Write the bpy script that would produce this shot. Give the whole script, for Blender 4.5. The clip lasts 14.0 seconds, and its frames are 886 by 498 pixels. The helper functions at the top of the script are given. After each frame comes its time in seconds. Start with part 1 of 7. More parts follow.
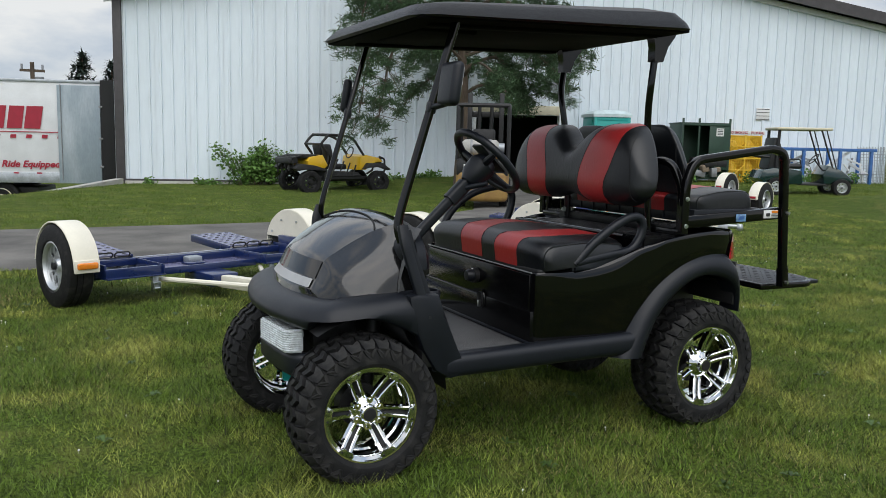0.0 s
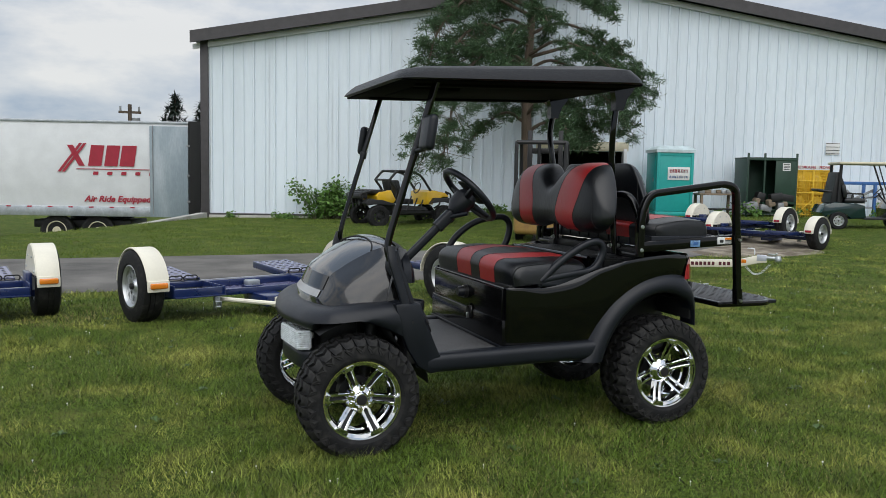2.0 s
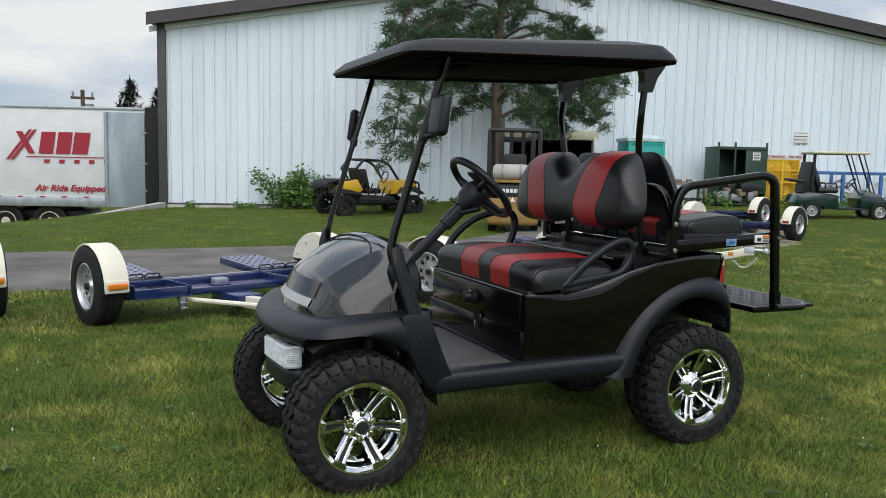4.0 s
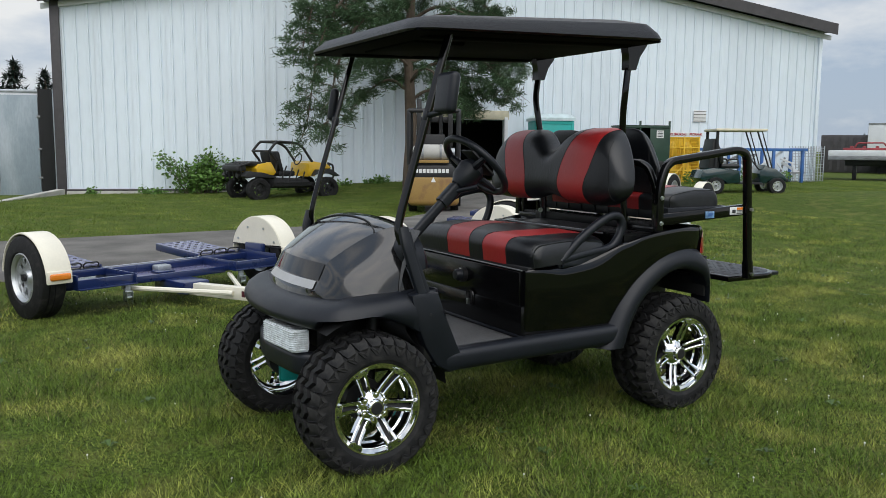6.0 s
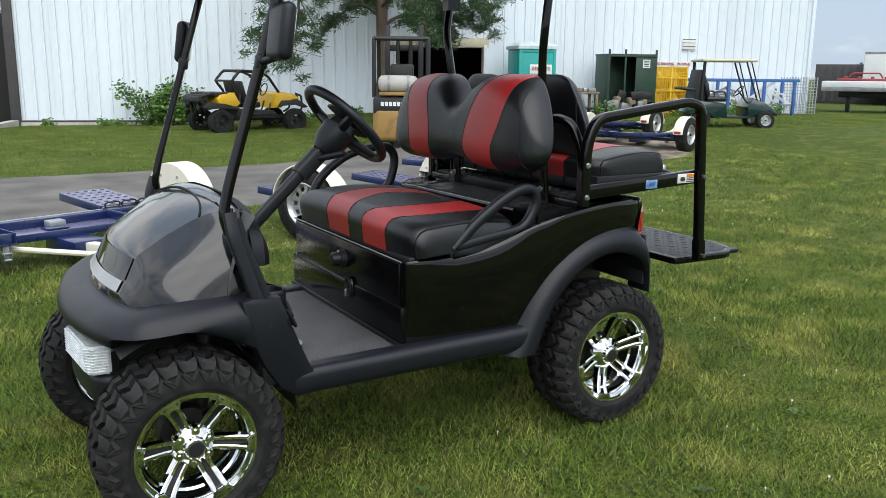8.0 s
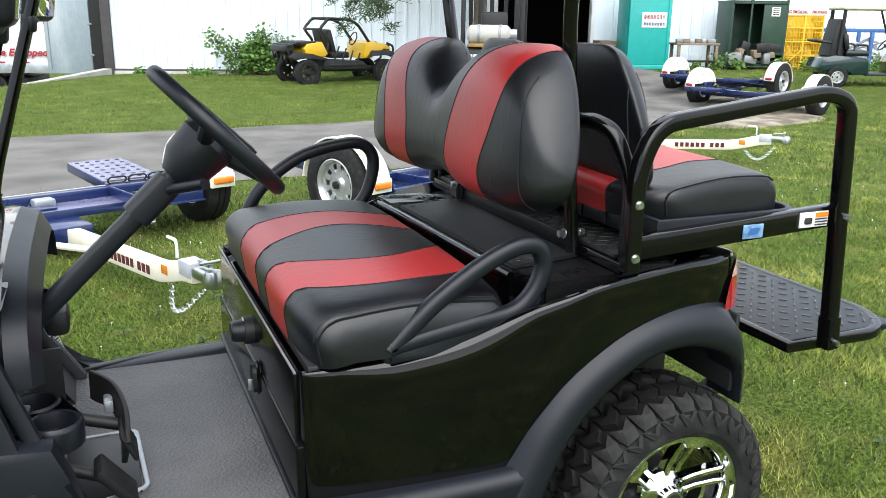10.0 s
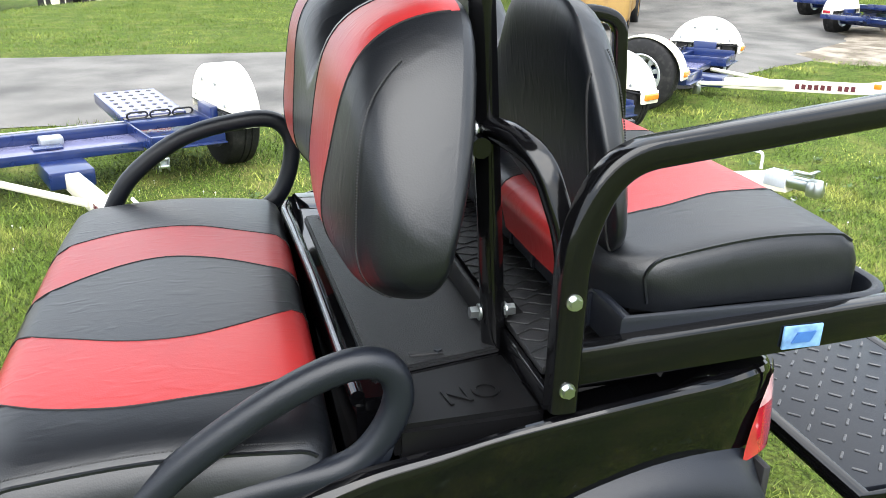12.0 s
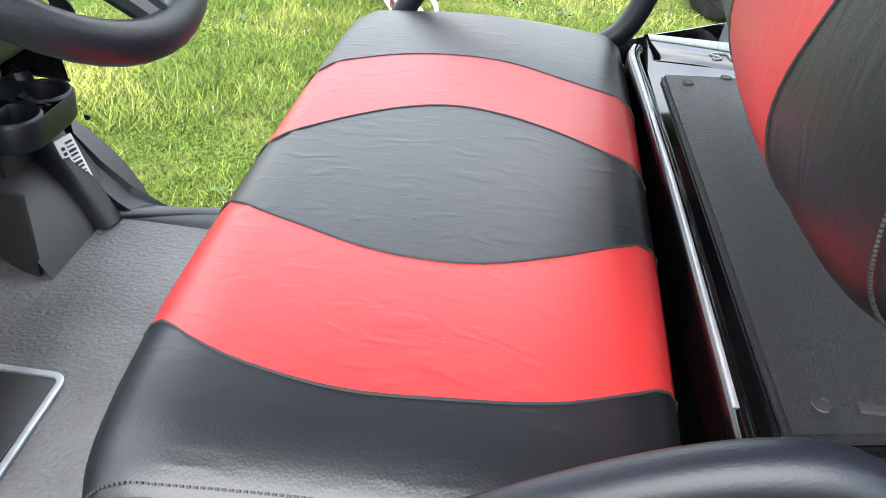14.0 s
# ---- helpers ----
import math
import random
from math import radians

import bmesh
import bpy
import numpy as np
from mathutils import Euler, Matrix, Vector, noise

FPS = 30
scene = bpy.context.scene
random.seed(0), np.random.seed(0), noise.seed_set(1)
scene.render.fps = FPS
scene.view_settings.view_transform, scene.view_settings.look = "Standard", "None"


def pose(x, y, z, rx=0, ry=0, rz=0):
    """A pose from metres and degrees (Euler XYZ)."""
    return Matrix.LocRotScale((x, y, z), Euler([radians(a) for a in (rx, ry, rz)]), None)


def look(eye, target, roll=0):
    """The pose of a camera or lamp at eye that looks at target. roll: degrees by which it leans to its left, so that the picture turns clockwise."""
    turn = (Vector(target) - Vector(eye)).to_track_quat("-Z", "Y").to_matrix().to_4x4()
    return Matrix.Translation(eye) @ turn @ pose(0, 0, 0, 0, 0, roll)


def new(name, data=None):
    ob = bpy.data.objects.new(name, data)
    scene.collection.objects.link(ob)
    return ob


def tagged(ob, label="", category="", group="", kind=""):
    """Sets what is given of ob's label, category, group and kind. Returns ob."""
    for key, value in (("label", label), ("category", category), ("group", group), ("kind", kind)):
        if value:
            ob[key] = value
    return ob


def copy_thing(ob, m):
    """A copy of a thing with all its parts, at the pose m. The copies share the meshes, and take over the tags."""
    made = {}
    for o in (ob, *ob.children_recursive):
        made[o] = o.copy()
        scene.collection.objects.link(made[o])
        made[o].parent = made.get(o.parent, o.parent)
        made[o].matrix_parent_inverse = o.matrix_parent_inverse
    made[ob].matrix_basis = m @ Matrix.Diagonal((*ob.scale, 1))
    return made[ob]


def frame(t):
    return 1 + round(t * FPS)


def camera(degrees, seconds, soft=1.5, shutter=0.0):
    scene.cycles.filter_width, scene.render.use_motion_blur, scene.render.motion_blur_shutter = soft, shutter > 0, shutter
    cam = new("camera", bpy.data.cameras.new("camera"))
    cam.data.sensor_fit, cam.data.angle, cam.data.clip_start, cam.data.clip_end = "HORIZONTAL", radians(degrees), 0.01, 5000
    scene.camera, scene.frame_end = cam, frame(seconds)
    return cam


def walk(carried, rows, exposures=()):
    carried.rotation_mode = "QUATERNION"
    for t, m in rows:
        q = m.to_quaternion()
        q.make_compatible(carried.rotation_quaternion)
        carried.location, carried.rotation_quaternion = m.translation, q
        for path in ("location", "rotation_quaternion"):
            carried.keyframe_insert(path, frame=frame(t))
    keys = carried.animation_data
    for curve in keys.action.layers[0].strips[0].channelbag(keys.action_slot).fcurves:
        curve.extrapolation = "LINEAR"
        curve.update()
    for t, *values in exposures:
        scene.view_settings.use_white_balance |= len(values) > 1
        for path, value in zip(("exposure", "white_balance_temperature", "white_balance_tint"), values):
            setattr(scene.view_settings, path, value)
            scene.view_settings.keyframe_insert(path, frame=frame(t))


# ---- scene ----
cam = camera(56.0, 14.0, soft=0.7)
METRES, EYE, TILT, LEAN, TURN = 6.027, 1.28, 0.0, 0.0, -26.0
ROWS = [
    (0.0, 0.0, 0.0, 0.0, 0.15, -7.28, -1.21),
    (0.5, 0.0225, -0.0371, 0.0008, 1.7, -6.43, -1.43),
    (1.0, 0.0392, -0.075, 0.0009, 3.58, -6.1, -1.44),
    (1.5, 0.0578, -0.0969, 0.0019, 4.73, -5.19, -1.08),
    (2.0, 0.0776, -0.1145, 0.0028, 5.72, -4.98, -1.01),
    (4.5, 0.0228, -0.0076, 0.0032, 0.38, -6.29, -1.23),
    (5.0, -0.0092, -0.0145, 0.0021, -3.54, -6.63, -1.15),
    (5.5, -0.034, -0.029, 0.0013, -4.39, -6.75, -0.73),
    (6.0, -0.0377, -0.0276, 0.0001, -3.97, -6.89, -0.41),
    (6.5, -0.0218, -0.0136, 0.0033, -2.68, -6.82, -0.24),
    (7.0, 0.0068, 0.0069, 0.0115, -1.78, -8.22, -0.11),
    (7.5, 0.0285, 0.0463, 0.0156, -3.13, -10.12, -0.28),
    (10.0, 0.1224, 0.3112, 0.0258, 3.26, -15.42, -0.82),
    (10.5, 0.1302, 0.3528, 0.0314, 4.11, -16.89, -1.4),
    (11.0, 0.1355, 0.3948, 0.033, 3.72, -18.1, -1.29),
    (11.5, 0.1586, 0.4291, 0.033, 6.65, -19.11, -1.8),
    (12.0, 0.1798, 0.4536, 0.0306, 11.61, -21.01, -1.14),
    (12.5, 0.1849, 0.4837, 0.0262, 16.08, -22.62, -1.61),
    (13.0, 0.1825, 0.5169, 0.0196, 30.0, -26.84, -2.65),
    (13.5, 0.1701, 0.525, 0.0131, 39.39, -29.83, -6.48),
    (14.0, 0.1322, 0.5296, 0.0072, 33.14, -34.04, -4.06),
]
rows = [(t, pose(-2.737, -3.43, EYE, TILT, LEAN, TURN) @ pose(METRES * x, METRES * y, METRES * z, 90 + pitch, roll, yaw)) for t, x, y, z, yaw, pitch, roll in ROWS]
rows.append((7.7, look((-2.360, -3.149, 1.377), (-1.360, -1.459, 0.998), 0.4)))
rows.append((9.8, look((-1.325, -2.159, 1.416), (-0.536, -0.398, 0.892), 0.8)))
walk(cam, sorted(rows, key=lambda r: r[0]),
     exposures=[(0.0, 0.12), (0.5, 0.32), (1.0, 0.22), (1.5, 0.14), (2.0, 0.05), (4.5, 0.18), (7.0, 0.10), (7.5, 0.36), (9.8, 1.1), (10.0, 1.3), (11.0, 1.68), (12.5, 2.05), (13.2, 2.40), (14.0, 2.55)])

# ---- world, sun ----
world = bpy.data.worlds.new("sky")
scene.world = world
world.use_nodes = True
wn, wl = world.node_tree.nodes, world.node_tree.links
wn.clear()
SUN_ELEV, SUN_ROT = 55.0, 200.0
sky = wn.new("ShaderNodeTexSky")
sky.sky_type = "NISHITA"
sky.sun_disc = False
sky.sun_elevation, sky.sun_rotation = radians(SUN_ELEV), radians(SUN_ROT)
tc = wn.new("ShaderNodeTexCoord")
mp = wn.new("ShaderNodeMapping")
mp.inputs["Scale"].default_value = (1.6, 1.6, 4.2)
cloud = wn.new("ShaderNodeTexNoise")
cloud.inputs["Scale"].default_value, cloud.inputs["Detail"].default_value, cloud.inputs["Roughness"].default_value = 2.2, 7.0, 0.55
ramp = wn.new("ShaderNodeValToRGB")
ramp.color_ramp.elements[0].position, ramp.color_ramp.elements[0].color = 0.40, (4.1, 5.0, 6.3, 1)
ramp.color_ramp.elements[1].position, ramp.color_ramp.elements[1].color = 0.60, (9.0, 9.0, 8.9, 1)
wmix = wn.new("ShaderNodeMixRGB")
wmix.inputs["Fac"].default_value = 0.86
bg = wn.new("ShaderNodeBackground")
bg.inputs["Strength"].default_value = 0.10
wo = wn.new("ShaderNodeOutputWorld")
wl.new(tc.outputs["Generated"], mp.inputs["Vector"])
wl.new(mp.outputs["Vector"], cloud.inputs["Vector"])
wl.new(cloud.outputs["Fac"], ramp.inputs["Fac"])
wl.new(sky.outputs["Color"], wmix.inputs["Color1"])
wl.new(ramp.outputs["Color"], wmix.inputs["Color2"])
# an overcast sky grows brighter towards the zenith
sep = wn.new("ShaderNodeSeparateXYZ")
zen = wn.new("ShaderNodeMapRange")
zen.inputs["From Min"].default_value, zen.inputs["From Max"].default_value = 0.15, 1.0
zen.inputs["To Min"].default_value, zen.inputs["To Max"].default_value = 0.90, 1.52
zmul = wn.new("ShaderNodeMixRGB")
zmul.blend_type, zmul.inputs["Fac"].default_value = "MULTIPLY", 1.0
wl.new(tc.outputs["Generated"], sep.inputs["Vector"])
wl.new(sep.outputs["Z"], zen.inputs["Value"])
wl.new(wmix.outputs["Color"], zmul.inputs["Color1"])
wl.new(zen.outputs["Result"], zmul.inputs["Color2"])
wl.new(zmul.outputs["Color"], bg.inputs["Color"])
wl.new(bg.outputs["Background"], wo.inputs["Surface"])

sun_data = bpy.data.lights.new("sun", "SUN")
sun_data.energy, sun_data.angle, sun_data.color = 1.6, radians(70), (1.0, 0.97, 0.92)
sun = new("sun", sun_data)
sun.matrix_world = look((-5, -14, 17), (0, 0, 0))

# ---- materials ----


def material(name, base, rough=0.5, metal=0.0, var=0.12, scale=6.0, bump=0.0, bscale=80.0, coat=0.0, second=None, thresh=(0.45, 0.6), stretch=(1, 1, 1), island=0.0, spec=0.5, rvar=0.1):
    """Principled material with two scales of variation: broad stains and a fine grain."""
    m = bpy.data.materials.new(name)
    m.use_nodes = True
    n, k = m.node_tree.nodes, m.node_tree.links
    p = n["Principled BSDF"]
    co = n.new("ShaderNodeTexCoord")
    mpn = n.new("ShaderNodeMapping")
    mpn.inputs["Scale"].default_value = stretch
    k.new(co.outputs["Object"], mpn.inputs["Vector"])
    broad = n.new("ShaderNodeTexNoise")
    broad.inputs["Scale"].default_value, broad.inputs["Detail"].default_value = scale, 5.0
    fine = n.new("ShaderNodeTexNoise")
    fine.inputs["Scale"].default_value, fine.inputs["Detail"].default_value = bscale, 3.0
    k.new(mpn.outputs["Vector"], broad.inputs["Vector"])
    k.new(mpn.outputs["Vector"], fine.inputs["Vector"])
    rp = n.new("ShaderNodeValToRGB")
    lo = tuple(max(0.0, c * (1 - var)) for c in base)
    hi = tuple(min(1.0, c * (1 + var)) for c in base) if second is None else second
    rp.color_ramp.elements[0].color, rp.color_ramp.elements[1].color = (*lo, 1), (*hi, 1)
    rp.color_ramp.elements[0].position, rp.color_ramp.elements[1].position = thresh if second is not None else (0.3, 0.7)
    k.new(broad.outputs["Fac"], rp.inputs["Fac"])
    mul = n.new("ShaderNodeMixRGB")
    mul.blend_type, mul.inputs["Fac"].default_value = "MULTIPLY", 1.0
    fr = n.new("ShaderNodeMapRange")
    fr.inputs["To Min"].default_value, fr.inputs["To Max"].default_value = 1 - var, 1 + var
    k.new(fine.outputs["Fac"], fr.inputs["Value"])
    k.new(rp.outputs["Color"], mul.inputs["Color1"])
    k.new(fr.outputs["Result"], mul.inputs["Color2"])
    colour = mul.outputs["Color"]
    if island:
        geo = n.new("ShaderNodeNewGeometry")
        ir = n.new("ShaderNodeMapRange")
        ir.inputs["To Min"].default_value, ir.inputs["To Max"].default_value = 1 - island, 1 + island
        k.new(geo.outputs["Random Per Island"], ir.inputs["Value"])
        m2 = n.new("ShaderNodeMixRGB")
        m2.blend_type, m2.inputs["Fac"].default_value = "MULTIPLY", 1.0
        k.new(colour, m2.inputs["Color1"])
        k.new(ir.outputs["Result"], m2.inputs["Color2"])
        colour = m2.outputs["Color"]
    k.new(colour, p.inputs["Base Color"])
    rr = n.new("ShaderNodeMapRange")
    rr.inputs["To Min"].default_value, rr.inputs["To Max"].default_value = max(0.02, rough - rvar * rough), min(1, rough + rvar * rough)
    k.new(broad.outputs["Fac"], rr.inputs["Value"])
    k.new(rr.outputs["Result"], p.inputs["Roughness"])
    p.inputs["Metallic"].default_value = metal
    p.inputs["Specular IOR Level"].default_value = spec
    p.inputs["Coat Weight"].default_value = coat
    p.inputs["Coat Roughness"].default_value = 0.03
    if bump:
        b = n.new("ShaderNodeBump")
        b.inputs["Strength"].default_value, b.inputs["Distance"].default_value = bump, 0.004
        k.new(fine.outputs["Fac"], b.inputs["Height"])
        k.new(b.outputs["Normal"], p.inputs["Normal"])
    return m


def leather(name, base):
    """Vinyl with a fine pebble and a few creases."""
    m = material(name, base, rough=0.38, var=0.08, scale=5, bscale=300, bump=0.0, spec=0.56)
    n, k = m.node_tree.nodes, m.node_tree.links
    co = n.new("ShaderNodeTexCoord")
    vor = n.new("ShaderNodeTexVoronoi")
    vor.inputs["Scale"].default_value = 420
    cre = n.new("ShaderNodeTexNoise")
    cre.noise_type = "RIDGED_MULTIFRACTAL"
    cre.inputs["Scale"].default_value, cre.inputs["Detail"].default_value = 22, 5
    cre.inputs["Distortion"].default_value = 0.7
    mpn = n.new("ShaderNodeMapping")
    mpn.inputs["Scale"].default_value = (1.0, 2.2, 1.0)
    k.new(co.outputs["Object"], mpn.inputs["Vector"])
    k.new(co.outputs["Object"], vor.inputs["Vector"])
    k.new(mpn.outputs["Vector"], cre.inputs["Vector"])
    b1 = n.new("ShaderNodeBump")
    b1.inputs["Strength"].default_value, b1.inputs["Distance"].default_value = 0.20, 0.004
    b2 = n.new("ShaderNodeBump")
    b2.inputs["Strength"].default_value, b2.inputs["Distance"].default_value = 0.12, 0.001
    k.new(cre.outputs["Fac"], b1.inputs["Height"])
    k.new(vor.outputs["Distance"], b2.inputs["Height"])
    k.new(b1.outputs["Normal"], b2.inputs["Normal"])
    k.new(b2.outputs["Normal"], n["Principled BSDF"].inputs["Normal"])
    return m


def ground_material(name, a, b, dry, rough=0.95):
    """Lawn soil and thatch: three greens mixed at two scales, with fine relief."""
    m = bpy.data.materials.new(name)
    m.use_nodes = True
    n, k = m.node_tree.nodes, m.node_tree.links
    p = n["Principled BSDF"]
    co = n.new("ShaderNodeTexCoord")
    cols = []
    for s, d in ((0.45, 4), (3.5, 5), (55, 4), (160, 2)):
        t = n.new("ShaderNodeTexNoise")
        t.inputs["Scale"].default_value, t.inputs["Detail"].default_value = s, d
        k.new(co.outputs["Object"], t.inputs["Vector"])
        cols.append(t)
    r1 = n.new("ShaderNodeValToRGB")
    r1.color_ramp.elements[0].position, r1.color_ramp.elements[1].position = 0.38, 0.62
    r1.color_ramp.elements[0].color, r1.color_ramp.elements[1].color = (*a, 1), (*b, 1)
    k.new(cols[2].outputs["Fac"], r1.inputs["Fac"])
    mx = n.new("ShaderNodeMixRGB")
    mx.inputs["Color2"].default_value = (*dry, 1)
    r2 = n.new("ShaderNodeMapRange")
    r2.inputs["From Min"].default_value, r2.inputs["From Max"].default_value, r2.inputs["To Max"].default_value = 0.5, 0.72, 0.6
    k.new(cols[1].outputs["Fac"], r2.inputs["Value"])
    k.new(r2.outputs["Result"], mx.inputs["Fac"])
    k.new(r1.outputs["Color"], mx.inputs["Color1"])
    mul = n.new("ShaderNodeMixRGB")
    mul.blend_type, mul.inputs["Fac"].default_value = "MULTIPLY", 1
    r3 = n.new("ShaderNodeMapRange")
    r3.inputs["To Min"].default_value, r3.inputs["To Max"].default_value = 0.75, 1.25
    k.new(cols[0].outputs["Fac"], r3.inputs["Value"])
    k.new(mx.outputs["Color"], mul.inputs["Color1"])
    k.new(r3.outputs["Result"], mul.inputs["Color2"])
    k.new(mul.outputs["Color"], p.inputs["Base Color"])
    p.inputs["Roughness"].default_value = rough
    p.inputs["Specular IOR Level"].default_value = 0.15
    bp = n.new("ShaderNodeBump")
    bp.inputs["Strength"].default_value, bp.inputs["Distance"].default_value = 0.9, 0.03
    k.new(cols[2].outputs["Fac"], bp.inputs["Height"])
    k.new(bp.outputs["Normal"], p.inputs["Normal"])
    return m


GRASS = ground_material("lawn", (0.030, 0.048, 0.008), (0.105, 0.155, 0.024), (0.19, 0.18, 0.055))
BLADE = material("grass_blade", (0.150, 0.238, 0.030), rough=0.55, var=0.38, scale=1.9, bscale=11, island=0.95, spec=0.3, second=(0.37, 0.37, 0.090), thresh=(0.46, 0.74))
FARBLADE = material("far_grass_blade", (0.150, 0.228, 0.034), rough=0.6, var=0.3, scale=1.2, island=0.35, spec=0.25, second=(0.24, 0.28, 0.065), thresh=(0.46, 0.74))
STRAW = material("dry_straw", (0.36, 0.31, 0.14), rough=0.8, var=0.2, scale=3, island=0.5, spec=0.2)
ASPHALT = material("asphalt", (0.106, 0.101, 0.094), rough=0.92, var=0.22, scale=1.4, bump=0.7, bscale=130, second=(0.188, 0.178, 0.163), thresh=(0.3, 0.7), spec=0.25)
CONCRETE = material("concrete", (0.42, 0.41, 0.38), rough=0.9, var=0.18, scale=3, bump=0.4, bscale=60)
WALLP = material("wall_panel", (0.76, 0.835, 0.90), rough=0.5, var=0.05, scale=0.7, bscale=14, stretch=(1, 1, 0.15))
TRIM = material("dark_trim", (0.06, 0.055, 0.058), rough=0.55, var=0.15)
WHITE = material("white_paint", (0.72, 0.735, 0.75), rough=0.45, var=0.06, scale=2, bscale=30)
CREAM = material("cream_fender", (0.78, 0.74, 0.62), rough=0.35, var=0.05, scale=6, bscale=60, spec=0.5)
RED = material("red_decal", (0.36, 0.018, 0.04), rough=0.5, var=0.08)
MAROON = material("dark_red_decal", (0.09, 0.012, 0.02), rough=0.5, var=0.08)
DECALK = material("black_decal", (0.03, 0.03, 0.032), rough=0.5)
STEEL = material("galvanised_steel", (0.42, 0.45, 0.48), rough=0.45, metal=0.6, var=0.2, scale=5, bscale=40)
CHROME = material("chrome", (0.82, 0.83, 0.84), rough=0.05, metal=1.0, var=0.03, rvar=0.3)
ZINC = material("zinc_bolt", (0.52, 0.55, 0.55), rough=0.28, metal=1.0, var=0.08)
ALLOY = material("silver_rim", (0.55, 0.57, 0.58), rough=0.35, metal=0.7, var=0.08)
RUBBER = material("tyre_rubber", (0.014, 0.014, 0.015), rough=0.72, var=0.3, scale=18, bump=0.35, bscale=220, second=(0.035, 0.034, 0.032), thresh=(0.5, 0.75), spec=0.3)
GLOSS = material("gloss_black", (0.002, 0.002, 0.0025), rough=0.05, var=0.1, coat=0.0, spec=0.5)
HOODK = material("gloss_charcoal", (0.008, 0.008, 0.0085), rough=0.12, var=0.15, scale=9, coat=0.6, spec=0.42)
MATTE = material("moulded_plastic", (0.0065, 0.0082, 0.0125), rough=0.40, var=0.12, scale=9, bump=0.10, bscale=420, spec=0.38)
TUBE = material("black_powder_coat", (0.003, 0.003, 0.0035), rough=0.10, var=0.1, coat=0.0, bump=0.03, bscale=300, spec=0.42)
KICKM = material("kick_panel_plastic", (0.003, 0.003, 0.0034), rough=0.16, var=0.1, scale=9, bump=0.05, bscale=160, spec=0.26)
SATINK = material("satin_black_panel", (0.003, 0.003, 0.0034), rough=0.38, var=0.1, spec=0.22)
ROOFM = material("roof_plastic", (0.0045, 0.0052, 0.0072), spec=0.3, rough=0.42, var=0.1, scale=5, bump=0.3, bscale=500)
MAT = material("rubber_floor_mat", (0.086, 0.086, 0.088), rough=0.52, var=0.25, scale=7, bump=1.0, bscale=130)
DECKM = material("textured_deck", (0.010, 0.0105, 0.0115), rough=0.42, var=0.15, scale=8, bump=0.4, bscale=500)
VINK = leather("black_vinyl", (0.0042, 0.0052, 0.0072))
VINR = leather("red_vinyl", (0.37, 0.020, 0.021))
THREAD = material("black_thread", (0.012, 0.012, 0.013), rough=0.7)
# navy plate lightened: the sky's sheen is put into its base colour
SHEENPLATE = material("navy_sky_sheen", (0.16, 0.16, 0.26), rough=0.26, var=0.12, scale=6)
NAVY = material("navy_paint", (0.008, 0.020, 0.090), rough=0.28, var=0.12, scale=6, bscale=40, coat=0.5)
DOORG = material("trailer_door", (0.33, 0.40, 0.45), rough=0.45, var=0.16, scale=1.5, bscale=25, second=(0.44, 0.49, 0.53), thresh=(0.5, 0.72), stretch=(1, 1, 0.3))
GALV = material("galvanised_plate", (0.50, 0.52, 0.58), rough=0.5, metal=0.3, var=0.12)
ORANGE = material("amber_lens", (0.75, 0.22, 0.02), rough=0.2, coat=0.6)
REDLENS = material("red_lens", (0.36, 0.012, 0.025), rough=0.12, coat=1.0, var=0.2, scale=30)
YELLOW = material("yellow_body", (0.75, 0.46, 0.02), rough=0.3, var=0.06, coat=0.4)
CATY = material("worn_yellow", (0.44, 0.27, 0.075), rough=0.6, var=0.3, scale=4, second=(0.20, 0.105, 0.045), thresh=(0.5, 0.7))
DARK = material("dark_metal", (0.012, 0.012, 0.013), rough=0.5, var=0.2)
TEAL = material("teal_plastic", (0.015, 0.36, 0.33), rough=0.45, var=0.06)
ROOFW = material("white_translucent_roof", (0.55, 0.66, 0.68), rough=0.4)
DGREEN = material("dark_green_paint", (0.018, 0.05, 0.032), rough=0.5, var=0.25, scale=3)
CARTG = material("green_body", (0.006, 0.026, 0.026), rough=0.2, coat=0.6)
BEIGE = material("beige_plastic", (0.62, 0.57, 0.42), rough=0.5)
CAGEY = material("cage_yellow", (0.72, 0.46, 0.03), rough=0.5, var=0.12)
BLUE = material("blue_paint", (0.04, 0.13, 0.36), rough=0.5, var=0.2)
GREY = material("grey_steel", (0.27, 0.28, 0.29), rough=0.5, metal=0.4, var=0.2)
RUSTR = material("red_primer", (0.26, 0.04, 0.045), rough=0.6, var=0.2)
WOOD = material("weathered_wood", (0.22, 0.17, 0.12), rough=0.85, var=0.3, scale=4, stretch=(1, 8, 8))
BARK = material("pine_bark", (0.10, 0.075, 0.055), rough=0.95, var=0.35, scale=6, bump=1.0, bscale=30, stretch=(1, 1, 0.3))
NEEDLE = material("pine_needles", (0.065, 0.115, 0.055), rough=0.7, var=0.3, scale=2, bscale=20, island=0.45, spec=0.25)
LEAF = material("bush_leaf", (0.10, 0.20, 0.04), rough=0.55, var=0.2, scale=4, island=0.4, spec=0.3)
WEED = material("weed_leaf", (0.055, 0.105, 0.022), rough=0.5, var=0.25, island=0.3)
FARTREE = material("far_conifer", (0.02, 0.035, 0.025), rough=0.9, var=0.3, island=0.3)
# near-black colour that paints the shade inside openings and gaps
INSHADE = material("interior_shade", (0.02, 0.02, 0.02), rough=0.9)
LENSC = material("clear_red_lens", (0.62, 0.34, 0.35), rough=0.08, var=0.25, scale=40, coat=1.0)
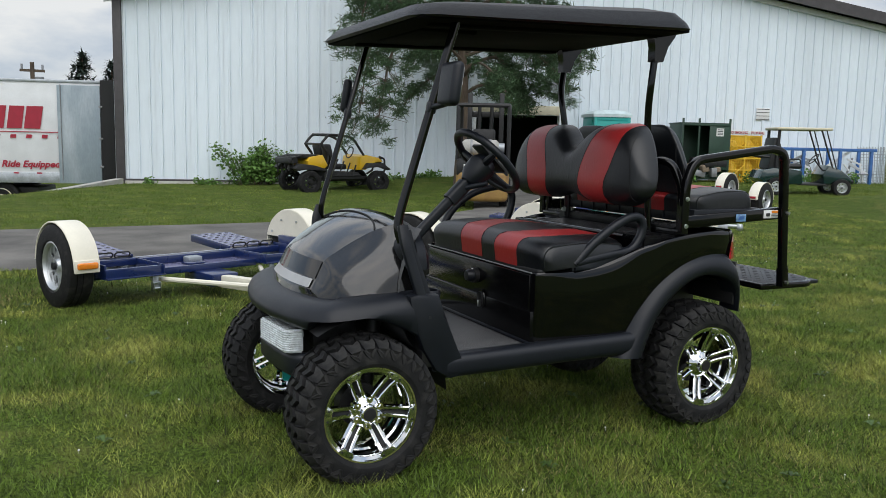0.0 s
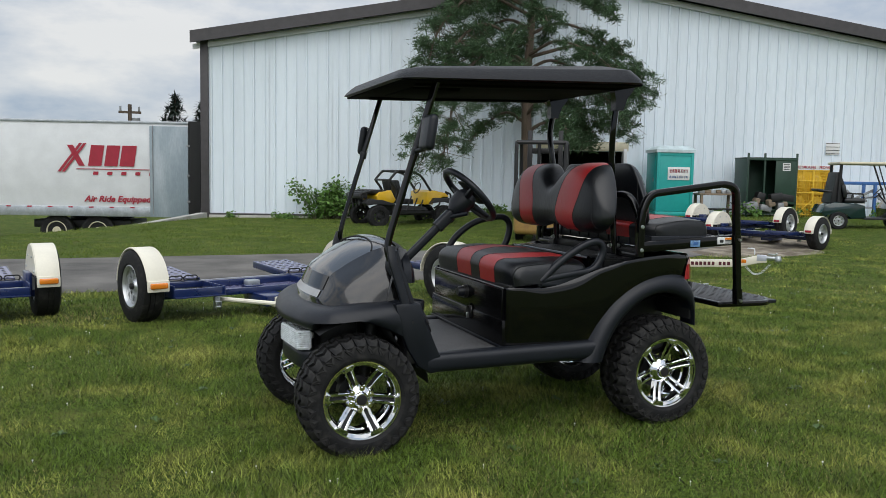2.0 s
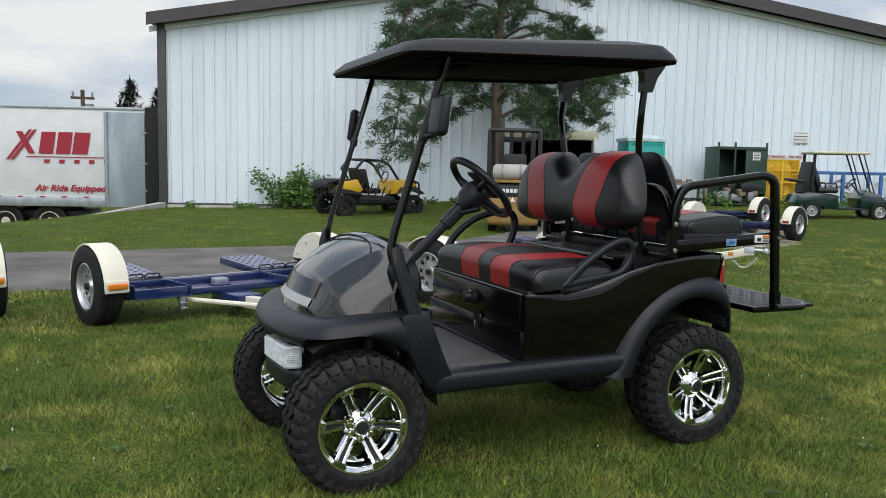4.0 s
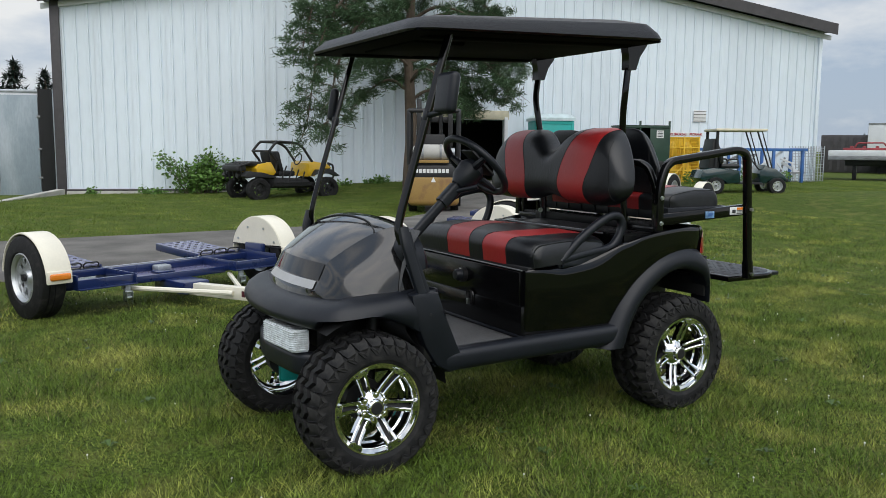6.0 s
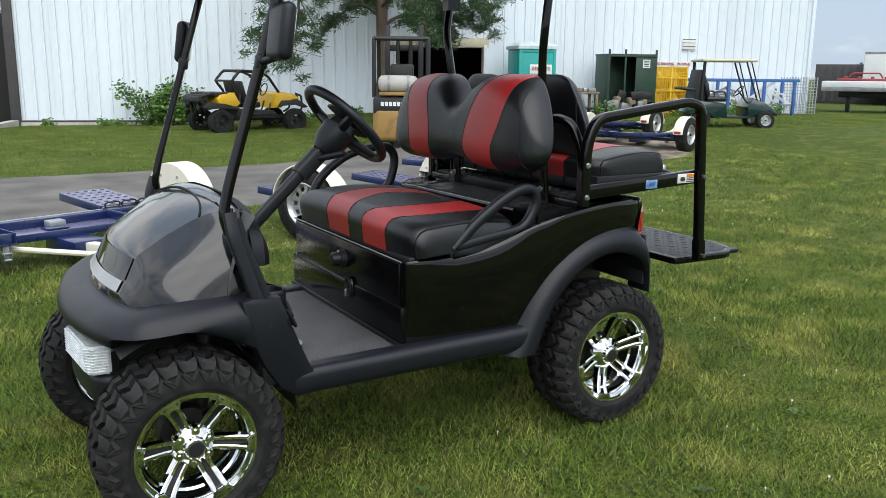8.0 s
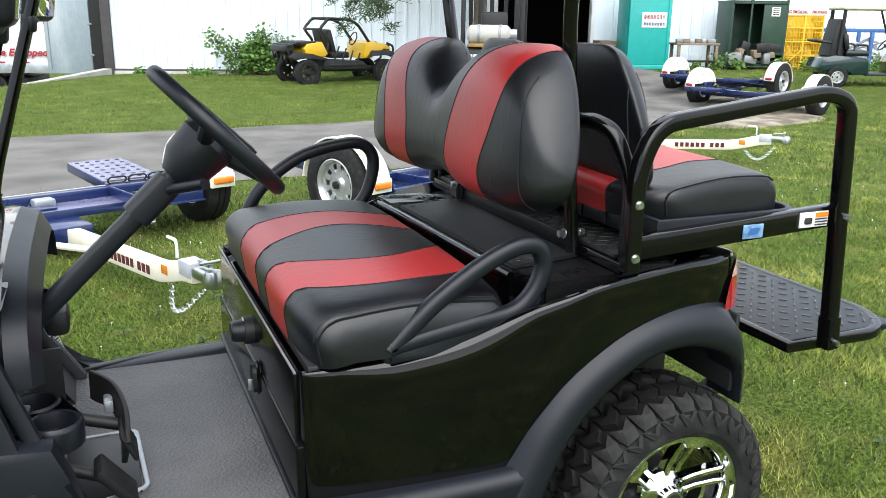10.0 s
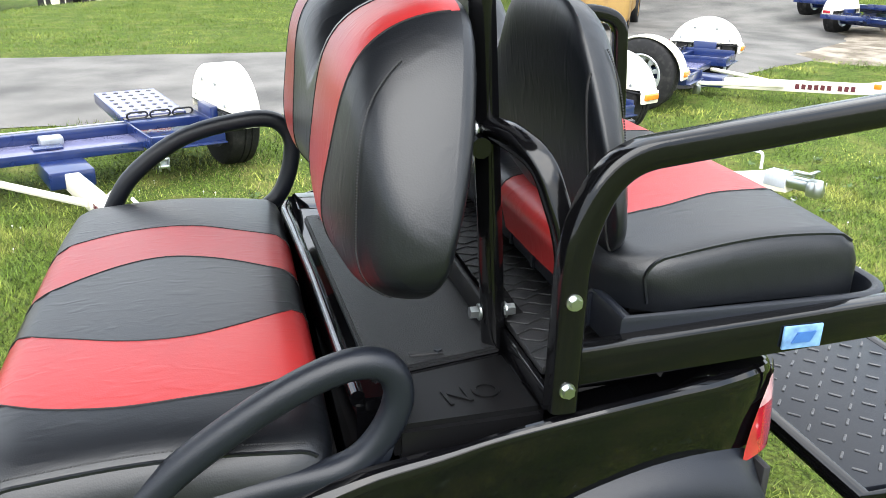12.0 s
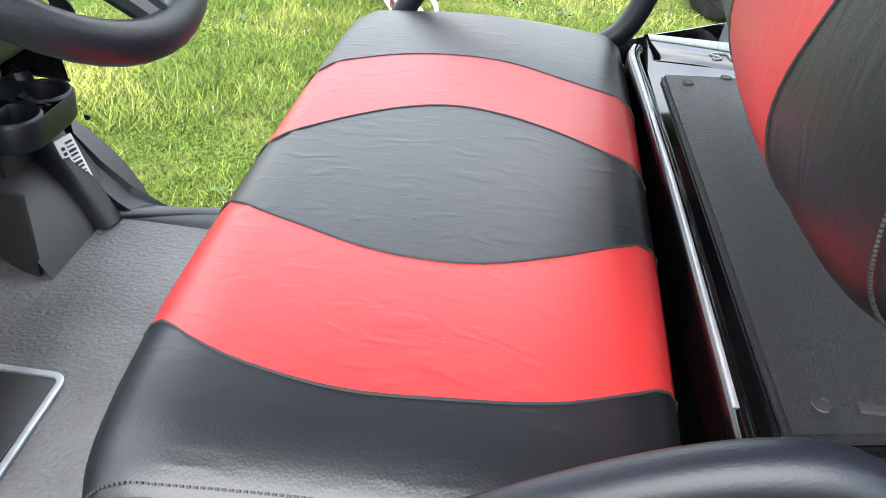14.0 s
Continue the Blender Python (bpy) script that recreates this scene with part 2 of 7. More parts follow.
LENSW = material("ribbed_lens", (0.62, 0.66, 0.68), rough=0.10, var=0.25, scale=45, bscale=200, bump=0.3, coat=1.0)
# darker, duller copy of the roof plastic; paints the shade beneath it
ROOFSHADE = material("roof_shade", (0.004, 0.004, 0.005), rough=0.9, var=0.2, spec=0.1)
STICKW = material("white_sticker", (0.75, 0.75, 0.74), rough=0.35, var=0.03)
STICKB = material("blue_badge", (0.16, 0.30, 0.52), rough=0.25, var=0.3, scale=40, coat=0.5)
SILVER = material("silver_decal", (0.45, 0.45, 0.45), rough=0.3, metal=0.5)

# ---- mesh helpers ----


def finish(name, bm, mat, parent=None, label="", angle=35):
    me = bpy.data.meshes.new(name)
    bmesh.ops.recalc_face_normals(bm, faces=bm.faces)
    bm.to_mesh(me)
    bm.free()
    for mm in (mat if isinstance(mat, (list, tuple)) else [mat]):
        me.materials.append(mm)
    for poly in me.polygons:
        poly.use_smooth = True
    me.set_sharp_from_angle(angle=radians(angle))
    ob = new(name, me)
    if parent is not None:
        ob.parent = parent
    if label:
        ob["label"] = label
    return ob


def part(name, bm, mat, parent, label="", angle=35):
    return finish(name, bm, mat, parent, label, angle)


def thing(name, m, label, category, group="", kind=""):
    ob = new(name)
    ob.empty_display_size = 0.1
    ob.matrix_world = m
    return tagged(ob, label, category, group, kind)


def box(bm, c, s, bevel=0.0, rot=None, seg=2):
    r = bmesh.ops.create_cube(bm, size=1.0, matrix=Matrix.Translation(c) @ (rot if rot is not None else Matrix()) @ Matrix.Diagonal((*s, 1)))
    if bevel:
        es = list({e for v in r["verts"] for e in v.link_edges})
        bmesh.ops.bevel(bm, geom=es, offset=bevel, segments=seg, affect="EDGES", profile=0.5)
    return bm


def B(c, s, bevel=0.0, rot=None, seg=2):
    return box(bmesh.new(), c, s, bevel, rot, seg)


def cyl(bm, p0, p1, r0, r1=None, seg=16, caps=True):
    p0, p1 = Vector(p0), Vector(p1)
    d = p1 - p0
    q = d.to_track_quat("Z", "Y").to_matrix().to_4x4()
    bmesh.ops.create_cone(bm, cap_ends=caps, segments=seg, radius1=r0, radius2=r0 if r1 is None else r1, depth=d.length,
                          matrix=Matrix.Translation((p0 + p1) / 2) @ q)
    return bm


def spline(pts, n=8, closed=False):
    """Catmull-Rom through the points."""
    P = [Vector(p) for p in pts]
    out = []
    m = len(P)
    for i in range(m if closed else m - 1):
        a = P[(i - 1) % m] if closed or i > 0 else 2 * P[0] - P[1]
        b, c = P[i], P[(i + 1) % m]
        d = P[(i + 2) % m] if closed or i + 2 < m else 2 * P[-1] - P[-2]
        for j in range(n):
            t = j / n
            out.append(0.5 * ((2 * b) + (c - a) * t + (2 * a - 5 * b + 4 * c - d) * t * t + (3 * b - a - 3 * c + d) * t ** 3))
    if not closed:
        out.append(P[-1])
    return out


def fillet(pts, r=0.05, n=6):
    """A polyline with rounded corners."""
    P = [Vector(p) for p in pts]
    out = [P[0]]
    for i in range(1, len(P) - 1):
        a, b, c = P[i - 1], P[i], P[i + 1]
        u, v = (a - b), (c - b)
        k = min(r, u.length * 0.48, v.length * 0.48)
        s, e = b + u.normalized() * k, b + v.normalized() * k
        for j in range(n + 1):
            t = j / n
            out.append((1 - t) ** 2 * s + 2 * t * (1 - t) * b + t * t * e)
    out.append(P[-1])
    return out


def sweep(bm, pts, section, closed=False, up=(0, 0, 1), caps=True):
    """Sweep a closed 2D section (list of (a, b)) along points; b lies along up where it can."""
    P = [Vector(p) for p in pts]
    m = len(P)
    rings = []
    side = None
    for i in range(m):
        if closed:
            t = P[(i + 1) % m] - P[i - 1]
        else:
            t = P[min(i + 1, m - 1)] - P[max(i - 1, 0)]
        t.normalize()
        if side is None:
            side = t.cross(Vector(up))
            if side.length < 0.05:
                side = t.cross(Vector((1, 0, 0)))
        side = (side - t * side.dot(t)).normalized()
        w = side.cross(t)
        rings.append([bm.verts.new(P[i] + side * a + w * b) for a, b in section])
    k = len(section)
    for i in range(m if closed else m - 1):
        r0, r1 = rings[i], rings[(i + 1) % m]
        for j in range(k):
            bm.faces.new((r0[j], r0[(j + 1) % k], r1[(j + 1) % k], r1[j]))
    if caps and not closed:
        bm.faces.new(rings[0][::-1])
        bm.faces.new(rings[-1])
    return bm


def circle(r, n=10, ry=None):
    return [(r * math.cos(2 * math.pi * i / n), (r if ry is None else ry) * math.sin(2 * math.pi * i / n)) for i in range(n)]


def rrect(w, h, r, n=3):
    """A rounded rectangle as a 2D section."""
    out = []
    for cx, cy, a0 in ((w / 2 - r, h / 2 - r, 0), (-w / 2 + r, h / 2 - r, 90), (-w / 2 + r, -h / 2 + r, 180), (w / 2 - r, -h / 2 + r, 270)):
        for i in range(n + 1):
            a = radians(a0 + 90 * i / n)
            out.append((cx + r * math.cos(a), cy + r * math.sin(a)))
    return out


def tube(pts, r, seg=10, closed=False):
    return sweep(bmesh.new(), pts, circle(r, seg), closed)


def loft(bm, rings, closed=True, caps=True):
    """Join rings of equal length by quads."""
    R = [[bm.verts.new(p) for p in ring] for ring in rings]
    k = len(R[0])
    for a, b in zip(R[:-1], R[1:]):
        for j in range(k if closed else k - 1):
            bm.faces.new((a[j], a[(j + 1) % k], b[(j + 1) % k], b[j]))
    if caps and closed:
        bm.faces.new(R[0][::-1])
        bm.faces.new(R[-1])
    return bm


def revolve(bm, prof, m=Matrix(), seg=40):
    """Turn a profile of (radius, height) about the local z axis of m; the profile is closed to itself if it ends where it starts."""
    rings = []
    for i in range(seg):
        a = 2 * math.pi * i / seg
        rings.append([bm.verts.new(m @ Vector((r * math.cos(a), r * math.sin(a), h))) for r, h in prof])
    for i in range(seg):
        a, b = rings[i], rings[(i + 1) % seg]
        for j in range(len(prof) - 1):
            bm.faces.new((a[j], a[j + 1], b[j + 1], b[j]))
    bmesh.ops.remove_doubles(bm, verts=bm.verts, dist=0.0002)
    return bm


def prism(bm, poly, d, m=Matrix(), bevel=0.0):
    """Extrude a polygon in the local xy plane of m by d along its z."""
    a = [bm.verts.new(m @ Vector((x, y, 0))) for x, y in poly]
    b = [bm.verts.new(m @ Vector((x, y, d))) for x, y in poly]
    n = len(poly)
    fs = [bm.faces.new(a[::-1]), bm.faces.new(b)]
    for i in range(n):
        fs.append(bm.faces.new((a[i], a[(i + 1) % n], b[(i + 1) % n], b[i])))
    if bevel:
        es = list({e for f in fs[:2] for e in f.edges})
        bmesh.ops.bevel(bm, geom=es, offset=bevel, segments=2, affect="EDGES", profile=0.5)
    return bm


# side view (x, z) polygons extruded along y: local x -> x, local y -> z, local z -> -y
SIDE = Matrix(((1, 0, 0, 0), (0, 0, -1, 0), (0, 1, 0, 0), (0, 0, 0, 1)))


def side_prism(bm, poly, y0, y1, bevel=0.0):
    return prism(bm, poly, -(y1 - y0), Matrix.Translation((0, y0, 0)) @ SIDE, bevel)


def text_part(name, body, size, m, mat, parent, label="", depth=0.002, sx=1.0, shear=0.0, bold=0.0):
    cu = bpy.data.curves.new(name, "FONT")
    cu.body, cu.size, cu.extrude, cu.shear, cu.offset = body, size, depth, shear, bold
    cu.align_x, cu.align_y = "CENTER", "CENTER"
    cu.resolution_u = 3
    tmp = bpy.data.objects.new(name, cu)
    me = bpy.data.meshes.new_from_object(tmp)
    bpy.data.objects.remove(tmp)
    me.materials.append(mat)
    ob = new(name, me)
    ob.parent = parent
    ob.matrix_local = m @ Matrix.Diagonal((sx, 1, 1, 1))
    if label:
        ob["label"] = label
    return ob


def g(x, y):
    """Height of the lawn: it rises a little towards the building, and falls into the loading dock."""
    s = min(1.0, max(0.0, (x + 0.6 * y - 14) / 5))
    z = 0.31 * s * s * (3 - 2 * s)
    d = (x + 0.7) * -0.846 + (y - 20.4) * 0.534
    s = min(1.0, max(0.0, d / 1.6))
    f = min(1.0, max(0.0, (y - 11.0) / 3.0))
    return z - 1.1 * s * s * (3 - 2 * s) * f

# ---- ground, road ----


def axis_lines(lo, hi, near_lo, near_hi, step):
    out = list(np.arange(near_lo, near_hi + 0.01, step))
    d, x = step, near_hi
    while x < hi:
        d *= 1.35
        x += d
        out.append(min(x, hi))
    d, x = step, near_lo
    while x > lo:
        d *= 1.35
        x -= d
        out.insert(0, max(x, lo))
    return out


def build_ground():
    bm = bmesh.new()
    xs, ys = axis_lines(-900, 900, -9, 22, 0.5), axis_lines(-900, 900, -7, 26, 0.5)
    V = [[bm.verts.new((x, y, g(x, y) + 0.012 * noise.noise(Vector((x * 0.7, y * 0.7, 0))))) for y in ys] for x in xs]
    for i in range(len(xs) - 1):
        for j in range(len(ys) - 1):
            bm.faces.new((V[i][j], V[i + 1][j], V[i + 1][j + 1], V[i][j + 1]))
    return tagged(finish("ground", bm, GRASS), "mown green lawn with dry yellowish patches", "lawn", kind="structure")


build_ground()

EDGES = [((-70, 4.2), (-70, 9.3)), ((-20, 4.9), (-20, 9.1)), ((-4, 5.2), (-4.2, 9.0)), ((0, 5.45), (0, 9.2)), ((2.5, 5.7), (2.2, 9.4)), ((4.2, 6.2), (3.6, 9.8)),
         ((5.6, 7.2), (4.8, 10.8)), ((7.2, 8.0), (5.8, 12.6)), ((8.7, 8.9), (6.8, 14.8)), ((9.6, 10.4), (7.8, 17.2)), ((10.3, 12.4), (9.0, 17.8)), ((11.2, 14.6), (10.0, 17.6)), ((11.9, 16.6), (11.4, 17.1))]


def build_road():
    bm = bmesh.new()
    rows = []
    for (a0, b0), (a1, b1) in zip(EDGES[:-1], EDGES[1:]):
        for j in range(8):
            t = j / 8
            a = Vector((*a0, 0)).lerp(Vector((*a1, 0)), t)
            b = Vector((*b0, 0)).lerp(Vector((*b1, 0)), t)
            row = []
            for q in range(13):
                f = q / 12
                p = a.lerp(b, f)
                if q in (0, 12):
                    p += (a - b).normalized() * 0.10 * noise.noise(Vector((p.x * 1.7, p.y * 1.7, 3)))
                crown = 0.03 + 0.02 * (1 - (2 * f - 1) ** 2)
                row.append(bm.verts.new((p.x, p.y, g(p.x, p.y) + (crown if 0 < q < 12 else 0.006))))
            rows.append(row)
    for a, b in zip(rows[:-1], rows[1:]):
        for q in range(12):
            bm.faces.new((a[q], a[q + 1], b[q + 1], b[q]))
    return tagged(finish("road", bm, ASPHALT), "worn grey asphalt drive with ragged grass edges", "road", kind="structure")


build_road()

DIRT = material("sandy_dirt", (0.20, 0.165, 0.125), rough=0.95, var=0.3, scale=3, bump=0.9, bscale=60, second=(0.34, 0.30, 0.24), thresh=(0.4, 0.65), spec=0.15)


def build_dirt():
    """Bare sandy soil where the drive's edge has washed out."""
    bm = bmesh.new()
    ring = []
    for i in range(48):
        a = 2 * math.pi * i / 48
        r = 1 + 0.28 * noise.noise(Vector((math.cos(a) * 1.6, math.sin(a) * 1.6, 7)))
        x, y = 8.3 + (1.9 * math.cos(a) - 0.75 * math.sin(a)) * r, 8.9 + (1.0 * math.cos(a) + 1.25 * math.sin(a)) * r
        ring.append((x, y))
    mid = bm.verts.new((8.3, 8.9, g(8.3, 8.9) + 0.035))
    rows = [[bm.verts.new((8.3 + (x - 8.3) * k, 8.9 + (y - 8.9) * k, g(8.3 + (x - 8.3) * k, 8.9 + (y - 8.9) * k) + (0.035 if k < 0.9 else 0.0))) for x, y in ring] for k in (0.5, 0.85, 1.0)]
    for i in range(48):
        j = (i + 1) % 48
        bm.faces.new((mid, rows[0][i], rows[0][j]))
        for p, q in zip(rows[:-1], rows[1:]):
            bm.faces.new((p[i], q[i], q[j], p[j]))
    return tagged(finish("dirt", bm, DIRT), "bare sandy soil beside the asphalt drive", "dirt", kind="structure")


build_dirt()

# ---- building ----
WA = radians(-17.5)
WU, WN, W0 = Vector((math.cos(WA), math.sin(WA), 0)), Vector((math.sin(WA), -math.cos(WA), 0)), Vector((-0.64, 20.9, 0))
WLEN, EAVE, PEAK = 22.65, 5.05, 6.95
WM = Matrix.Translation(W0) @ Matrix.Rotation(WA, 4, "Z")  # local x along the wall, -y outwards
DOOR0, DOOR1, DOORZ = 9.7, 12.25, 2.12


def wall_h(s):
    return EAVE + (PEAK - EAVE) * (1 - abs(s - WLEN / 2) / (WLEN / 2))


def wall_at(s, off, rz=0.0):
    """A pose on the ground in front of the wall: s along it, off metres out."""
    p = W0 + WU * s + WN * off
    return Matrix.Translation((p.x, p.y, g(p.x, p.y))) @ Matrix.Rotation(WA + radians(rz), 4, "Z")


def panel_mesh(s0, s1, z0):
    """A ribbed sheet: three standing ribs on a flat pan."""
    bm = bmesh.new()
    prof = []
    w = (s1 - s0) / 3
    for i in range(3):
        c = s0 + w * i
        prof += [(c + 0.004, 0.0), (c + w / 2 - 0.035, 0.0), (c + w / 2 - 0.022, -0.036), (c + w / 2 + 0.022, -0.036), (c + w / 2 + 0.030, 0.0), (c + w / 2 + 0.032, 0.010), (c + w / 2 + 0.046, 0.010), (c + w / 2 + 0.052, 0.0)]
    prof.append((s1 - 0.004, 0.0))
    lo = [bm.verts.new((s, y, z0)) for s, y in prof]
    hi = [bm.verts.new((s, y, wall_h(s) - 0.02)) for s, y in prof]
    for i in range(len(prof) - 1):
        bm.faces.new((lo[i], lo[i + 1], hi[i + 1], hi[i]))
    return bm


def build_building():
    b = thing("building", WM, "large white ribbed-metal warehouse with a low gable and dark trim", "building")
    # backing wall with the door opening
    bm = bmesh.new()
    for s0, s1, z0 in ((0, DOOR0, -1.2), (DOOR0, DOOR1, DOORZ), (DOOR1, WLEN, -1.2)):
        cuts = [s0] + ([WLEN / 2] if s0 < WLEN / 2 < s1 else []) + [s1]
        for a, c in zip(cuts[:-1], cuts[1:]):
            lo = [(a, 0.02, z0), (c, 0.02, z0), (c, 0.02, wall_h(c)), (a, 0.02, wall_h(a))]
            prism(bm, [(p[0], p[2]) for p in lo], 0.16, Matrix.Translation((0, 0.18, 0)) @ SIDE)
    part("front_wall", bm, WALLP, b)
    for s, nm in ((0.09, "side_wall"), (WLEN - 0.09, "side_wall")):
        part(nm, B((s, 17.2, EAVE / 2 - 0.6), (0.18, 34, EAVE + 1.2)), WALLP, b)
    part("back_wall", B((WLEN / 2, 34.2, 2.2), (WLEN, 0.18, 6.8)), WALLP, b)
    for sgn, nm in ((-1, "roof"), (1, "roof")):
        bm = bmesh.new()
        e = -0.35 if sgn < 0 else WLEN + 0.35
        ze = EAVE - 0.35 * (PEAK - EAVE) / (WLEN / 2)
        prism(bm, [(e, ze + 0.05), (WLEN / 2, PEAK + 0.05), (WLEN / 2, PEAK + 0.25), (e, ze + 0.25)], -35, Matrix.Translation((0, -0.35, 0)) @ SIDE)
        part(nm, bm, TRIM, b)
        bm = bmesh.new()
        prism(bm, [(e, ze - 0.06), (WLEN / 2, PEAK - 0.06), (WLEN / 2, PEAK + 0.27), (e, ze + 0.27)], -0.05, Matrix.Translation((0, -0.41, 0)) @ SIDE)
        part("fascia", bm, TRIM, b, "dark brown metal fascia")
        bm = bmesh.new()
        prism(bm, [(e, ze - 0.2), (WLEN / 2, PEAK - 0.2), (WLEN / 2, PEAK - 0.06), (e, ze - 0.06)], -0.06, Matrix.Translation((0, -0.1, 0)) @ SIDE)
        part("rake_trim", bm, WHITE, b, "white rake trim under the eave")
    for s in (-0.03,):
        part("corner_trim", B((s, -0.03, EAVE / 2 - 0.4), (0.22, 0.16, EAVE + 0.8), 0.01), TRIM, b, "dark brown corner trim")
    part("corner_trim", B((WLEN + 0.02, -0.02, EAVE / 2), (0.12, 0.1, EAVE), 0.01), WALLP, b)
    part("base_trim", B((DOOR0 / 2, -0.05, 0.10), (DOOR0, 0.06, 0.05), 0.01), TRIM, b)
    part("foundation", B((DOOR0 / 2, -0.035, -0.4), (DOOR0, 0.10, 0.95), 0.01), CONCRETE, b, "exposed concrete foundation strip")
    for s in (DOOR0, DOOR1):
        part("door_jamb", B((s, 0.02, 1.1), (0.1, 0.26, 2.2), 0.01), WHITE, b)
    part("lintel", B(((DOOR0 + DOOR1) / 2, -0.04, DOORZ + 0.14), (DOOR1 - DOOR0 + 0.2, 0.06, 0.26), 0.01), BEIGE, b, "pale wooden door header")
    part("inner_floor", B((WLEN / 2, 17, 0.2), (WLEN - 0.4, 33.6, 0.1)), CONCRETE, b)
    # added sheet behind the doorway; the indoor gloom is in its colour
    part("doorway_shade_sheet", B(((DOOR0 + DOOR1) / 2, 5.0, 2.3), (WLEN - 0.4, 0.1, 4.2)), INSHADE, b)
    n = 25
    for i in range(n):
        s0, s1 = WLEN * i / n, WLEN * (i + 1) / n
        mid = (s0 + s1) / 2
        z0 = DOORZ + 0.27 if DOOR0 - 0.3 < mid < DOOR1 + 0.3 else 0.12
        part("wall_panel", panel_mesh(s0, s1, z0), WALLP, b, angle=20)
    return b


build_building()
sg = thing("wall_sign", WM @ Matrix.Translation((18.55, -0.03, 2.33)), "small white notice board with dark rules on the warehouse wall", "sign")
part("board", B((0, 0, 0), (0.42, 0.02, 0.36), 0.004), STICKW, sg)
for i in range(4):
    part("rule", B((0, -0.013, 0.15 - 0.1 * i), (0.42, 0.006, 0.015)), DARK, sg)

dock = bmesh.new()
a, c = Vector((-0.66, 20.5, 0)), Vector((-3.6, 15.85, 0))
prism(dock, [(0, -1.3), ((c - a).length, -1.3), ((c - a).length, -0.12), (0, 0.14)], 0.22,
      Matrix.Translation(a) @ Matrix.Rotation(math.atan2(c.y - a.y, c.x - a.x), 4, "Z") @ Matrix.Rotation(radians(90), 4, "X"))
tagged(finish("dock_wall", dock, CONCRETE), "sloping concrete retaining wall beside the loading dock", "wall", kind="structure")

# ---- semi trailer in the dock ----


def bars(parent, name, x0, z0, w, n, h, gap, mat, y, slant=0.0):
    """Unreadable or withheld writing as plain bars."""
    cw = (w - gap * (n - 1)) / n
    for i in range(n):
        x = x0 + i * (cw + gap)
        bm = bmesh.new()
        prism(bm, [(x, z0), (x + cw, z0), (x + cw + slant, z0 + h), (x + slant, z0 + h)], 0.004, Matrix.Translation((0, y, 0)) @ SIDE)
        part(name, bm, mat, parent)


def build_trailer():
    zb = -0.12
    t = thing("semi_trailer", WM @ Matrix.Translation((0, 1.5, 0)), "long white box semi trailer backed into the loading dock", "trailer")
    L = 15.5
    part("body", B((-0.5 - L / 2, 1.3, zb + 1.48), (L, 2.55, 2.92), 0.03), WHITE, t)
    part("bottom_rail", B((-0.5 - L / 2, 0.01, zb + 0.16), (L, 0.05, 0.3), 0.008), STEEL, t, "aluminium lower side rail")
    part("top_rail", B((-0.5 - L / 2, 0.015, zb + 2.9), (L, 0.04, 0.08), 0.008), STEEL, t)
    # solid slab; its near-black colour paints the shade inside the open end
    part("rear_opening_shade", B((-0.46, 1.3, zb + 1.5), (0.1, 2.4, 2.8), 0.02), INSHADE, t, "near-black slab painting the shade of the open rear end")
    d = part("rear_door", B((-1.47, -0.04, zb + 1.40), (1.16, 0.05, 2.78), 0.01), DOORG, t, "grey rear door folded back along the side")
    # near-black strip painting the shaded gap between door and warehouse wall
    part("rear_frame", B((-0.70, -0.02, zb + 1.48), (0.36, 0.08, 2.95), 0.01), INSHADE, t)
    for z in (0.5, 1.3, 2.2):
        part("hinge", B((-0.88, -0.07, zb + z), (0.10, 0.03, 0.06), 0.005), GREY, d)
    part("lock_rod", cyl(bmesh.new(), (-1.95, -0.075, zb + 0.1), (-1.95, -0.075, zb + 2.8), 0.014), GREY, d)
    part("rear_bumper", B((-0.6, 1.2, zb - 0.15), (0.16, 2.4, 0.12), 0.01), DARK, t)
    for x in (-3.7, -4.95):
        for y in (0.22, 2.3):
            w = part("wheel", revolve(bmesh.new(), [(0.05, -0.1), (0.30, -0.1), (0.44, -0.13), (0.5, -0.1), (0.5, 0.1), (0.44, 0.13), (0.30, 0.1), (0.05, 0.1)], Matrix.Translation((x, y, -0.58)) @ SIDE, 32), RUBBER, t)
            part("rim", revolve(bmesh.new(), [(0.0, 0.12), (0.12, 0.12), (0.16, 0.05), (0.26, 0.07), (0.29, 0.13), (0.31, 0.12)], Matrix.Translation((x, y, -0.58)) @ SIDE, 24), BEIGE, w)
    part("bogie", B((-4.3, 1.3, -0.38), (3.0, 1.6, 0.25), 0.03), DARK, t)
    part("landing_leg", B((-12.5, 0.5, -0.6), (0.14, 0.14, 0.9), 0.01), DARK, t)
    # red lease mark as plain slanted shapes
    for x, w in ((-3.92, 0.40), (-3.44, 0.40), (-2.98, 0.44)):
        bm = bmesh.new()
        prism(bm, [(x, 1.43), (x + w, 1.43), (x + w + 0.10, 2.06), (x + 0.10, 2.06)], 0.004, Matrix.Translation((0, -0.004, 0)) @ SIDE)
        part("red_mark", bm, RED, t, "red slanted lettering shape")
    for k in range(2):
        bm = bmesh.new()
        prism(bm, [(-4.84 + 0.13 * k, 1.24), (-4.75 + 0.13 * k, 1.24), (-4.08 + 0.13 * k, 2.12), (-4.17 + 0.13 * k, 2.12)], 0.004, Matrix.Translation((0, -0.009, 0)) @ SIDE)
        part("red_mark", bm, RED, t)
    bm = bmesh.new()
    prism(bm, [(-4.20, 1.43), (-4.02, 1.43), (-4.36, 2.06), (-4.54, 2.06)], 0.004, Matrix.Translation((0, -0.006, 0)) @ SIDE)
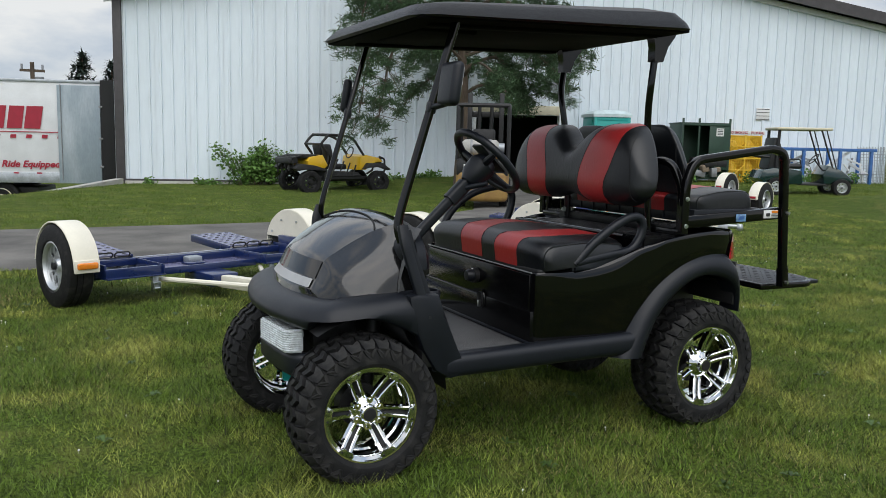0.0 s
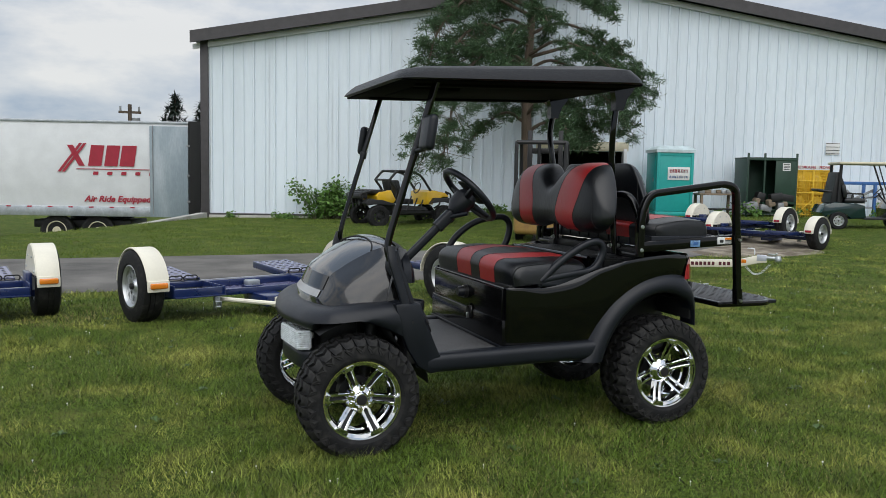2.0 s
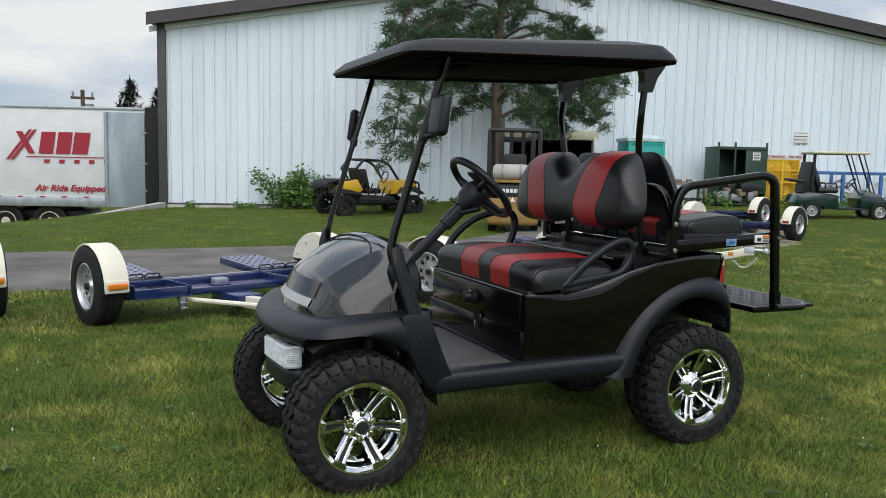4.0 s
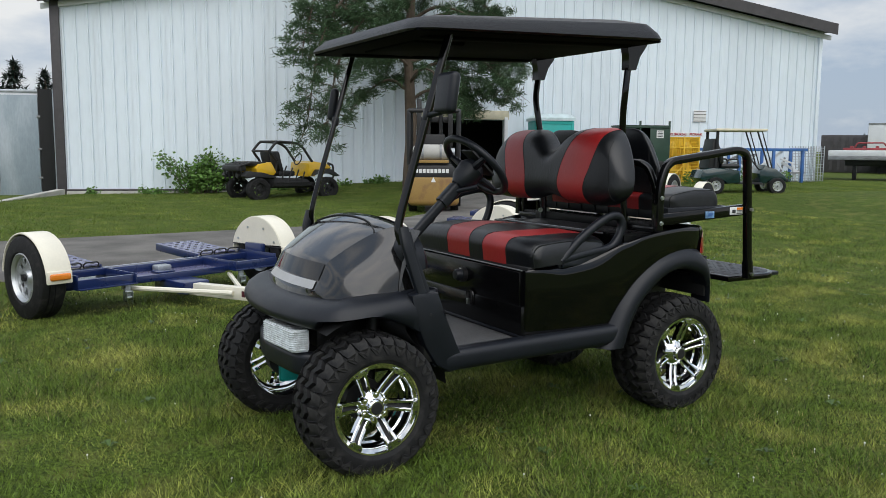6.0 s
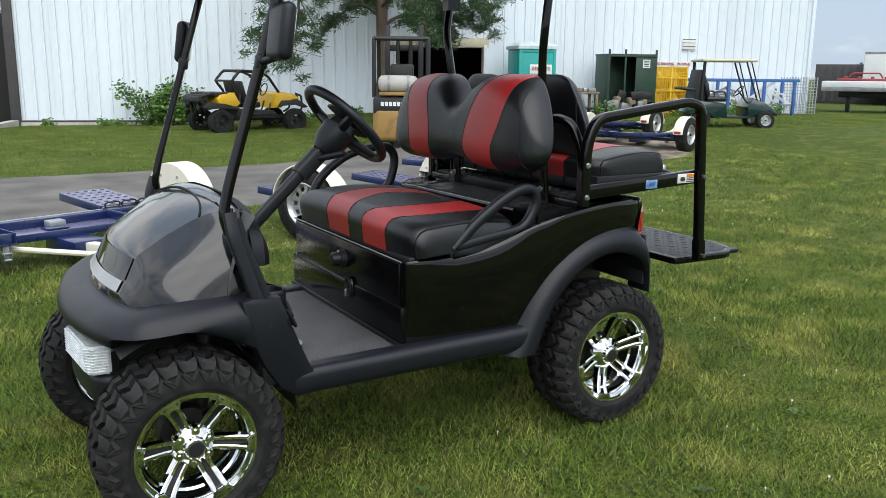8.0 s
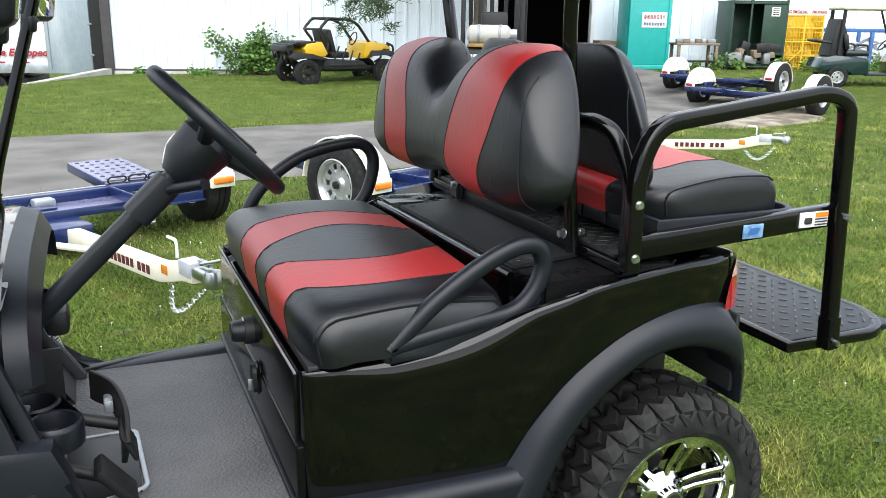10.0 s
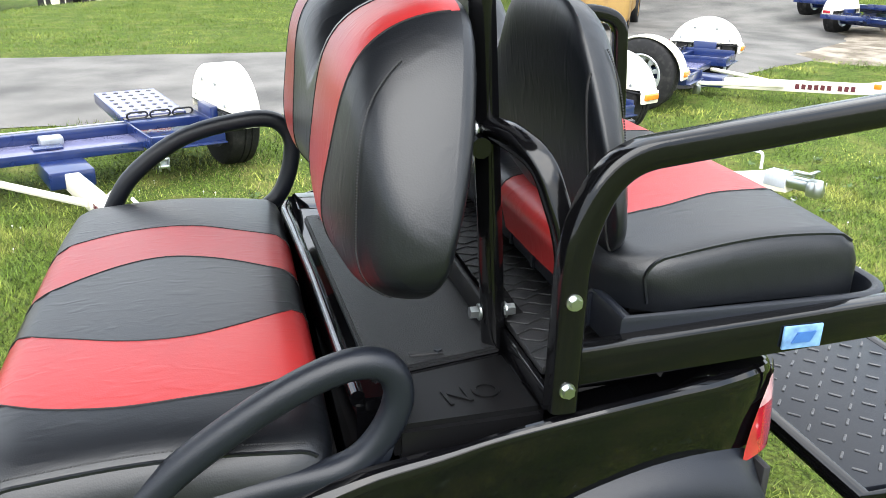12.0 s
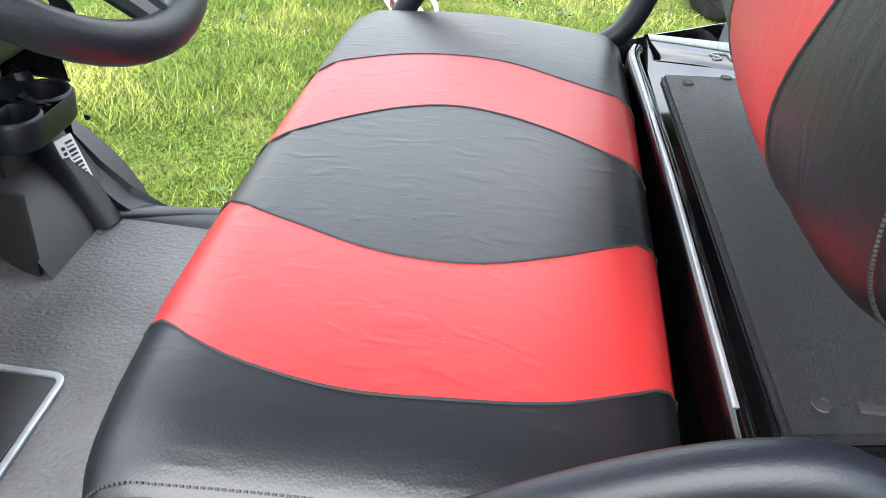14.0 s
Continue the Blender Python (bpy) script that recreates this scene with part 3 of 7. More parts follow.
    part("red_mark", bm, RED, t)
    part("red_line", B((-3.12, -0.004, 1.335), (2.3, 0.006, 0.025)), RED, t)
    bars(t, "dark_bar", -3.78, 1.16, 1.84, 5, 0.10, 0.27, RED, -0.002, 0.02)
    text_part("lettering", "Air Ride Equipped", 0.255, Matrix.Translation((-3.05, -0.008, 0.42)) @ Matrix.Rotation(radians(90), 4, "X"), RED, t, "dark red painted lettering", 0.002, 1.06, 0.28, 0.008)
    for i in range(14):
        part("reflector_strip", B((-2.6 - 0.62 * i, -0.02, zb + 0.37 - 0.08), (0.14, 0.01, 0.04)), RED, t)
    return t


build_trailer()

# ---- wheels shared by the dollies ----


def road_wheel(parent, x, y, z, r, w, rim=ALLOY, outer=1, axis="x", name="wheel", holes=8):
    """A plain tyre with a spoked steel rim. outer: which way the outside faces along the axle."""
    m = Matrix.Translation((x, y, z)) @ (Matrix.Rotation(radians(90 * outer), 4, "Y") if axis == "x" else Matrix.Rotation(radians(-90 * outer), 4, "X"))
    rr = r * 0.58
    prof = [(rr * 0.98, -w * 0.42), (rr * 1.08, -w * 0.5), (r * 0.9, -w * 0.5), (r * 0.975, -w * 0.42), (r, -w * 0.25), (r, -w * 0.06), (r - 0.008, -w * 0.05), (r - 0.008, -w * 0.02), (r, -w * 0.01),
            (r, w * 0.15), (r - 0.008, w * 0.16), (r - 0.008, w * 0.19), (r, w * 0.2), (r, w * 0.3), (r * 0.975, w * 0.42), (r * 0.9, w * 0.5), (rr * 1.08, w * 0.5), (rr * 0.98, w * 0.42)]
    t = part(name, revolve(bmesh.new(), prof, m, 36), RUBBER, parent)
    bm = revolve(bmesh.new(), [(rr * 1.02, -w * 0.42), (rr * 0.9, -w * 0.3), (rr * 0.9, w * 0.3), (rr * 1.0, w * 0.42), (rr * 1.03, w * 0.45), (rr * 0.97, w * 0.47), (rr * 0.9, w * 0.36)], m, 36)
    part("rim", bm, rim, t)
    bm = bmesh.new()
    revolve(bm, [(0.0, w * 0.34), (rr * 0.25, w * 0.34), (rr * 0.34, w * 0.22), (rr * 0.60, w * 0.2)], m, 24)
    revolve(bm, [(rr * 0.80, w * 0.20), (rr * 0.93, w * 0.22)], m, 36)
    k = holes
    for i in range(k):
        a0 = 2 * math.pi * i / k
        q = m @ Matrix.Rotation(a0, 4, "Z")
        prism(bm, [(rr * 0.5, -rr * 0.85 / k), (rr * 0.90, -rr * 1.35 / k), (rr * 0.90, rr * 1.35 / k), (rr * 0.5, rr * 0.85 / k)], 0.01, q @ Matrix.Translation((0, 0, w * 0.19)))
    part("spokes", bm, rim, t)
    part("hub_cap", revolve(bmesh.new(), [(0.0, w * 0.46), (rr * 0.14, w * 0.45), (rr * 0.16, w * 0.3)], m, 16), DARK, t)
    return t


hb = cyl(bmesh.new(), (0, 0, 0), (0, 0, 0.003), 0.02, seg=8)
HOLE = bpy.data.meshes.new("hole")
hb.to_mesh(HOLE)
hb.free()
HOLE.materials.append(DECALK)


def build_dolly():
    """Local: axle along x, tongue towards +y, base at the ground under the axle."""
    d = thing("tow_dolly", Matrix(), "navy tow dolly with cream fenders parked on the grass", "tow dolly", "tow dollies")
    side = Matrix(((0, 0, 1, 0), (1, 0, 0, 0), (0, 1, 0, 0), (0, 0, 0, 1)))
    for s in (-1, 1):
        xw = s * 1.073
        road_wheel(d, xw, 0, 0.308, 0.316, 0.2, outer=s, holes=10)
        # fender: a rounded arc over the tyre with a flat inner skirt
        bm = bmesh.new()
        arc = [(0.364 * math.cos(radians(a)), 0.337 * math.sin(radians(a))) for a in range(0, 177, 8)]
        sweep(bm, [(xw - s * 0.012, c, 0.300 + q) for c, q in arc], rrect(0.185, 0.014, 0.006, 2))
        f = part("fender", bm, CREAM, d, "cream rounded fender")
        bm = bmesh.new()
        prism(bm, [(c, q) for c, q in arc if q > 0.07], 0.010, Matrix.Translation((xw - s * 0.100 - (0.010 if s > 0 else 0), 0, 0.300)) @ side)
        part("fender_skirt", bm, CREAM, f)
        part("skirt_edge", B((xw - s * 0.105, 0.0, 0.372), (0.014, 0.72, 0.010), 0.003), DARK, f)
        part("fender_nose", B((xw - s * 0.012, 0.368, 0.340), (0.185, 0.022, 0.095), 0.008), CREAM, f)
        part("amber_marker", B((xw - s * 0.012, 0.385, 0.345), (0.150, 0.026, 0.048), 0.012, seg=3), ORANGE, f, "amber marker lens")
        part("fender_tail", B((xw - s * 0.012, -0.366, 0.36), (0.15, 0.03, 0.085), 0.010), CREAM, f)
        part("red_marker", B((xw - s * 0.012, -0.386, 0.36), (0.12, 0.025, 0.045), 0.01), REDLENS, f, "red marker lens")
        for a in (32, 68, 112, 148):
            c, q = 0.31 * math.cos(radians(a)), 0.300 + 0.285 * math.sin(radians(a)) - 0.03
            part("bolt", cyl(bmesh.new(), (xw - s * 0.108, c, q), (xw - s * 0.118, c, q), 0.011, seg=8), ZINC, f)
        # wheel pan with lips, and the studded ramp behind it
        p = part("wheel_pan", B((s * 0.69, 0.07, 0.232), (0.46, 0.50, 0.012), 0.003), NAVY, d, "navy steel wheel pan")
        part("inner_lip", B((s * 0.465, 0.06, 0.262), (0.012, 0.62, 0.085), 0.003), NAVY, p)
        part("outer_lip", B((s * 0.915, 0.06, 0.275), (0.014, 0.56, 0.11), 0.003), NAVY, p)
        part("front_angle", B((s * 0.69, 0.335, 0.262), (0.46, 0.035, 0.070), 0.004), NAVY, p)
        part("front_flange", B((s * 0.69, 0.362, 0.228), (0.46, 0.05, 0.010), 0.003), NAVY, p)
        part("rear_step", B((s * 0.69, -0.135, 0.275), (0.46, 0.10, 0.055), 0.004), NAVY, p)
        part("hub_bracket", B((s * 0.935, 0.02, 0.31), (0.05, 0.24, 0.18), 0.01), NAVY, d)
        tilt = Matrix.Rotation(radians(-3.5), 4, "X")
        rm = part("ramp_plate", B((0, 0, 0), (0.40, 0.66, 0.010)), SHEENPLATE, d, "navy studded steel ramp plate")
        rm.matrix_local = Matrix.Translation((s * 0.655, -0.52, 0.338)) @ tilt
        for e in (-1, 1):
            part("plate_side", B((e * 0.20, 0, -0.028), (0.014, 0.67, 0.066), 0.004), NAVY, rm)
        part("plate_end", B((0, -0.335, -0.028), (0.41, 0.014, 0.066), 0.004), NAVY, rm)
        for i in range(5):
            for j in range(7):
                h = new("hole", HOLE)
                h.parent = rm
                h.matrix_local = Matrix.Translation((-0.15 + 0.075 * i, -0.285 + 0.095 * j, 0.0055)) @ Matrix.Scale(0.8, 4)
        for i in range(2):
            for j in range(4):
                h = new("hole", HOLE)
                h.parent = p
                h.matrix_local = Matrix.Translation((s * 0.69 - 0.16 + 0.11 * j, 0.05 + 0.12 * i, 0.239)) @ Matrix.Scale(0.8, 4)
        for i in range(3):
            bm = bmesh.new()
            c = Vector((s * 0.69 - 0.145 + 0.145 * i, -0.175, 0.325))
            ring = [c + Vector((math.copysign(0.038, math.cos(a)) + 0.026 * math.cos(a), 0.012 * math.sin(a), 0.024 * math.sin(a))) for a in [(k + 0.5) * math.pi / 8 for k in range(16)]]
            sweep(bm, ring, circle(0.006, 6), closed=True)
            part("tie_loop", bm, DARK, p)
        rt = part("ratchet", B((s * 0.53, 0.345, 0.165), (0.045, 0.020, 0.115), 0.004), STEEL, d, "galvanised strap ratchet")
        for e in (-1, 1):
            part("ratchet_cheek", B((s * 0.53 + e * 0.026, 0.355, 0.135), (0.006, 0.055, 0.075), 0.002), ZINC, rt)
        for k in range(2):
            part("ratchet_spool", cyl(bmesh.new(), (s * 0.53 - 0.032, 0.36, 0.12 + 0.045 * k), (s * 0.53 + 0.032, 0.36, 0.12 + 0.045 * k), 0.010, seg=10), ZINC, rt)
        part("brace", tube([(s * 0.50, 0.22, 0.18), (s * 0.045, 1.02, 0.170)], 0.020, 8), CREAM, d, "cream tongue brace")
    part("rear_beam", B((0, -0.135, 0.262), (0.95, 0.06, 0.065), 0.006), NAVY, d)
    part("beam_edge", B((0, -0.168, 0.298), (1.30, 0.012, 0.006), 0.001), GALV, d, "bright worn edge")
    part("tray", B((0, 0.045, 0.228), (0.93, 0.30, 0.010), 0.003), SHEENPLATE, d)
    part("front_channel", B((0, 0.205, 0.222), (0.93, 0.022, 0.055), 0.004), NAVY, d)
    part("axle", cyl(bmesh.new(), (-1.02, 0, 0.20), (1.02, 0, 0.20), 0.032), NAVY, d)
    cl = part("clamp", B((0, -0.03, 0.262), (0.13, 0.10, 0.05), 0.012), STEEL, d, "grey steel strap clamp")
    part("clamp_plate", B((0.04, 0.05, 0.243), (0.16, 0.12, 0.014), 0.003), NAVY, cl)
    part("pivot", B((0, 0.26, 0.150), (0.24, 0.44, 0.10), 0.012), NAVY, d)
    bm = sweep(bmesh.new(), fillet([(0, 0.42, 0.135), (0, 0.80, 0.155), (0, 1.72, 0.205), (0, 1.98, 0.275), (0, 2.08, 0.285)], 0.08), rrect(0.078, 0.098, 0.008, 2))
    tg = part("tongue", bm, CREAM, d, "cream square steel tongue")
    for e in (-1, 1):
        for i in range(2):
            for q in range(6 if i == 0 else 3):
                y = 1.14 + i * 0.36 + q * 0.054
                part("red_bar", B((e * 0.0405, y, 0.166 + 0.050 * (y - 0.95)), (0.003, 0.036, 0.046)), MAROON, tg)
        part("reflector", B((e * 0.0415, 1.80, 0.242), (0.004, 0.062, 0.045), 0.001), ORANGE, tg)
    part("jack_handle", tube(fillet([(0.03, 1.93, 0.33), (0.03, 1.93, 0.415), (0.03, 1.84, 0.415)], 0.025), 0.008, 8), WHITE, tg)
    cp = part("coupler", revolve(bmesh.new(), [(0.0, 0.045), (0.035, 0.04), (0.048, 0.0), (0.044, -0.035), (0.034, -0.04)], Matrix.Translation((0, 2.22, 0.285)), 16), ZINC, d, "zinc ball coupler")
    part("coupler_neck", B((0, 2.10, 0.292), (0.075, 0.18, 0.055), 0.012), ZINC, cp)
    part("coupler_plate", B((0, 2.02, 0.295), (0.086, 0.12, 0.075), 0.004), GALV, cp)
    part("latch", B((0, 2.15, 0.345), (0.026, 0.11, 0.022), 0.005), ZINC, cp)
    part("latch_handle", B((0, 2.20, 0.36), (0.10, 0.022, 0.014), 0.004), ZINC, cp)
    bm = bmesh.new()
    for k in range(26):
        a = k / 25 * math.pi
        c0 = Vector((0.07 * math.sin(a), 1.80 + 0.32 * k / 25, 0.21 - 0.13 * math.sin(a)))
        ring = [c0 + (Vector((0, 0.016 * math.cos(b), 0.010 * math.sin(b))) if k % 2 else Vector((0.010 * math.cos(b), 0.016 * math.sin(b), 0))) for b in [q * math.pi / 4 for q in range(8)]]
        sweep(bm, ring, circle(0.0035, 5), closed=True)
    part("safety_chain", bm, ZINC, cp)
    return d


def dolly_pose(cx, cy, fx, fy):
    return Matrix.Translation((cx, cy, g(cx, cy))) @ Matrix.Rotation(math.atan2(-fx, fy), 4, "Z")


dolly = build_dolly()
dolly.matrix_basis = dolly_pose(-1.57, 3.73, 0.345, -0.938)
for cx, cy, fx, fy in ((-4.43, 3.67, 0.22, -0.975), (1.33, 3.98, 0.42, -0.907), (3.76, 6.03, 0.70, -0.71), (9.3, 9.2, 0.94, 0.34), (9.9, 10.7, 0.94, 0.34)):
    copy_thing(dolly, dolly_pose(cx, cy, fx, fy))

# ---- pine tree ----


def build_pine():
    rnd = random.Random(5)
    t = thing("pine_tree", Matrix.Translation((7.2, 16.0, g(7.2, 16.0))), "tall pine with sparse drooping needle clumps beside the warehouse", "tree")
    bm = bmesh.new()
    pts = [(0, 0, -0.2), (0.05, 0, 1.5), (0.0, 0.05, 3.5), (0.12, 0, 6.0), (0.05, 0, 9.5)]
    path = spline(pts, 5)
    rings = []
    for i, p in enumerate(path):
        r = 0.2 * (1 - 0.8 * i / (len(path) - 1))
        rings.append([p + Vector((r * math.cos(a), r * math.sin(a), 0)) * (1 + 0.1 * rnd.uniform(-1, 1)) for a in [k * math.pi / 5 for k in range(10)]])
    loft(bm, rings)
    part("trunk", bm, BARK, t)
    limbs = bmesh.new()
    tips = []
    for k in range(38):
        z = 2.3 + 6.6 * (k / 37) ** 0.9
        a = k * 2.399 + rnd.uniform(-0.3, 0.3)
        ln = (2.7 - 0.16 * max(0, z - 3.5)) * rnd.uniform(0.55, 1.05)
        droop = rnd.uniform(0.1, 0.6)
        d = Vector((math.cos(a), math.sin(a), 0))
        base = Vector((0, 0, z))
        P = spline([base, base + d * ln * 0.35 + Vector((0, 0, 0.3)), base + d * ln * 0.75 + Vector((0, 0, 0.2 - droop * 0.5)), base + d * ln + Vector((0, 0, -droop))], 4)
        rs = [0.05 * (1 - 0.8 * i / (len(P) - 1)) for i in range(len(P))]
        for (p, q, r0, r1) in zip(P[:-1], P[1:], rs[:-1], rs[1:]):
            cyl(limbs, p, q, r0, r1, 6, False)
        for i in range(5, len(P), 1):
            for _ in range(4):
                side = Vector((rnd.uniform(-1, 1), rnd.uniform(-1, 1), rnd.uniform(-0.7, 0.4))) * rnd.uniform(0.12, 0.45)
                c = P[i] + side
                cyl(limbs, P[i], c, 0.009, 0.004, 4, False)
                tips.append(c)
    # three long drooping boughs that hang in front of the wall
    for a0, z, ln, dr in ((196, 4.6, 3.3, 3.0), (205, 3.9, 3.1, 2.2), (188, 5.4, 3.1, 2.0), (330, 3.3, 2.6, 0.7), (345, 4.3, 3.2, 0.9), (10, 3.0, 2.2, 0.6)):
        d = Vector((math.cos(radians(a0)), math.sin(radians(a0)), 0))
        base = Vector((0, 0, z))
        P = spline([base, base + d * ln * 0.5 + Vector((0, 0, 0.35)), base + d * ln * 0.85 + Vector((0, 0, -dr * 0.3)), base + d * ln + Vector((0, 0, -dr))], 6)
        for i, (p, q) in enumerate(zip(P[:-1], P[1:])):
            cyl(limbs, p, q, 0.05 * (1 - 0.8 * i / len(P)), 0.05 * (1 - 0.8 * (i + 1) / len(P)), 6, False)
            if i > 4:
                for _ in range(9):
                    c = q + Vector((rnd.gauss(0, 0.28), rnd.gauss(0, 0.28), rnd.gauss(-0.12, 0.25)))
                    cyl(limbs, q, c, 0.008, 0.004, 4, False)
                    tips.append(c)
    part("branchwork", limbs, BARK, t)
    verts, faces = [], []
    for c in tips:
        if rnd.random() < 0.30:
            continue
        for _ in range(74):
            d = Vector((rnd.gauss(0, 1), rnd.gauss(0, 1), rnd.gauss(0.1, 0.7))).normalized()
            ln = rnd.uniform(0.08, 0.17)
            o = c + Vector((rnd.gauss(0, 0.085), rnd.gauss(0, 0.085), rnd.gauss(0, 0.055)))
            s = d.cross(Vector((rnd.random(), rnd.random(), rnd.random()))).normalized() * 0.011
            i = len(verts)
            verts += [o - s, o + s, o + d * ln]
            faces.append((i, i + 1, i + 2))
    me = bpy.data.meshes.new("crown")
    me.from_pydata([tuple(v) for v in verts], [], faces)
    me.materials.append(NEEDLE)
    cr = new("crown", me)
    cr.parent = t
    return t


build_pine()

# ---- the lifted golf cart: forward is -x, driver's side is -y ----
CART = thing("golf_cart", Matrix(), "lifted black golf cart with red and black seats on the lawn", "golf cart")
YC = -0.04  # the cart's middle plane


def sy(s, half):
    return YC + s * half


# wheels


def lug(bm, poly, m, prof, h):
    """A tread block: polygon in (angle, width), raised by h from the tyre's surface."""
    lo, hi = [], []
    for a, w in poly:
        (r0, w0), (r1, w1) = prof(w, -0.004), prof(w, h)
        c, s = math.cos(a), math.sin(a)
        lo.append(bm.verts.new(m @ Vector((c * r0, s * r0, w0))))
        hi.append(bm.verts.new(m @ Vector((c * r1, s * r1, w1))))
    n = len(poly)
    bm.faces.new(hi)
    for i in range(n):
        bm.faces.new((lo[i], lo[(i + 1) % n], hi[(i + 1) % n], hi[i]))


def cart_tyre_mesh():
    bm = bmesh.new()
    R, W = 0.262, 0.115
    prof = [(0.174, -W * 0.80), (0.184, -W * 0.96), (0.208, -W * 1.03), (0.238, -W * 1.0), (0.252, -W * 0.9), (R - 0.003, -W * 0.75), (R, -W * 0.4), (R, W * 0.4), (R - 0.003, W * 0.75),
            (0.252, W * 0.9), (0.240, W * 1.0), (0.222, W * 1.03), (0.206, W * 1.045), (0.196, W * 1.03), (0.190, W * 0.99), (0.183, W * 0.95), (0.174, W * 0.80)]
    revolve(bm, prof, Matrix(), 72)

    def pr(w, h):
        """Radius and width at h above the tread; past 1 the surface turns down the side wall."""
        t, e = abs(w) / W, math.copysign(1, w)
        if t <= 1:
            r = R if t < 0.4 else R - 0.003 * (t - 0.4) / 0.35 if t < 0.75 else R - 0.003 - 0.007 * (t - 0.75) / 0.15 if t < 0.9 else R - 0.010 - 0.012 * (t - 0.9) / 0.1
            k = max(0.0, (t - 0.7) / 0.3)
            return r + h * (1 - 0.45 * k), e * (W * min(t, 1.0) + h * 0.22 * k)
        q = t - 1
        return 0.250 - 0.12 * q + 0.55 * h * max(0.0, 1 - 8 * q), e * (W + 0.55 * h)
    return bm, pr


LUGS = 30


def lug_meshes(pr):
    n = LUGS
    p = 2 * math.pi / n
    W = 0.115
    out = []
    for s in (-1, 1):
        o = 0.5 * p if s > 0 else 0.0
        for poly, h in ((((0.05, 0.62), (0.50, 0.78), (0.95, 0.62), (0.95, 0.84), (0.84, 0.985), (0.16, 0.985), (0.05, 0.84)), 0.020),
                        (((0.0, 0.99), (0.22, 0.99), (0.50, 1.13), (0.78, 0.99), (1.0, 0.99), (0.62, 1.27), (0.38, 1.27)), 0.018),
                        (((0.05, 0.06), (0.50, 0.26), (0.95, 0.06), (0.95, 0.34), (0.50, 0.56), (0.05, 0.34)), 0.020)):
            bm = bmesh.new()
            lug(bm, [(o + q * p, s * W * w) for q, w in poly], Matrix(), pr, h)
            bmesh.ops.recalc_face_normals(bm, faces=bm.faces)
            me = bpy.data.meshes.new("tread_lug")
            bm.to_mesh(me)
            bm.free()
            me.materials.append(RUBBER)
            out.append(me)
    return out


def cart_rim_meshes():
    W = 0.105
    barrel = revolve(bmesh.new(), [(0.176, -W * 0.9), (0.168, -W * 0.72), (0.160, -W * 0.62), (0.157, -W * 0.15), (0.150, -W * 0.10), (0.148, W * 0.28), (0.155, W * 0.34), (0.158, W * 0.55)], Matrix(), 56)
    rim = revolve(bmesh.new(), [(0.158, W * 0.45), (0.164, W * 0.80), (0.170, W * 0.86), (0.181, W * 0.88), (0.185, W * 0.97), (0.180, W * 1.03), (0.174, W * 1.02), (0.172, W * 0.94), (0.160, W * 0.90), (0.153, W * 0.80), (0.152, W * 0.45)], Matrix(), 72)
    spokes = bmesh.new()
    for i in range(6):
        q = Matrix.Rotation(i * math.pi / 3 + 0.18, 4, "Z")
        for e in (-1, 1):
            rings = []
            for x, zt, w, off in ((0.040, W * 0.60, 0.0085, 0.0135), (0.085, W * 0.66, 0.0080, 0.0145), (0.130, W * 0.80, 0.0078, 0.0160), (0.155, W * 0.93, 0.0085, 0.0175), (0.166, W * 0.96, 0.0085, 0.0185)):
                c = e * off
                rings.append([q @ Vector((x, c - w, zt - 0.030)), q @ Vector((x, c + w, zt - 0.030)), q @ Vector((x, c + w, zt - 0.004)), q @ Vector((x, c + w * 0.55, zt)), q @ Vector((x, c - w * 0.55, zt)), q @ Vector((x, c - w, zt - 0.004))])
            loft(spokes, rings)
        # a plate with cut corners ties each pair of bars to the rim
        prism(spokes, [(0.148, -0.020), (0.160, -0.031), (0.175, -0.031), (0.178, 0.0), (0.175, 0.031), (0.160, 0.031), (0.148, 0.020), (0.154, 0.0)], 0.010, q @ Matrix.Translation((0, 0, W * 0.925)), 0.0015)
    slots = bmesh.new()
    q = Matrix.Rotation(0.18, 4, "Z")
    loft(slots, [[q @ Vector((x, -0.0075, zt - 0.028)), q @ Vector((x, 0.0075, zt - 0.028)), q @ Vector((x, 0.0075, zt - 0.016)), q @ Vector((x, -0.0075, zt - 0.016))] for x, zt in ((0.05, W * 0.60), (0.10, W * 0.70), (0.152, W * 0.88))])
    hub = revolve(bmesh.new(), [(0.0, W * 0.90), (0.029, W * 0.90), (0.033, W * 0.86), (0.035, W * 0.72), (0.042, W * 0.68), (0.062, W * 0.60), (0.068, W * 0.52), (0.066, W * 0.30), (0.050, W * 0.1)], Matrix(), 12)
    cap = revolve(bmesh.new(), [(0.0, W * 0.925), (0.022, W * 0.92), (0.0255, W * 0.895)], Matrix(), 24)
    bolts = bmesh.new()
    a = 0.18 + math.pi / 6
    cyl(bolts, (0.052 * math.cos(a), 0.052 * math.sin(a), W * 0.40), (0.050 * math.cos(a), 0.050 * math.sin(a), W * 0.74), 0.0165, 0.0135, 10)
    cyl(bolts, (0.050 * math.cos(a), 0.050 * math.sin(a), W * 0.70), (0.050 * math.cos(a), 0.050 * math.sin(a), W * 0.80), 0.0075, 0.006, 6)
    rivets = bmesh.new()
    cyl(rivets, (0.1665 * math.cos(0.06), 0.1665 * math.sin(0.06), W * 0.95), (0.1665 * math.cos(0.06), 0.1665 * math.sin(0.06), W * 1.045), 0.0042, 0.0034, 8)
    return rim, spokes, hub, cap, bolts, rivets, barrel, slots


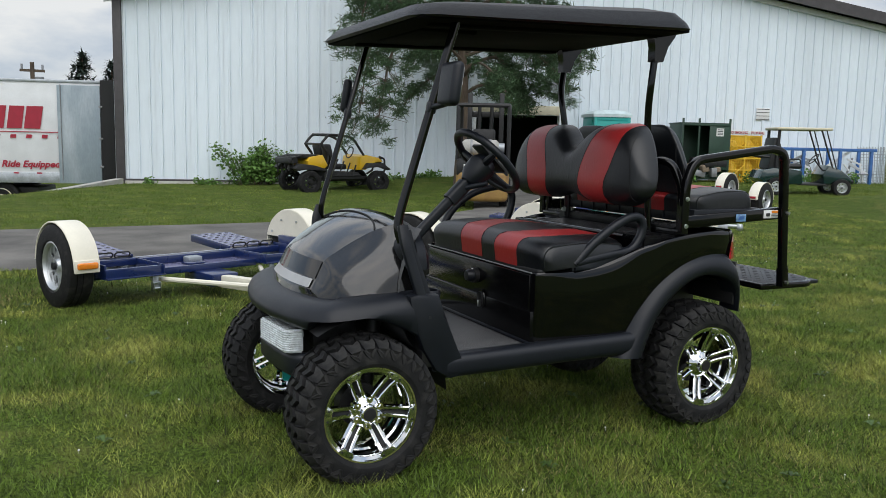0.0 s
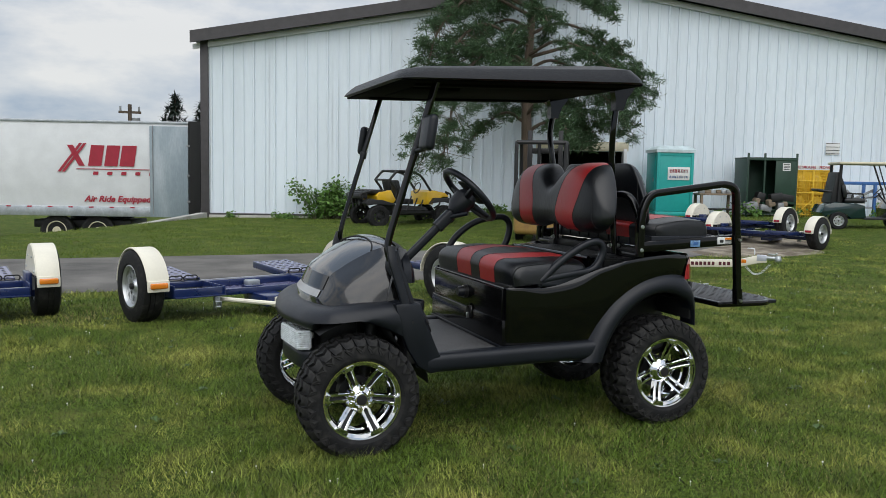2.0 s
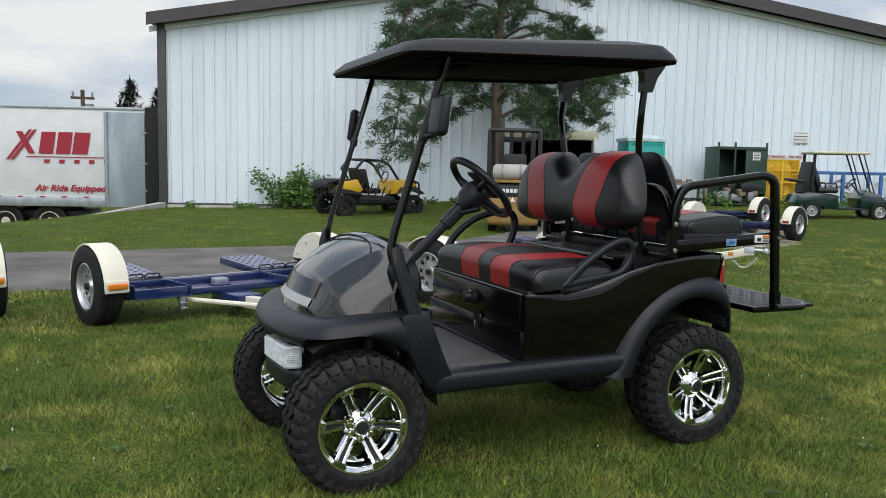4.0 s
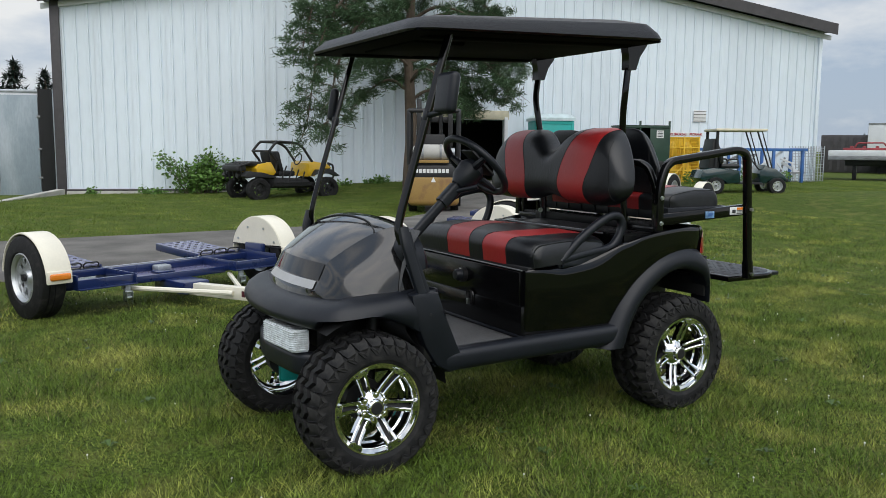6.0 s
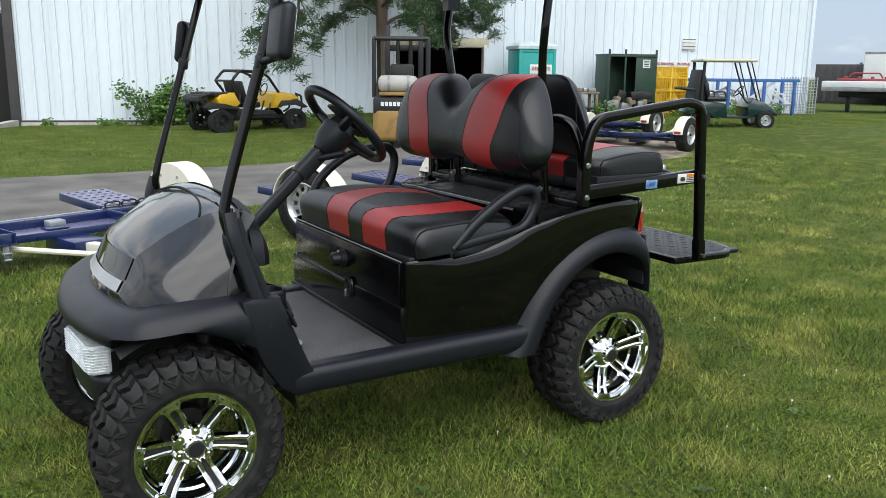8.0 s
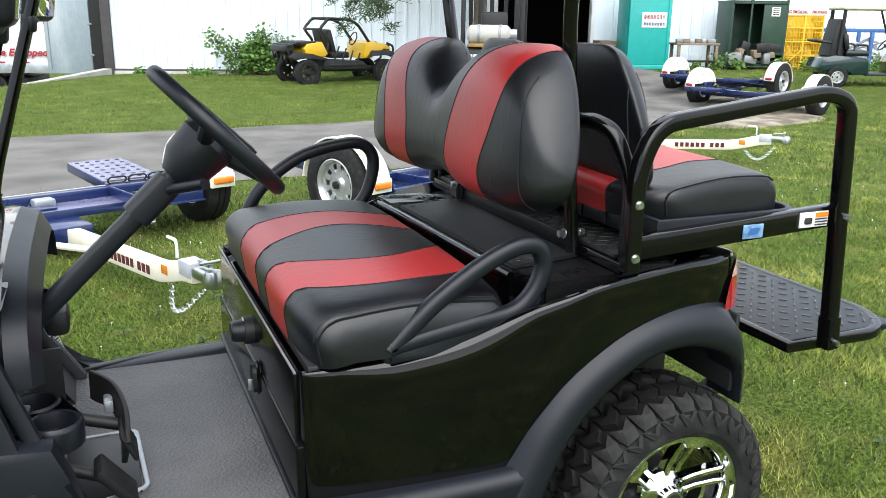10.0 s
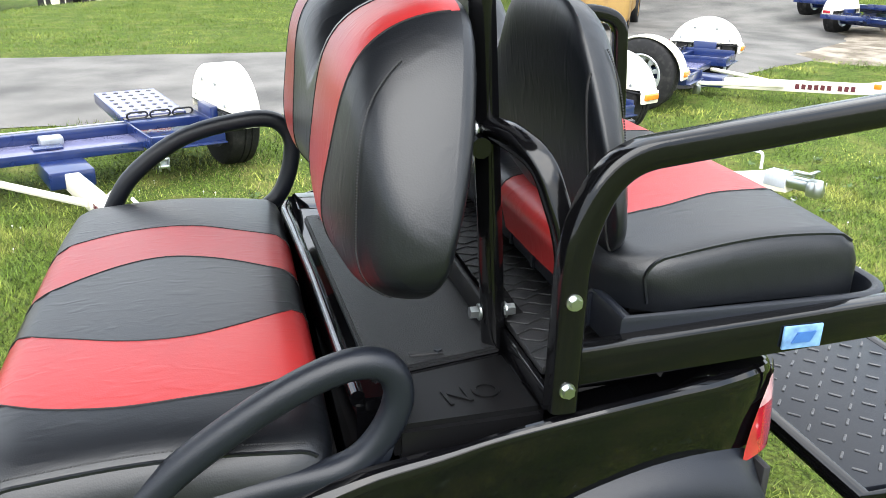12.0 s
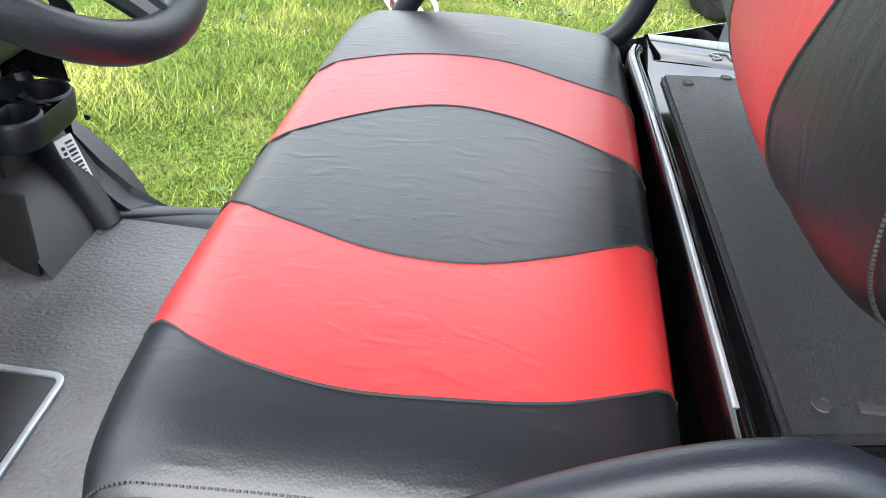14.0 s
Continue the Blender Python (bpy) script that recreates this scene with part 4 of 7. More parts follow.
def wheel_pose(x, y, s, spin=0.0, steer=0.0):
    # local z of the wheel points outwards
    return Matrix.Translation((x, y, 0.266 if x < -1 else 0.289)) @ Matrix.Rotation(radians(steer), 4, "Z") @ Matrix.Rotation(radians(90 if s < 0 else -90), 4, "X") @ Matrix.Rotation(spin, 4, "Z") @ Matrix.Scale(1.02, 4)


tyre_me, tyre_pr = cart_tyre_mesh()
lugs = lug_meshes(tyre_pr)
rim_bm = cart_rim_meshes()
first = None
for x, s, yy, spin, steer in ((-1.650, -1, -0.515, -0.27, 0), (-0.006, -1, -0.515, 0.10, 0), (-1.700, 1, 0.39, 0.4, 0), (-0.006, 1, 0.44, 0.9, 0)):
    m = wheel_pose(x, yy, s, spin, steer)
    if first is None:
        m0 = m
        tyre = part("wheel", tyre_me, RUBBER, CART, "knobbly all-terrain tyre on a chrome six-spoke rim", 25)
        kids = [part(nm, b, mt, tyre, lb) for nm, b, mt, lb in zip(("rim", "spokes", "hub", "centre_cap", "lug_nut", "rivet", "barrel", "slot"), rim_bm, (CHROME, CHROME, CHROME, DARK, CHROME, DARK, CHROME, DARK), ("chrome rim", "polished split spokes", "faceted chrome hub", "black centre cap", "", "", "chrome inner barrel", "black slots in the spokes"))]
        for i in range(1, 6):
            for nm, src in (("lug_nut", kids[4]), ("slot", kids[7])):
                k2 = new(nm, src.data)
                k2.parent = tyre
                k2.matrix_local = Matrix.Rotation(i * math.pi / 3, 4, "Z")
                kids.append(k2)
        for i in range(1, 12):
            k2 = new("rivet", kids[5].data)
            k2.parent = tyre
            k2.matrix_local = Matrix.Rotation((i // 2) * math.pi / 3 + (0.24 if i % 2 else 0.0), 4, "Z")
            kids.append(k2)
        first = (tyre, kids)
        tyre.matrix_local = m
    else:
        t2 = new("wheel", first[0].data)
        t2.parent = CART
        t2.matrix_local = m
        t2["label"] = "knobbly all-terrain tyre on a chrome six-spoke rim"
        for o in first[1]:
            k2 = new(o.name.split(".")[0], o.data)
            k2.parent = t2
            k2.matrix_local = o.matrix_local
    for me in lugs:
        for i in range(LUGS):
            lo = new("tread_lug", me)
            lo.parent = tyre if m is m0 else t2
            lo.matrix_local = Matrix.Rotation(2 * math.pi * i / LUGS, 4, "Z")
for x in (-1.65, 0.004):
    part("axle", cyl(bmesh.new(), (x, -0.45, 0.28), (x, 0.40, 0.28), 0.035), DARK, CART)
for x, y0, y1 in ((-1.65, -0.50, -0.44), (0.004, -0.50, -0.44), (-1.70, 0.30, 0.36), (0.004, 0.38, 0.44)):
    part("brake_drum", cyl(bmesh.new(), (x, y0, 0.272), (x, y1, 0.272), 0.085, seg=24), DARK, CART)
part("inspection_tag", B((-1.69, 0.275, 0.225), (0.11, 0.008, 0.12), 0.01), TEAL, CART, "teal tag behind the front wheel")
part("chassis", B((-0.85, YC, 0.36), (1.9, 0.5, 0.1), 0.02), DARK, CART)
for s in (-1, 1):
    part("spring", sweep(bmesh.new(), spline([(-0.45, sy(s, 0.33), 0.40), (0.0, sy(s, 0.33), 0.33), (0.3, sy(s, 0.33), 0.45)], 6), rrect(0.05, 0.03, 0.005, 2)), DARK, CART)
    part("shock", cyl(bmesh.new(), (-1.58, sy(s, 0.33), 0.30), (-1.52, sy(s, 0.28), 0.62), 0.03), DARK, CART)
part("motor_housing", cyl(bmesh.new(), (0.0, -0.2, 0.34), (0.0, 0.15, 0.34), 0.14), DARK, CART)

# hood: a flat-topped shell with two creases; a front face of three facets, and sides that fall to the cowl
HC = -0.06  # its middle plane
HCREASE = [(-1.786, 0.335, 0.655), (-1.797, 0.282, 0.703), (-1.772, 0.268, 0.739), (-1.738, 0.265, 0.809), (-1.69, 0.277, 0.848), (-1.629, 0.292, 0.888), (-1.55, 0.318, 0.932), (-1.47, 0.345, 0.958), (-1.42, 0.352, 0.950)]
HFOOT = [(-1.786, 0.335, 0.655), (-1.772, 0.358, 0.660), (-1.748, 0.386, 0.668), (-1.715, 0.412, 0.676), (-1.675, 0.436, 0.684), (-1.625, 0.454, 0.690), (-1.56, 0.466, 0.693), (-1.48, 0.470, 0.693), (-1.42, 0.470, 0.690)]
HMID = [(-1.842, 0.0, 0.650), (-1.826, 0.0, 0.702), (-1.801, 0.0, 0.739), (-1.767, 0.0, 0.812), (-1.712, 0.0, 0.864), (-1.642, 0.0, 0.914), (-1.558, 0.0, 0.958), (-1.472, 0.0, 0.985), (-1.42, 0.0, 0.976)]


def along(curve, f):
    """A point of a curve given by its stations; whole numbers fall on the stations."""
    i = min(len(curve) - 2, max(0, int(f)))
    p = [Vector(curve[max(0, min(len(curve) - 1, i + k))]) for k in (-1, 0, 1, 2)]
    t = f - i
    if i < 3:
        return p[1].lerp(p[2], t)
    return 0.5 * (2 * p[1] + (p[2] - p[0]) * t + (2 * p[0] - 5 * p[1] + 4 * p[2] - p[3]) * t * t + (3 * p[1] - p[0] - 3 * p[2] + p[3]) * t ** 3)


def hood_top(f, q, lift=0.0):
    """The front and top face at station f, q from -1 (driver's side) to 1; lift moves it out."""
    m, c = along(HMID, f), along(HCREASE, f)
    k = q * q
    p = m.lerp(Vector((c.x, 0, c.z)), k)
    tang = along(HMID, min(8, f + 0.1)) - along(HMID, max(0, f - 0.1))
    out = Vector((-tang.z, 0, tang.x)).normalized()
    return Vector((p.x, HC + q * c.y, p.z)) + out * lift


def hood_side(f, t, s):
    """The side from the crease (t = 0) down to the foot (t = 1); s is the side."""
    c, b = along(HCREASE, f), along(HFOOT, f)
    p = c.lerp(b, t)
    span = (c - b).length
    swell = math.sin(math.pi * t ** 1.15) * span * 0.12
    return Vector((p.x - 0.25 * swell, HC + s * (p.y + 0.72 * swell), p.z + 0.62 * swell))


def hood_grid(fn, fs, ts):
    bm = bmesh.new()
    R = [[bm.verts.new(fn(f, t)) for t in ts] for f in fs]
    for r0, r1 in zip(R[:-1], R[1:]):
        for j in range(len(ts) - 1):
            bm.faces.new((r0[j], r0[j + 1], r1[j + 1], r1[j]))
    return bm


FS_ = [i / 4 for i in range(33)]
QS = [i / 10 - 1 for i in range(21)]
part("hood", hood_grid(hood_top, FS_, QS), HOODK, CART, "glossy charcoal front cowl", 22)
for s in (-1, 1):
    part("hood_side", hood_grid(lambda f, t, s=s: hood_side(f, t, s), FS_, [i / 14 for i in range(15)]), HOODK, CART, "", 40)
part("badge_panel", hood_grid(lambda f, q: hood_top(f, q, 0.004), [1.08, 1.3, 1.6, 1.94], [q * 0.93 for q in QS]), SILVER, CART, "silver name panel on the nose")
part("nose_panel", hood_grid(lambda f, q: hood_top(f, q, 0.003), [2.04, 2.3, 2.6, 2.96], [q * 0.97 for q in QS]), GLOSS, CART, "black gloss facet on the nose")
bm = bmesh.new()
sweep(bm, [hood_top(6.55 - 0.55 * abs(q) ** 3, q, 0.002) for q in QS] , circle(0.0035, 6))
part("hood_seam", bm, THREAD, CART)
for s in (-1, 1):
    part("hood_foot_seam", sweep(bmesh.new(), [hood_side(f, 1.0, s) + Vector((0, s * 0.002, 0)) for f in FS_], circle(0.003, 6)), THREAD, CART)


def hood_ring(x, w, t, n=28):
    out = []
    for i in range(n + 1):
        a = math.pi * i / n
        c, q = math.cos(a), math.sin(a)
        out.append(Vector((x, HC - w * math.copysign(abs(c) ** 0.62, c), 0.79 + (t - 0.79) * abs(q) ** 0.72)))
    return out


part("cowl_cap", loft(bmesh.new(), [hood_ring(x, w, t) for x, w, t in ((-1.43, 0.472, 0.982), (-1.39, 0.468, 0.966), (-1.37, 0.45, 0.91))], False, False), MATTE, CART)

# front cowl: one moulded shell round the nose, cut by the wheel arches
PLAN = [(-1.43, 0.558), (-1.49, 0.561), (-1.56, 0.562), (-1.66, 0.56), (-1.745, 0.548), (-1.805, 0.52), (-1.852, 0.46), (-1.89, 0.37), (-1.914, 0.26), (-1.934, 0.13), (-1.940, 0.0)]
half = spline([Vector((x, -w, 0)) for x, w in PLAN], 4)
plan = half + [Vector((q.x, -q.y * (1 - 0.20 * min(1.0, max(0.0, (q.x + 1.70) / 0.20))), 0)) for q in reversed(half[:-1])]


def cowl_section(i):
    q = plan[i]
    t = (plan[min(i + 1, len(plan) - 1)] - plan[max(i - 1, 0)]).normalized()
    out = Vector((-t.y, t.x, 0))
    if out.dot(q - Vector((-1.55, 0, 0))) < 0:
        out = -out
    f = min(1.0, max(0.0, (-1.45 - q.x) / 0.5))
    zt = 0.715 - 0.045 * f
    zl = 0.572
    dx = q.x + 1.65
    if abs(q.y) > 0.40 and abs(dx) < 0.35:
        zl = float(np.interp(q.x, (-1.95, -1.89, -1.83, -1.74, -1.66, -1.585, -1.512, -1.43), (0.574, 0.586, 0.612, 0.629, 0.625, 0.608, 0.579, 0.529)))
    if abs(q.y) <= 0.46 and q.x < -1.85:
        zl = 0.574
    zl = min(zl, zt - 0.07)
    sec = ((0.15, zt), (0.09, zt + 0.004), (0.045, zt - 0.010), (0.016, zt - 0.032), (0.002, zt - 0.060), (0.0, (zt - 0.06) * 0.5 + zl * 0.5), (0.006, zl + 0.008), (0.018, zl), (0.05, zl + 0.004))
    return [Vector((q.x, q.y + YC, 0)) - out * o + Vector((0, 0, z)) for o, z in sec]


bm = bmesh.new()
loft(bm, [cowl_section(i) for i in range(len(plan))], closed=False, caps=False)
part("front_cowl", bm, MATTE, CART, "satin black moulded front cowl and fenders", 50)
for s in (-1, 1):
    bm = bmesh.new()
    loft(bm, [[(-1.65 + 0.34 * math.cos(radians(a)), yy, 0.285 + 0.34 * math.sin(radians(a))) for a in range(4, 126, 8)] for yy in (sy(s, 0.525), sy(s, 0.18))], False, False)
    part("inner_arch", bm, DARK, CART)
    part("arch_wall", B((-1.585, sy(s, 0.185), 0.48), (0.42, 0.012, 0.26), 0.003), DARK, CART)
    # headlight: a box with a long front face and a short outer one
    def lamp(k, zt, zb):
        b = 0.10 if s > 0 else 0.0
        pts = [(-1.935 + b, 0.05), (-1.910 + b, 0.312), (-1.893 + b, 0.332), (-1.838 + b * 0.3, 0.338), (-1.80, 0.06)]
        c = Vector((-1.84, 0.23, 0))
        return [[Vector((x + (c.x - x) * k, sy(s, w + (c.y - w) * k), z)) for x, w in pts] for z in (zb, zt)]
    bm = bmesh.new()
    loft(bm, lamp(0.0, 0.556, 0.464))
    bmesh.ops.bevel(bm, geom=list(bm.edges), offset=0.006, segments=2, affect="EDGES")
    hl = part("headlight", bm, LENSW, CART, "clear ribbed rectangular headlight lens")
    part("reflector", loft(bmesh.new(), lamp(0.30, 0.545, 0.478)), CHROME, hl)
    part("bulb", cyl(bmesh.new(), (-1.885 + (0.10 if s > 0 else 0), sy(s, 0.20), 0.508), (-1.80, sy(s, 0.20), 0.508), 0.016, seg=12), STICKW, hl)
    for i in range(9):
        z = 0.475 + 0.009 * i
        part("lens_rib", sweep(bmesh.new(), [(-1.9355 + (0.10 if s > 0 else 0), sy(s, 0.055), z), (-1.9105 + (0.10 if s > 0 else 0), sy(s, 0.312), z), (-1.893 + (0.10 if s > 0 else 0), sy(s, 0.333), z), (-1.845 + (0.04 if s > 0 else 0), sy(s, 0.3385), z)], circle(0.0022, 5)), LENSW, hl)
bm = sweep(bmesh.new(), spline([(-1.74, sy(-1, 0.355), 0.415), (-1.845, sy(-1, 0.325), 0.415), (-1.875, sy(-1, 0.22), 0.415), (-1.885, YC, 0.415), (-1.845, sy(1, 0.18), 0.415), (-1.80, sy(1, 0.30), 0.415), (-1.72, sy(1, 0.34), 0.415)], 5), rrect(0.06, 0.095, 0.022, 4))
part("lower_bumper", bm, MATTE, CART, "black lower bumper")
part("nose_fill", B((-1.69, YC, 0.53), (0.20, 0.56, 0.16), 0.04), DARK, CART)

# pillars, rocker, floor
for s in (-1, 1):
    yf = sy(s, 0.53) if s < 0 else 0.390
    fo = 0.0 if s < 0 else 0.105
    poly = [(-1.492, 0.700), (-1.455, 0.708), (-1.365, 0.700), (-1.338, 0.63), (-1.322, 0.53), (-1.295, 0.468), (-1.245, 0.440), (-1.235, 0.372), (-1.31, 0.362), (-1.375, 0.40), (-1.428, 0.485), (-1.468, 0.585)]
    if s > 0:
        poly = [(-1.60, 0.70), (-1.52, 0.70), (-1.457, 0.60), (-1.405, 0.515), (-1.345, 0.462), (-1.245, 0.44), (-1.235, 0.372), (-1.31, 0.362), (-1.40, 0.40), (-1.47, 0.485), (-1.53, 0.585)]
    bm = bmesh.new()
    side_prism(bm, poly, yf - 0.031, yf + 0.031, 0.016)
    foot = part("pillar_foot", bm, MATTE, CART, "moulded black pillar foot sweeping into the rocker")
    for x, z in ((-1.405, 0.615), (-1.285, 0.425)):
        part("plug", cyl(bmesh.new(), (x, yf + s * 0.030, z), (x, yf + s * 0.0335, z), 0.006, seg=10), DARK, foot)
    # added dark block that stops light showing between cowl and pillar
    part("light_gap_filler", B((-1.392 if s < 0 else -1.50, sy(s, 0.46) if s < 0 else 0.32, 0.54), (0.07, 0.16, 0.26), 0.01), DARK, CART)
    strut = [(-1.50, sy(s, 0.500), 0.965), (-1.497, sy(s, 0.520), 0.90), (-1.425, sy(s, 0.545), 0.655), (-1.41, sy(s, 0.545), 0.62)]
    if s > 0:
        strut = [(-1.51, 0.455, 0.965), (-1.535, 0.445, 0.90), (-1.53, 0.42, 0.70), (-1.50, 0.41, 0.62)]
    bm = sweep(bmesh.new(), fillet(strut, 0.03, 4), rrect(0.030, 0.040, 0.008, 2), up=(1, 0, 0))
    part("door_pillar", bm, MATTE, CART, "moulded black strut below the windscreen post")
    if s < 0:
        part("inner_pillar", sweep(bmesh.new(), fillet([(-1.475, sy(s, 0.485), 0.945), (-1.455, sy(s, 0.495), 0.86), (-1.385, sy(s, 0.515), 0.66)], 0.03, 4), rrect(0.024, 0.03, 0.008, 2), up=(1, 0, 0)), MATTE, CART)
    bm = sweep(bmesh.new(), spline([(-1.325, sy(s, 0.516 - fo), 0.408), (-1.2, sy(s, 0.524 - fo), 0.413), (-0.8, sy(s, 0.540 - fo), 0.425), (-0.50, sy(s, 0.558 - fo * 0.6), 0.435), (-0.42, sy(s, 0.562 - fo * 0.5), 0.445)], 6), rrect(0.09, 0.092, 0.03, 4))
    part("rocker", bm, MATTE, CART, "satin black rocker panel")
    # rear fender flare
    outl = [(-0.52, 0.375), (-0.47, 0.47), (-0.41, 0.585), (-0.32, 0.69), (-0.19, 0.772), (-0.05, 0.806), (0.06, 0.795), (0.125, 0.745), (0.158, 0.66), (0.172, 0.535)]
    inl = [(0.152, 0.535), (0.132, 0.62), (0.08, 0.682), (-0.03, 0.715), (-0.14, 0.70), (-0.24, 0.64), (-0.32, 0.56), (-0.37, 0.47), (-0.405, 0.375)]
    A = [Vector((x, 0, z)) for x, z in outl]
    Bp = [Vector((x, 0, z)) for x, z in reversed(inl)]
    a_s, b_s = spline(A, 4), spline(Bp, 4)
    n_ = 36
    pick = lambda P, f: P[min(len(P) - 1, int(round(f * (len(P) - 1))))]
    rings = []
    for i in range(n_ + 1):
        f = i / n_
        o, q = pick(a_s, f), pick(b_s, f)
        d = q - o
        ring = []
        for k, yy in ((-0.25, 0.545), (0.0, 0.575), (0.12, 0.598), (0.4, 0.612), (0.75, 0.615), (0.95, 0.605), (1.0, 0.59), (1.0, 0.50)):
            pt = o + d * k
            ring.append(Vector((pt.x, sy(s, yy - (0.03 * max(0, f - 0.75) / 0.25)), pt.z)))
        rings.append(ring)
    part("rear_flare", loft(bmesh.new(), rings, False, False), MATTE, CART, "satin black rear wheel flare", 50)
    bm = bmesh.new()
    loft(bm, [[(0.36 * math.cos(radians(a)) - 0.02, yy, 0.275 + 0.42 * math.sin(radians(a))) for a in range(62, 151, 8)] for yy in (sy(s, 0.55), sy(s, 0.2))], False, False)
    part("inner_arch", bm, DARK, CART)
    part("wheelhouse_wall", B((-0.10, sy(s, 0.27), 0.62), (0.54, 0.012, 0.36), 0.003), DARK, CART)
    part("wheelhouse_rear", B((0.138, sy(s, 0.42), 0.665), (0.012, 0.30, 0.20), 0.003), DARK, CART)


def floor_sheet(x0, x1, z0, z1, near, grow):
    bm = bmesh.new()
    loft(bm, [[(x0, near, z), (x1, near, z), (x1, 0.420 + grow, z), (x0, 0.355 + grow, z)] for z in (z0, z1)])
    bmesh.ops.bevel(bm, geom=list(bm.edges), offset=0.006, segments=2, affect="EDGES")
    return bm


part("floor_mat", floor_sheet(-1.36, -0.87, 0.428, 0.452, -0.545, 0.0), MAT, CART, "pebbled dark rubber floor mat")
part("floor_pan", floor_sheet(-1.38, -0.86, 0.39, 0.43, -0.58, 0.035), MATTE, CART)
part("floor_sill", sweep(bmesh.new(), [(-1.345, 0.352, 0.456), (-1.2, 0.392, 0.456), (-0.89, 0.430, 0.456)], rrect(0.026, 0.012, 0.005, 2)), MATTE, CART)
bm = bmesh.new()
prof = spline([(-1.33, 0, 0.446), (-1.42, 0, 0.47), (-1.49, 0, 0.56), (-1.51, 0, 0.72), (-1.47, 0, 0.86), (-1.42, 0, 0.95)], 5)
loft(bm, [[(p.x, yy, p.z) for p in prof] for yy in (sy(-1, 0.50), 0.355)], False, False)
part("footwell", bm, MAT, CART, "black moulded footwell")
part("dash", B((-1.455, -0.09, 0.845), (0.10, 0.84, 0.13), 0.04, seg=4), MATTE, CART, "black moulded dash")
for s, c1, c2 in ((-1, (-1.365, -0.485), (-1.405, -0.385)), (1, (-1.43, 0.338), (-1.43, 0.238))):
    bm = bmesh.new()
    d = (Vector((*c2, 0)) - Vector((*c1, 0))).normalized()
    nrm = Vector((-d.y, d.x, 0))
    out = []
    for c, a0 in ((c1, 90), (c2, -90)):
        for i in range(11):
            a = radians(a0 + 18 * i)
            out.append(Vector((*c, 0)) + (d * math.cos(a) + nrm * math.sin(a)) * 0.052)
    rings = [[q + Vector((0, 0, z)) + (((Vector((*c1, 0)) + Vector((*c2, 0))) / 2 - q) * k) for q in out] for z, k in ((0.648, 0.10), (0.655, 0.02), (0.695, 0.0), (0.700, 0.03))]
    loft(bm, rings, True, False)
    c = part("cup_holder", bm, MATTE, CART, "moulded twin cup holder")
    bm = bmesh.new()
    vs = [bm.verts.new(q) for q in rings[0]]
    bm.faces.new(vs)
    part("holder_base", bm, DARK, c)
    for q in (c1, c2):
        part("cup_ring", revolve(bmesh.new(), [(0.050, 0.698), (0.046, 0.703), (0.041, 0.701), (0.038, 0.690), (0.034, 0.650), (0.0, 0.650)], Matrix.Translation((*q, 0)), 24), MATTE, c)
    m = (Vector((*c1, 0)) + Vector((*c2, 0))) / 2
    for i in range(3):
        part("vent_slot", B(m + nrm * (0.030 + 0.008 * (i % 2)) + d * (0.012 * (i - 1)) + Vector((0, 0, 0.700)), (0.008, 0.004, 0.003), 0.001), DARK, c)
    part("holder_bracket", B((m.x - 0.06, m.y, 0.68), (0.08, 0.10, 0.05), 0.015), MATTE, c)
part("dash_pocket", B((-1.485, YC, 0.60), (0.05, 0.40, 0.14), 0.02), DARK, CART)
LBM = Matrix.Translation((-1.415, 0.352, 0.555)) @ Matrix.Rotation(radians(-18), 4, "Y") @ Matrix.Rotation(radians(-28), 4, "Z")
part("inner_post", sweep(bmesh.new(), [(-1.51, 0.375, 0.70), (-1.44, 0.35, 0.57), (-1.350, 0.325, 0.44)], rrect(0.055, 0.06, 0.012, 2), up=(1, 0, 0)), MATTE, CART, "black moulded inner post")
lb = part("barcode_label", box(bmesh.new(), LBM @ Vector((0.02, 0, 0)), (0.004, 0.036, 0.105), 0.0, LBM.to_3x3().to_4x4()), STICKW, CART, "white serial sticker")
for i in range(11):
    part("black_bar", box(bmesh.new(), LBM @ Vector((0.0228, 0.006, -0.042 + 0.0083 * i)), (0.003, 0.014, 0.002 + 0.0015 * (i % 3)), 0.0, LBM.to_3x3().to_4x4()), DECALK, lb)
for i in range(8):
    part("black_bar", box(bmesh.new(), LBM @ Vector((0.0228, -0.009, -0.036 + 0.010 * i)), (0.003, 0.006, 0.006), 0.0, LBM.to_3x3().to_4x4()), DECALK, lb)
# pedals
pd = part("brake_pedal", sweep(bmesh.new(), spline([(-1.305, -0.10, 0.60), (-1.262, -0.17, 0.595), (-1.243, -0.25, 0.57), (-1.245, -0.33, 0.53)], 5), rrect(0.012, 0.075, 0.005, 2)), DARK, CART, "black curved brake pedal")
part("pedal_pad", B((-1.238, -0.295, 0.545), (0.012, 0.10, 0.07), 0.006, Matrix.Rotation(radians(-25), 4, "Y")), RUBBER, pd)
part("pedal_arm", cyl(bmesh.new(), (-1.25, -0.25, 0.56), (-1.42, -0.25, 0.62), 0.014), DARK, pd)
part("pedal_bracket", B((-1.272, -0.185, 0.585), (0.02, 0.045, 0.03), 0.004), STEEL, pd, "bright parking brake latch")
part("latch_pin", cyl(bmesh.new(), (-1.245, -0.275, 0.52), (-1.228, -0.275, 0.52), 0.009, seg=10), ZINC, pd)
acc = part("accelerator_pedal", B((-1.27, -0.375, 0.495), (0.025, 0.085, 0.11), 0.008, Matrix.Rotation(radians(-38), 4, "Y")), RUBBER, CART, "black rubber accelerator pedal")
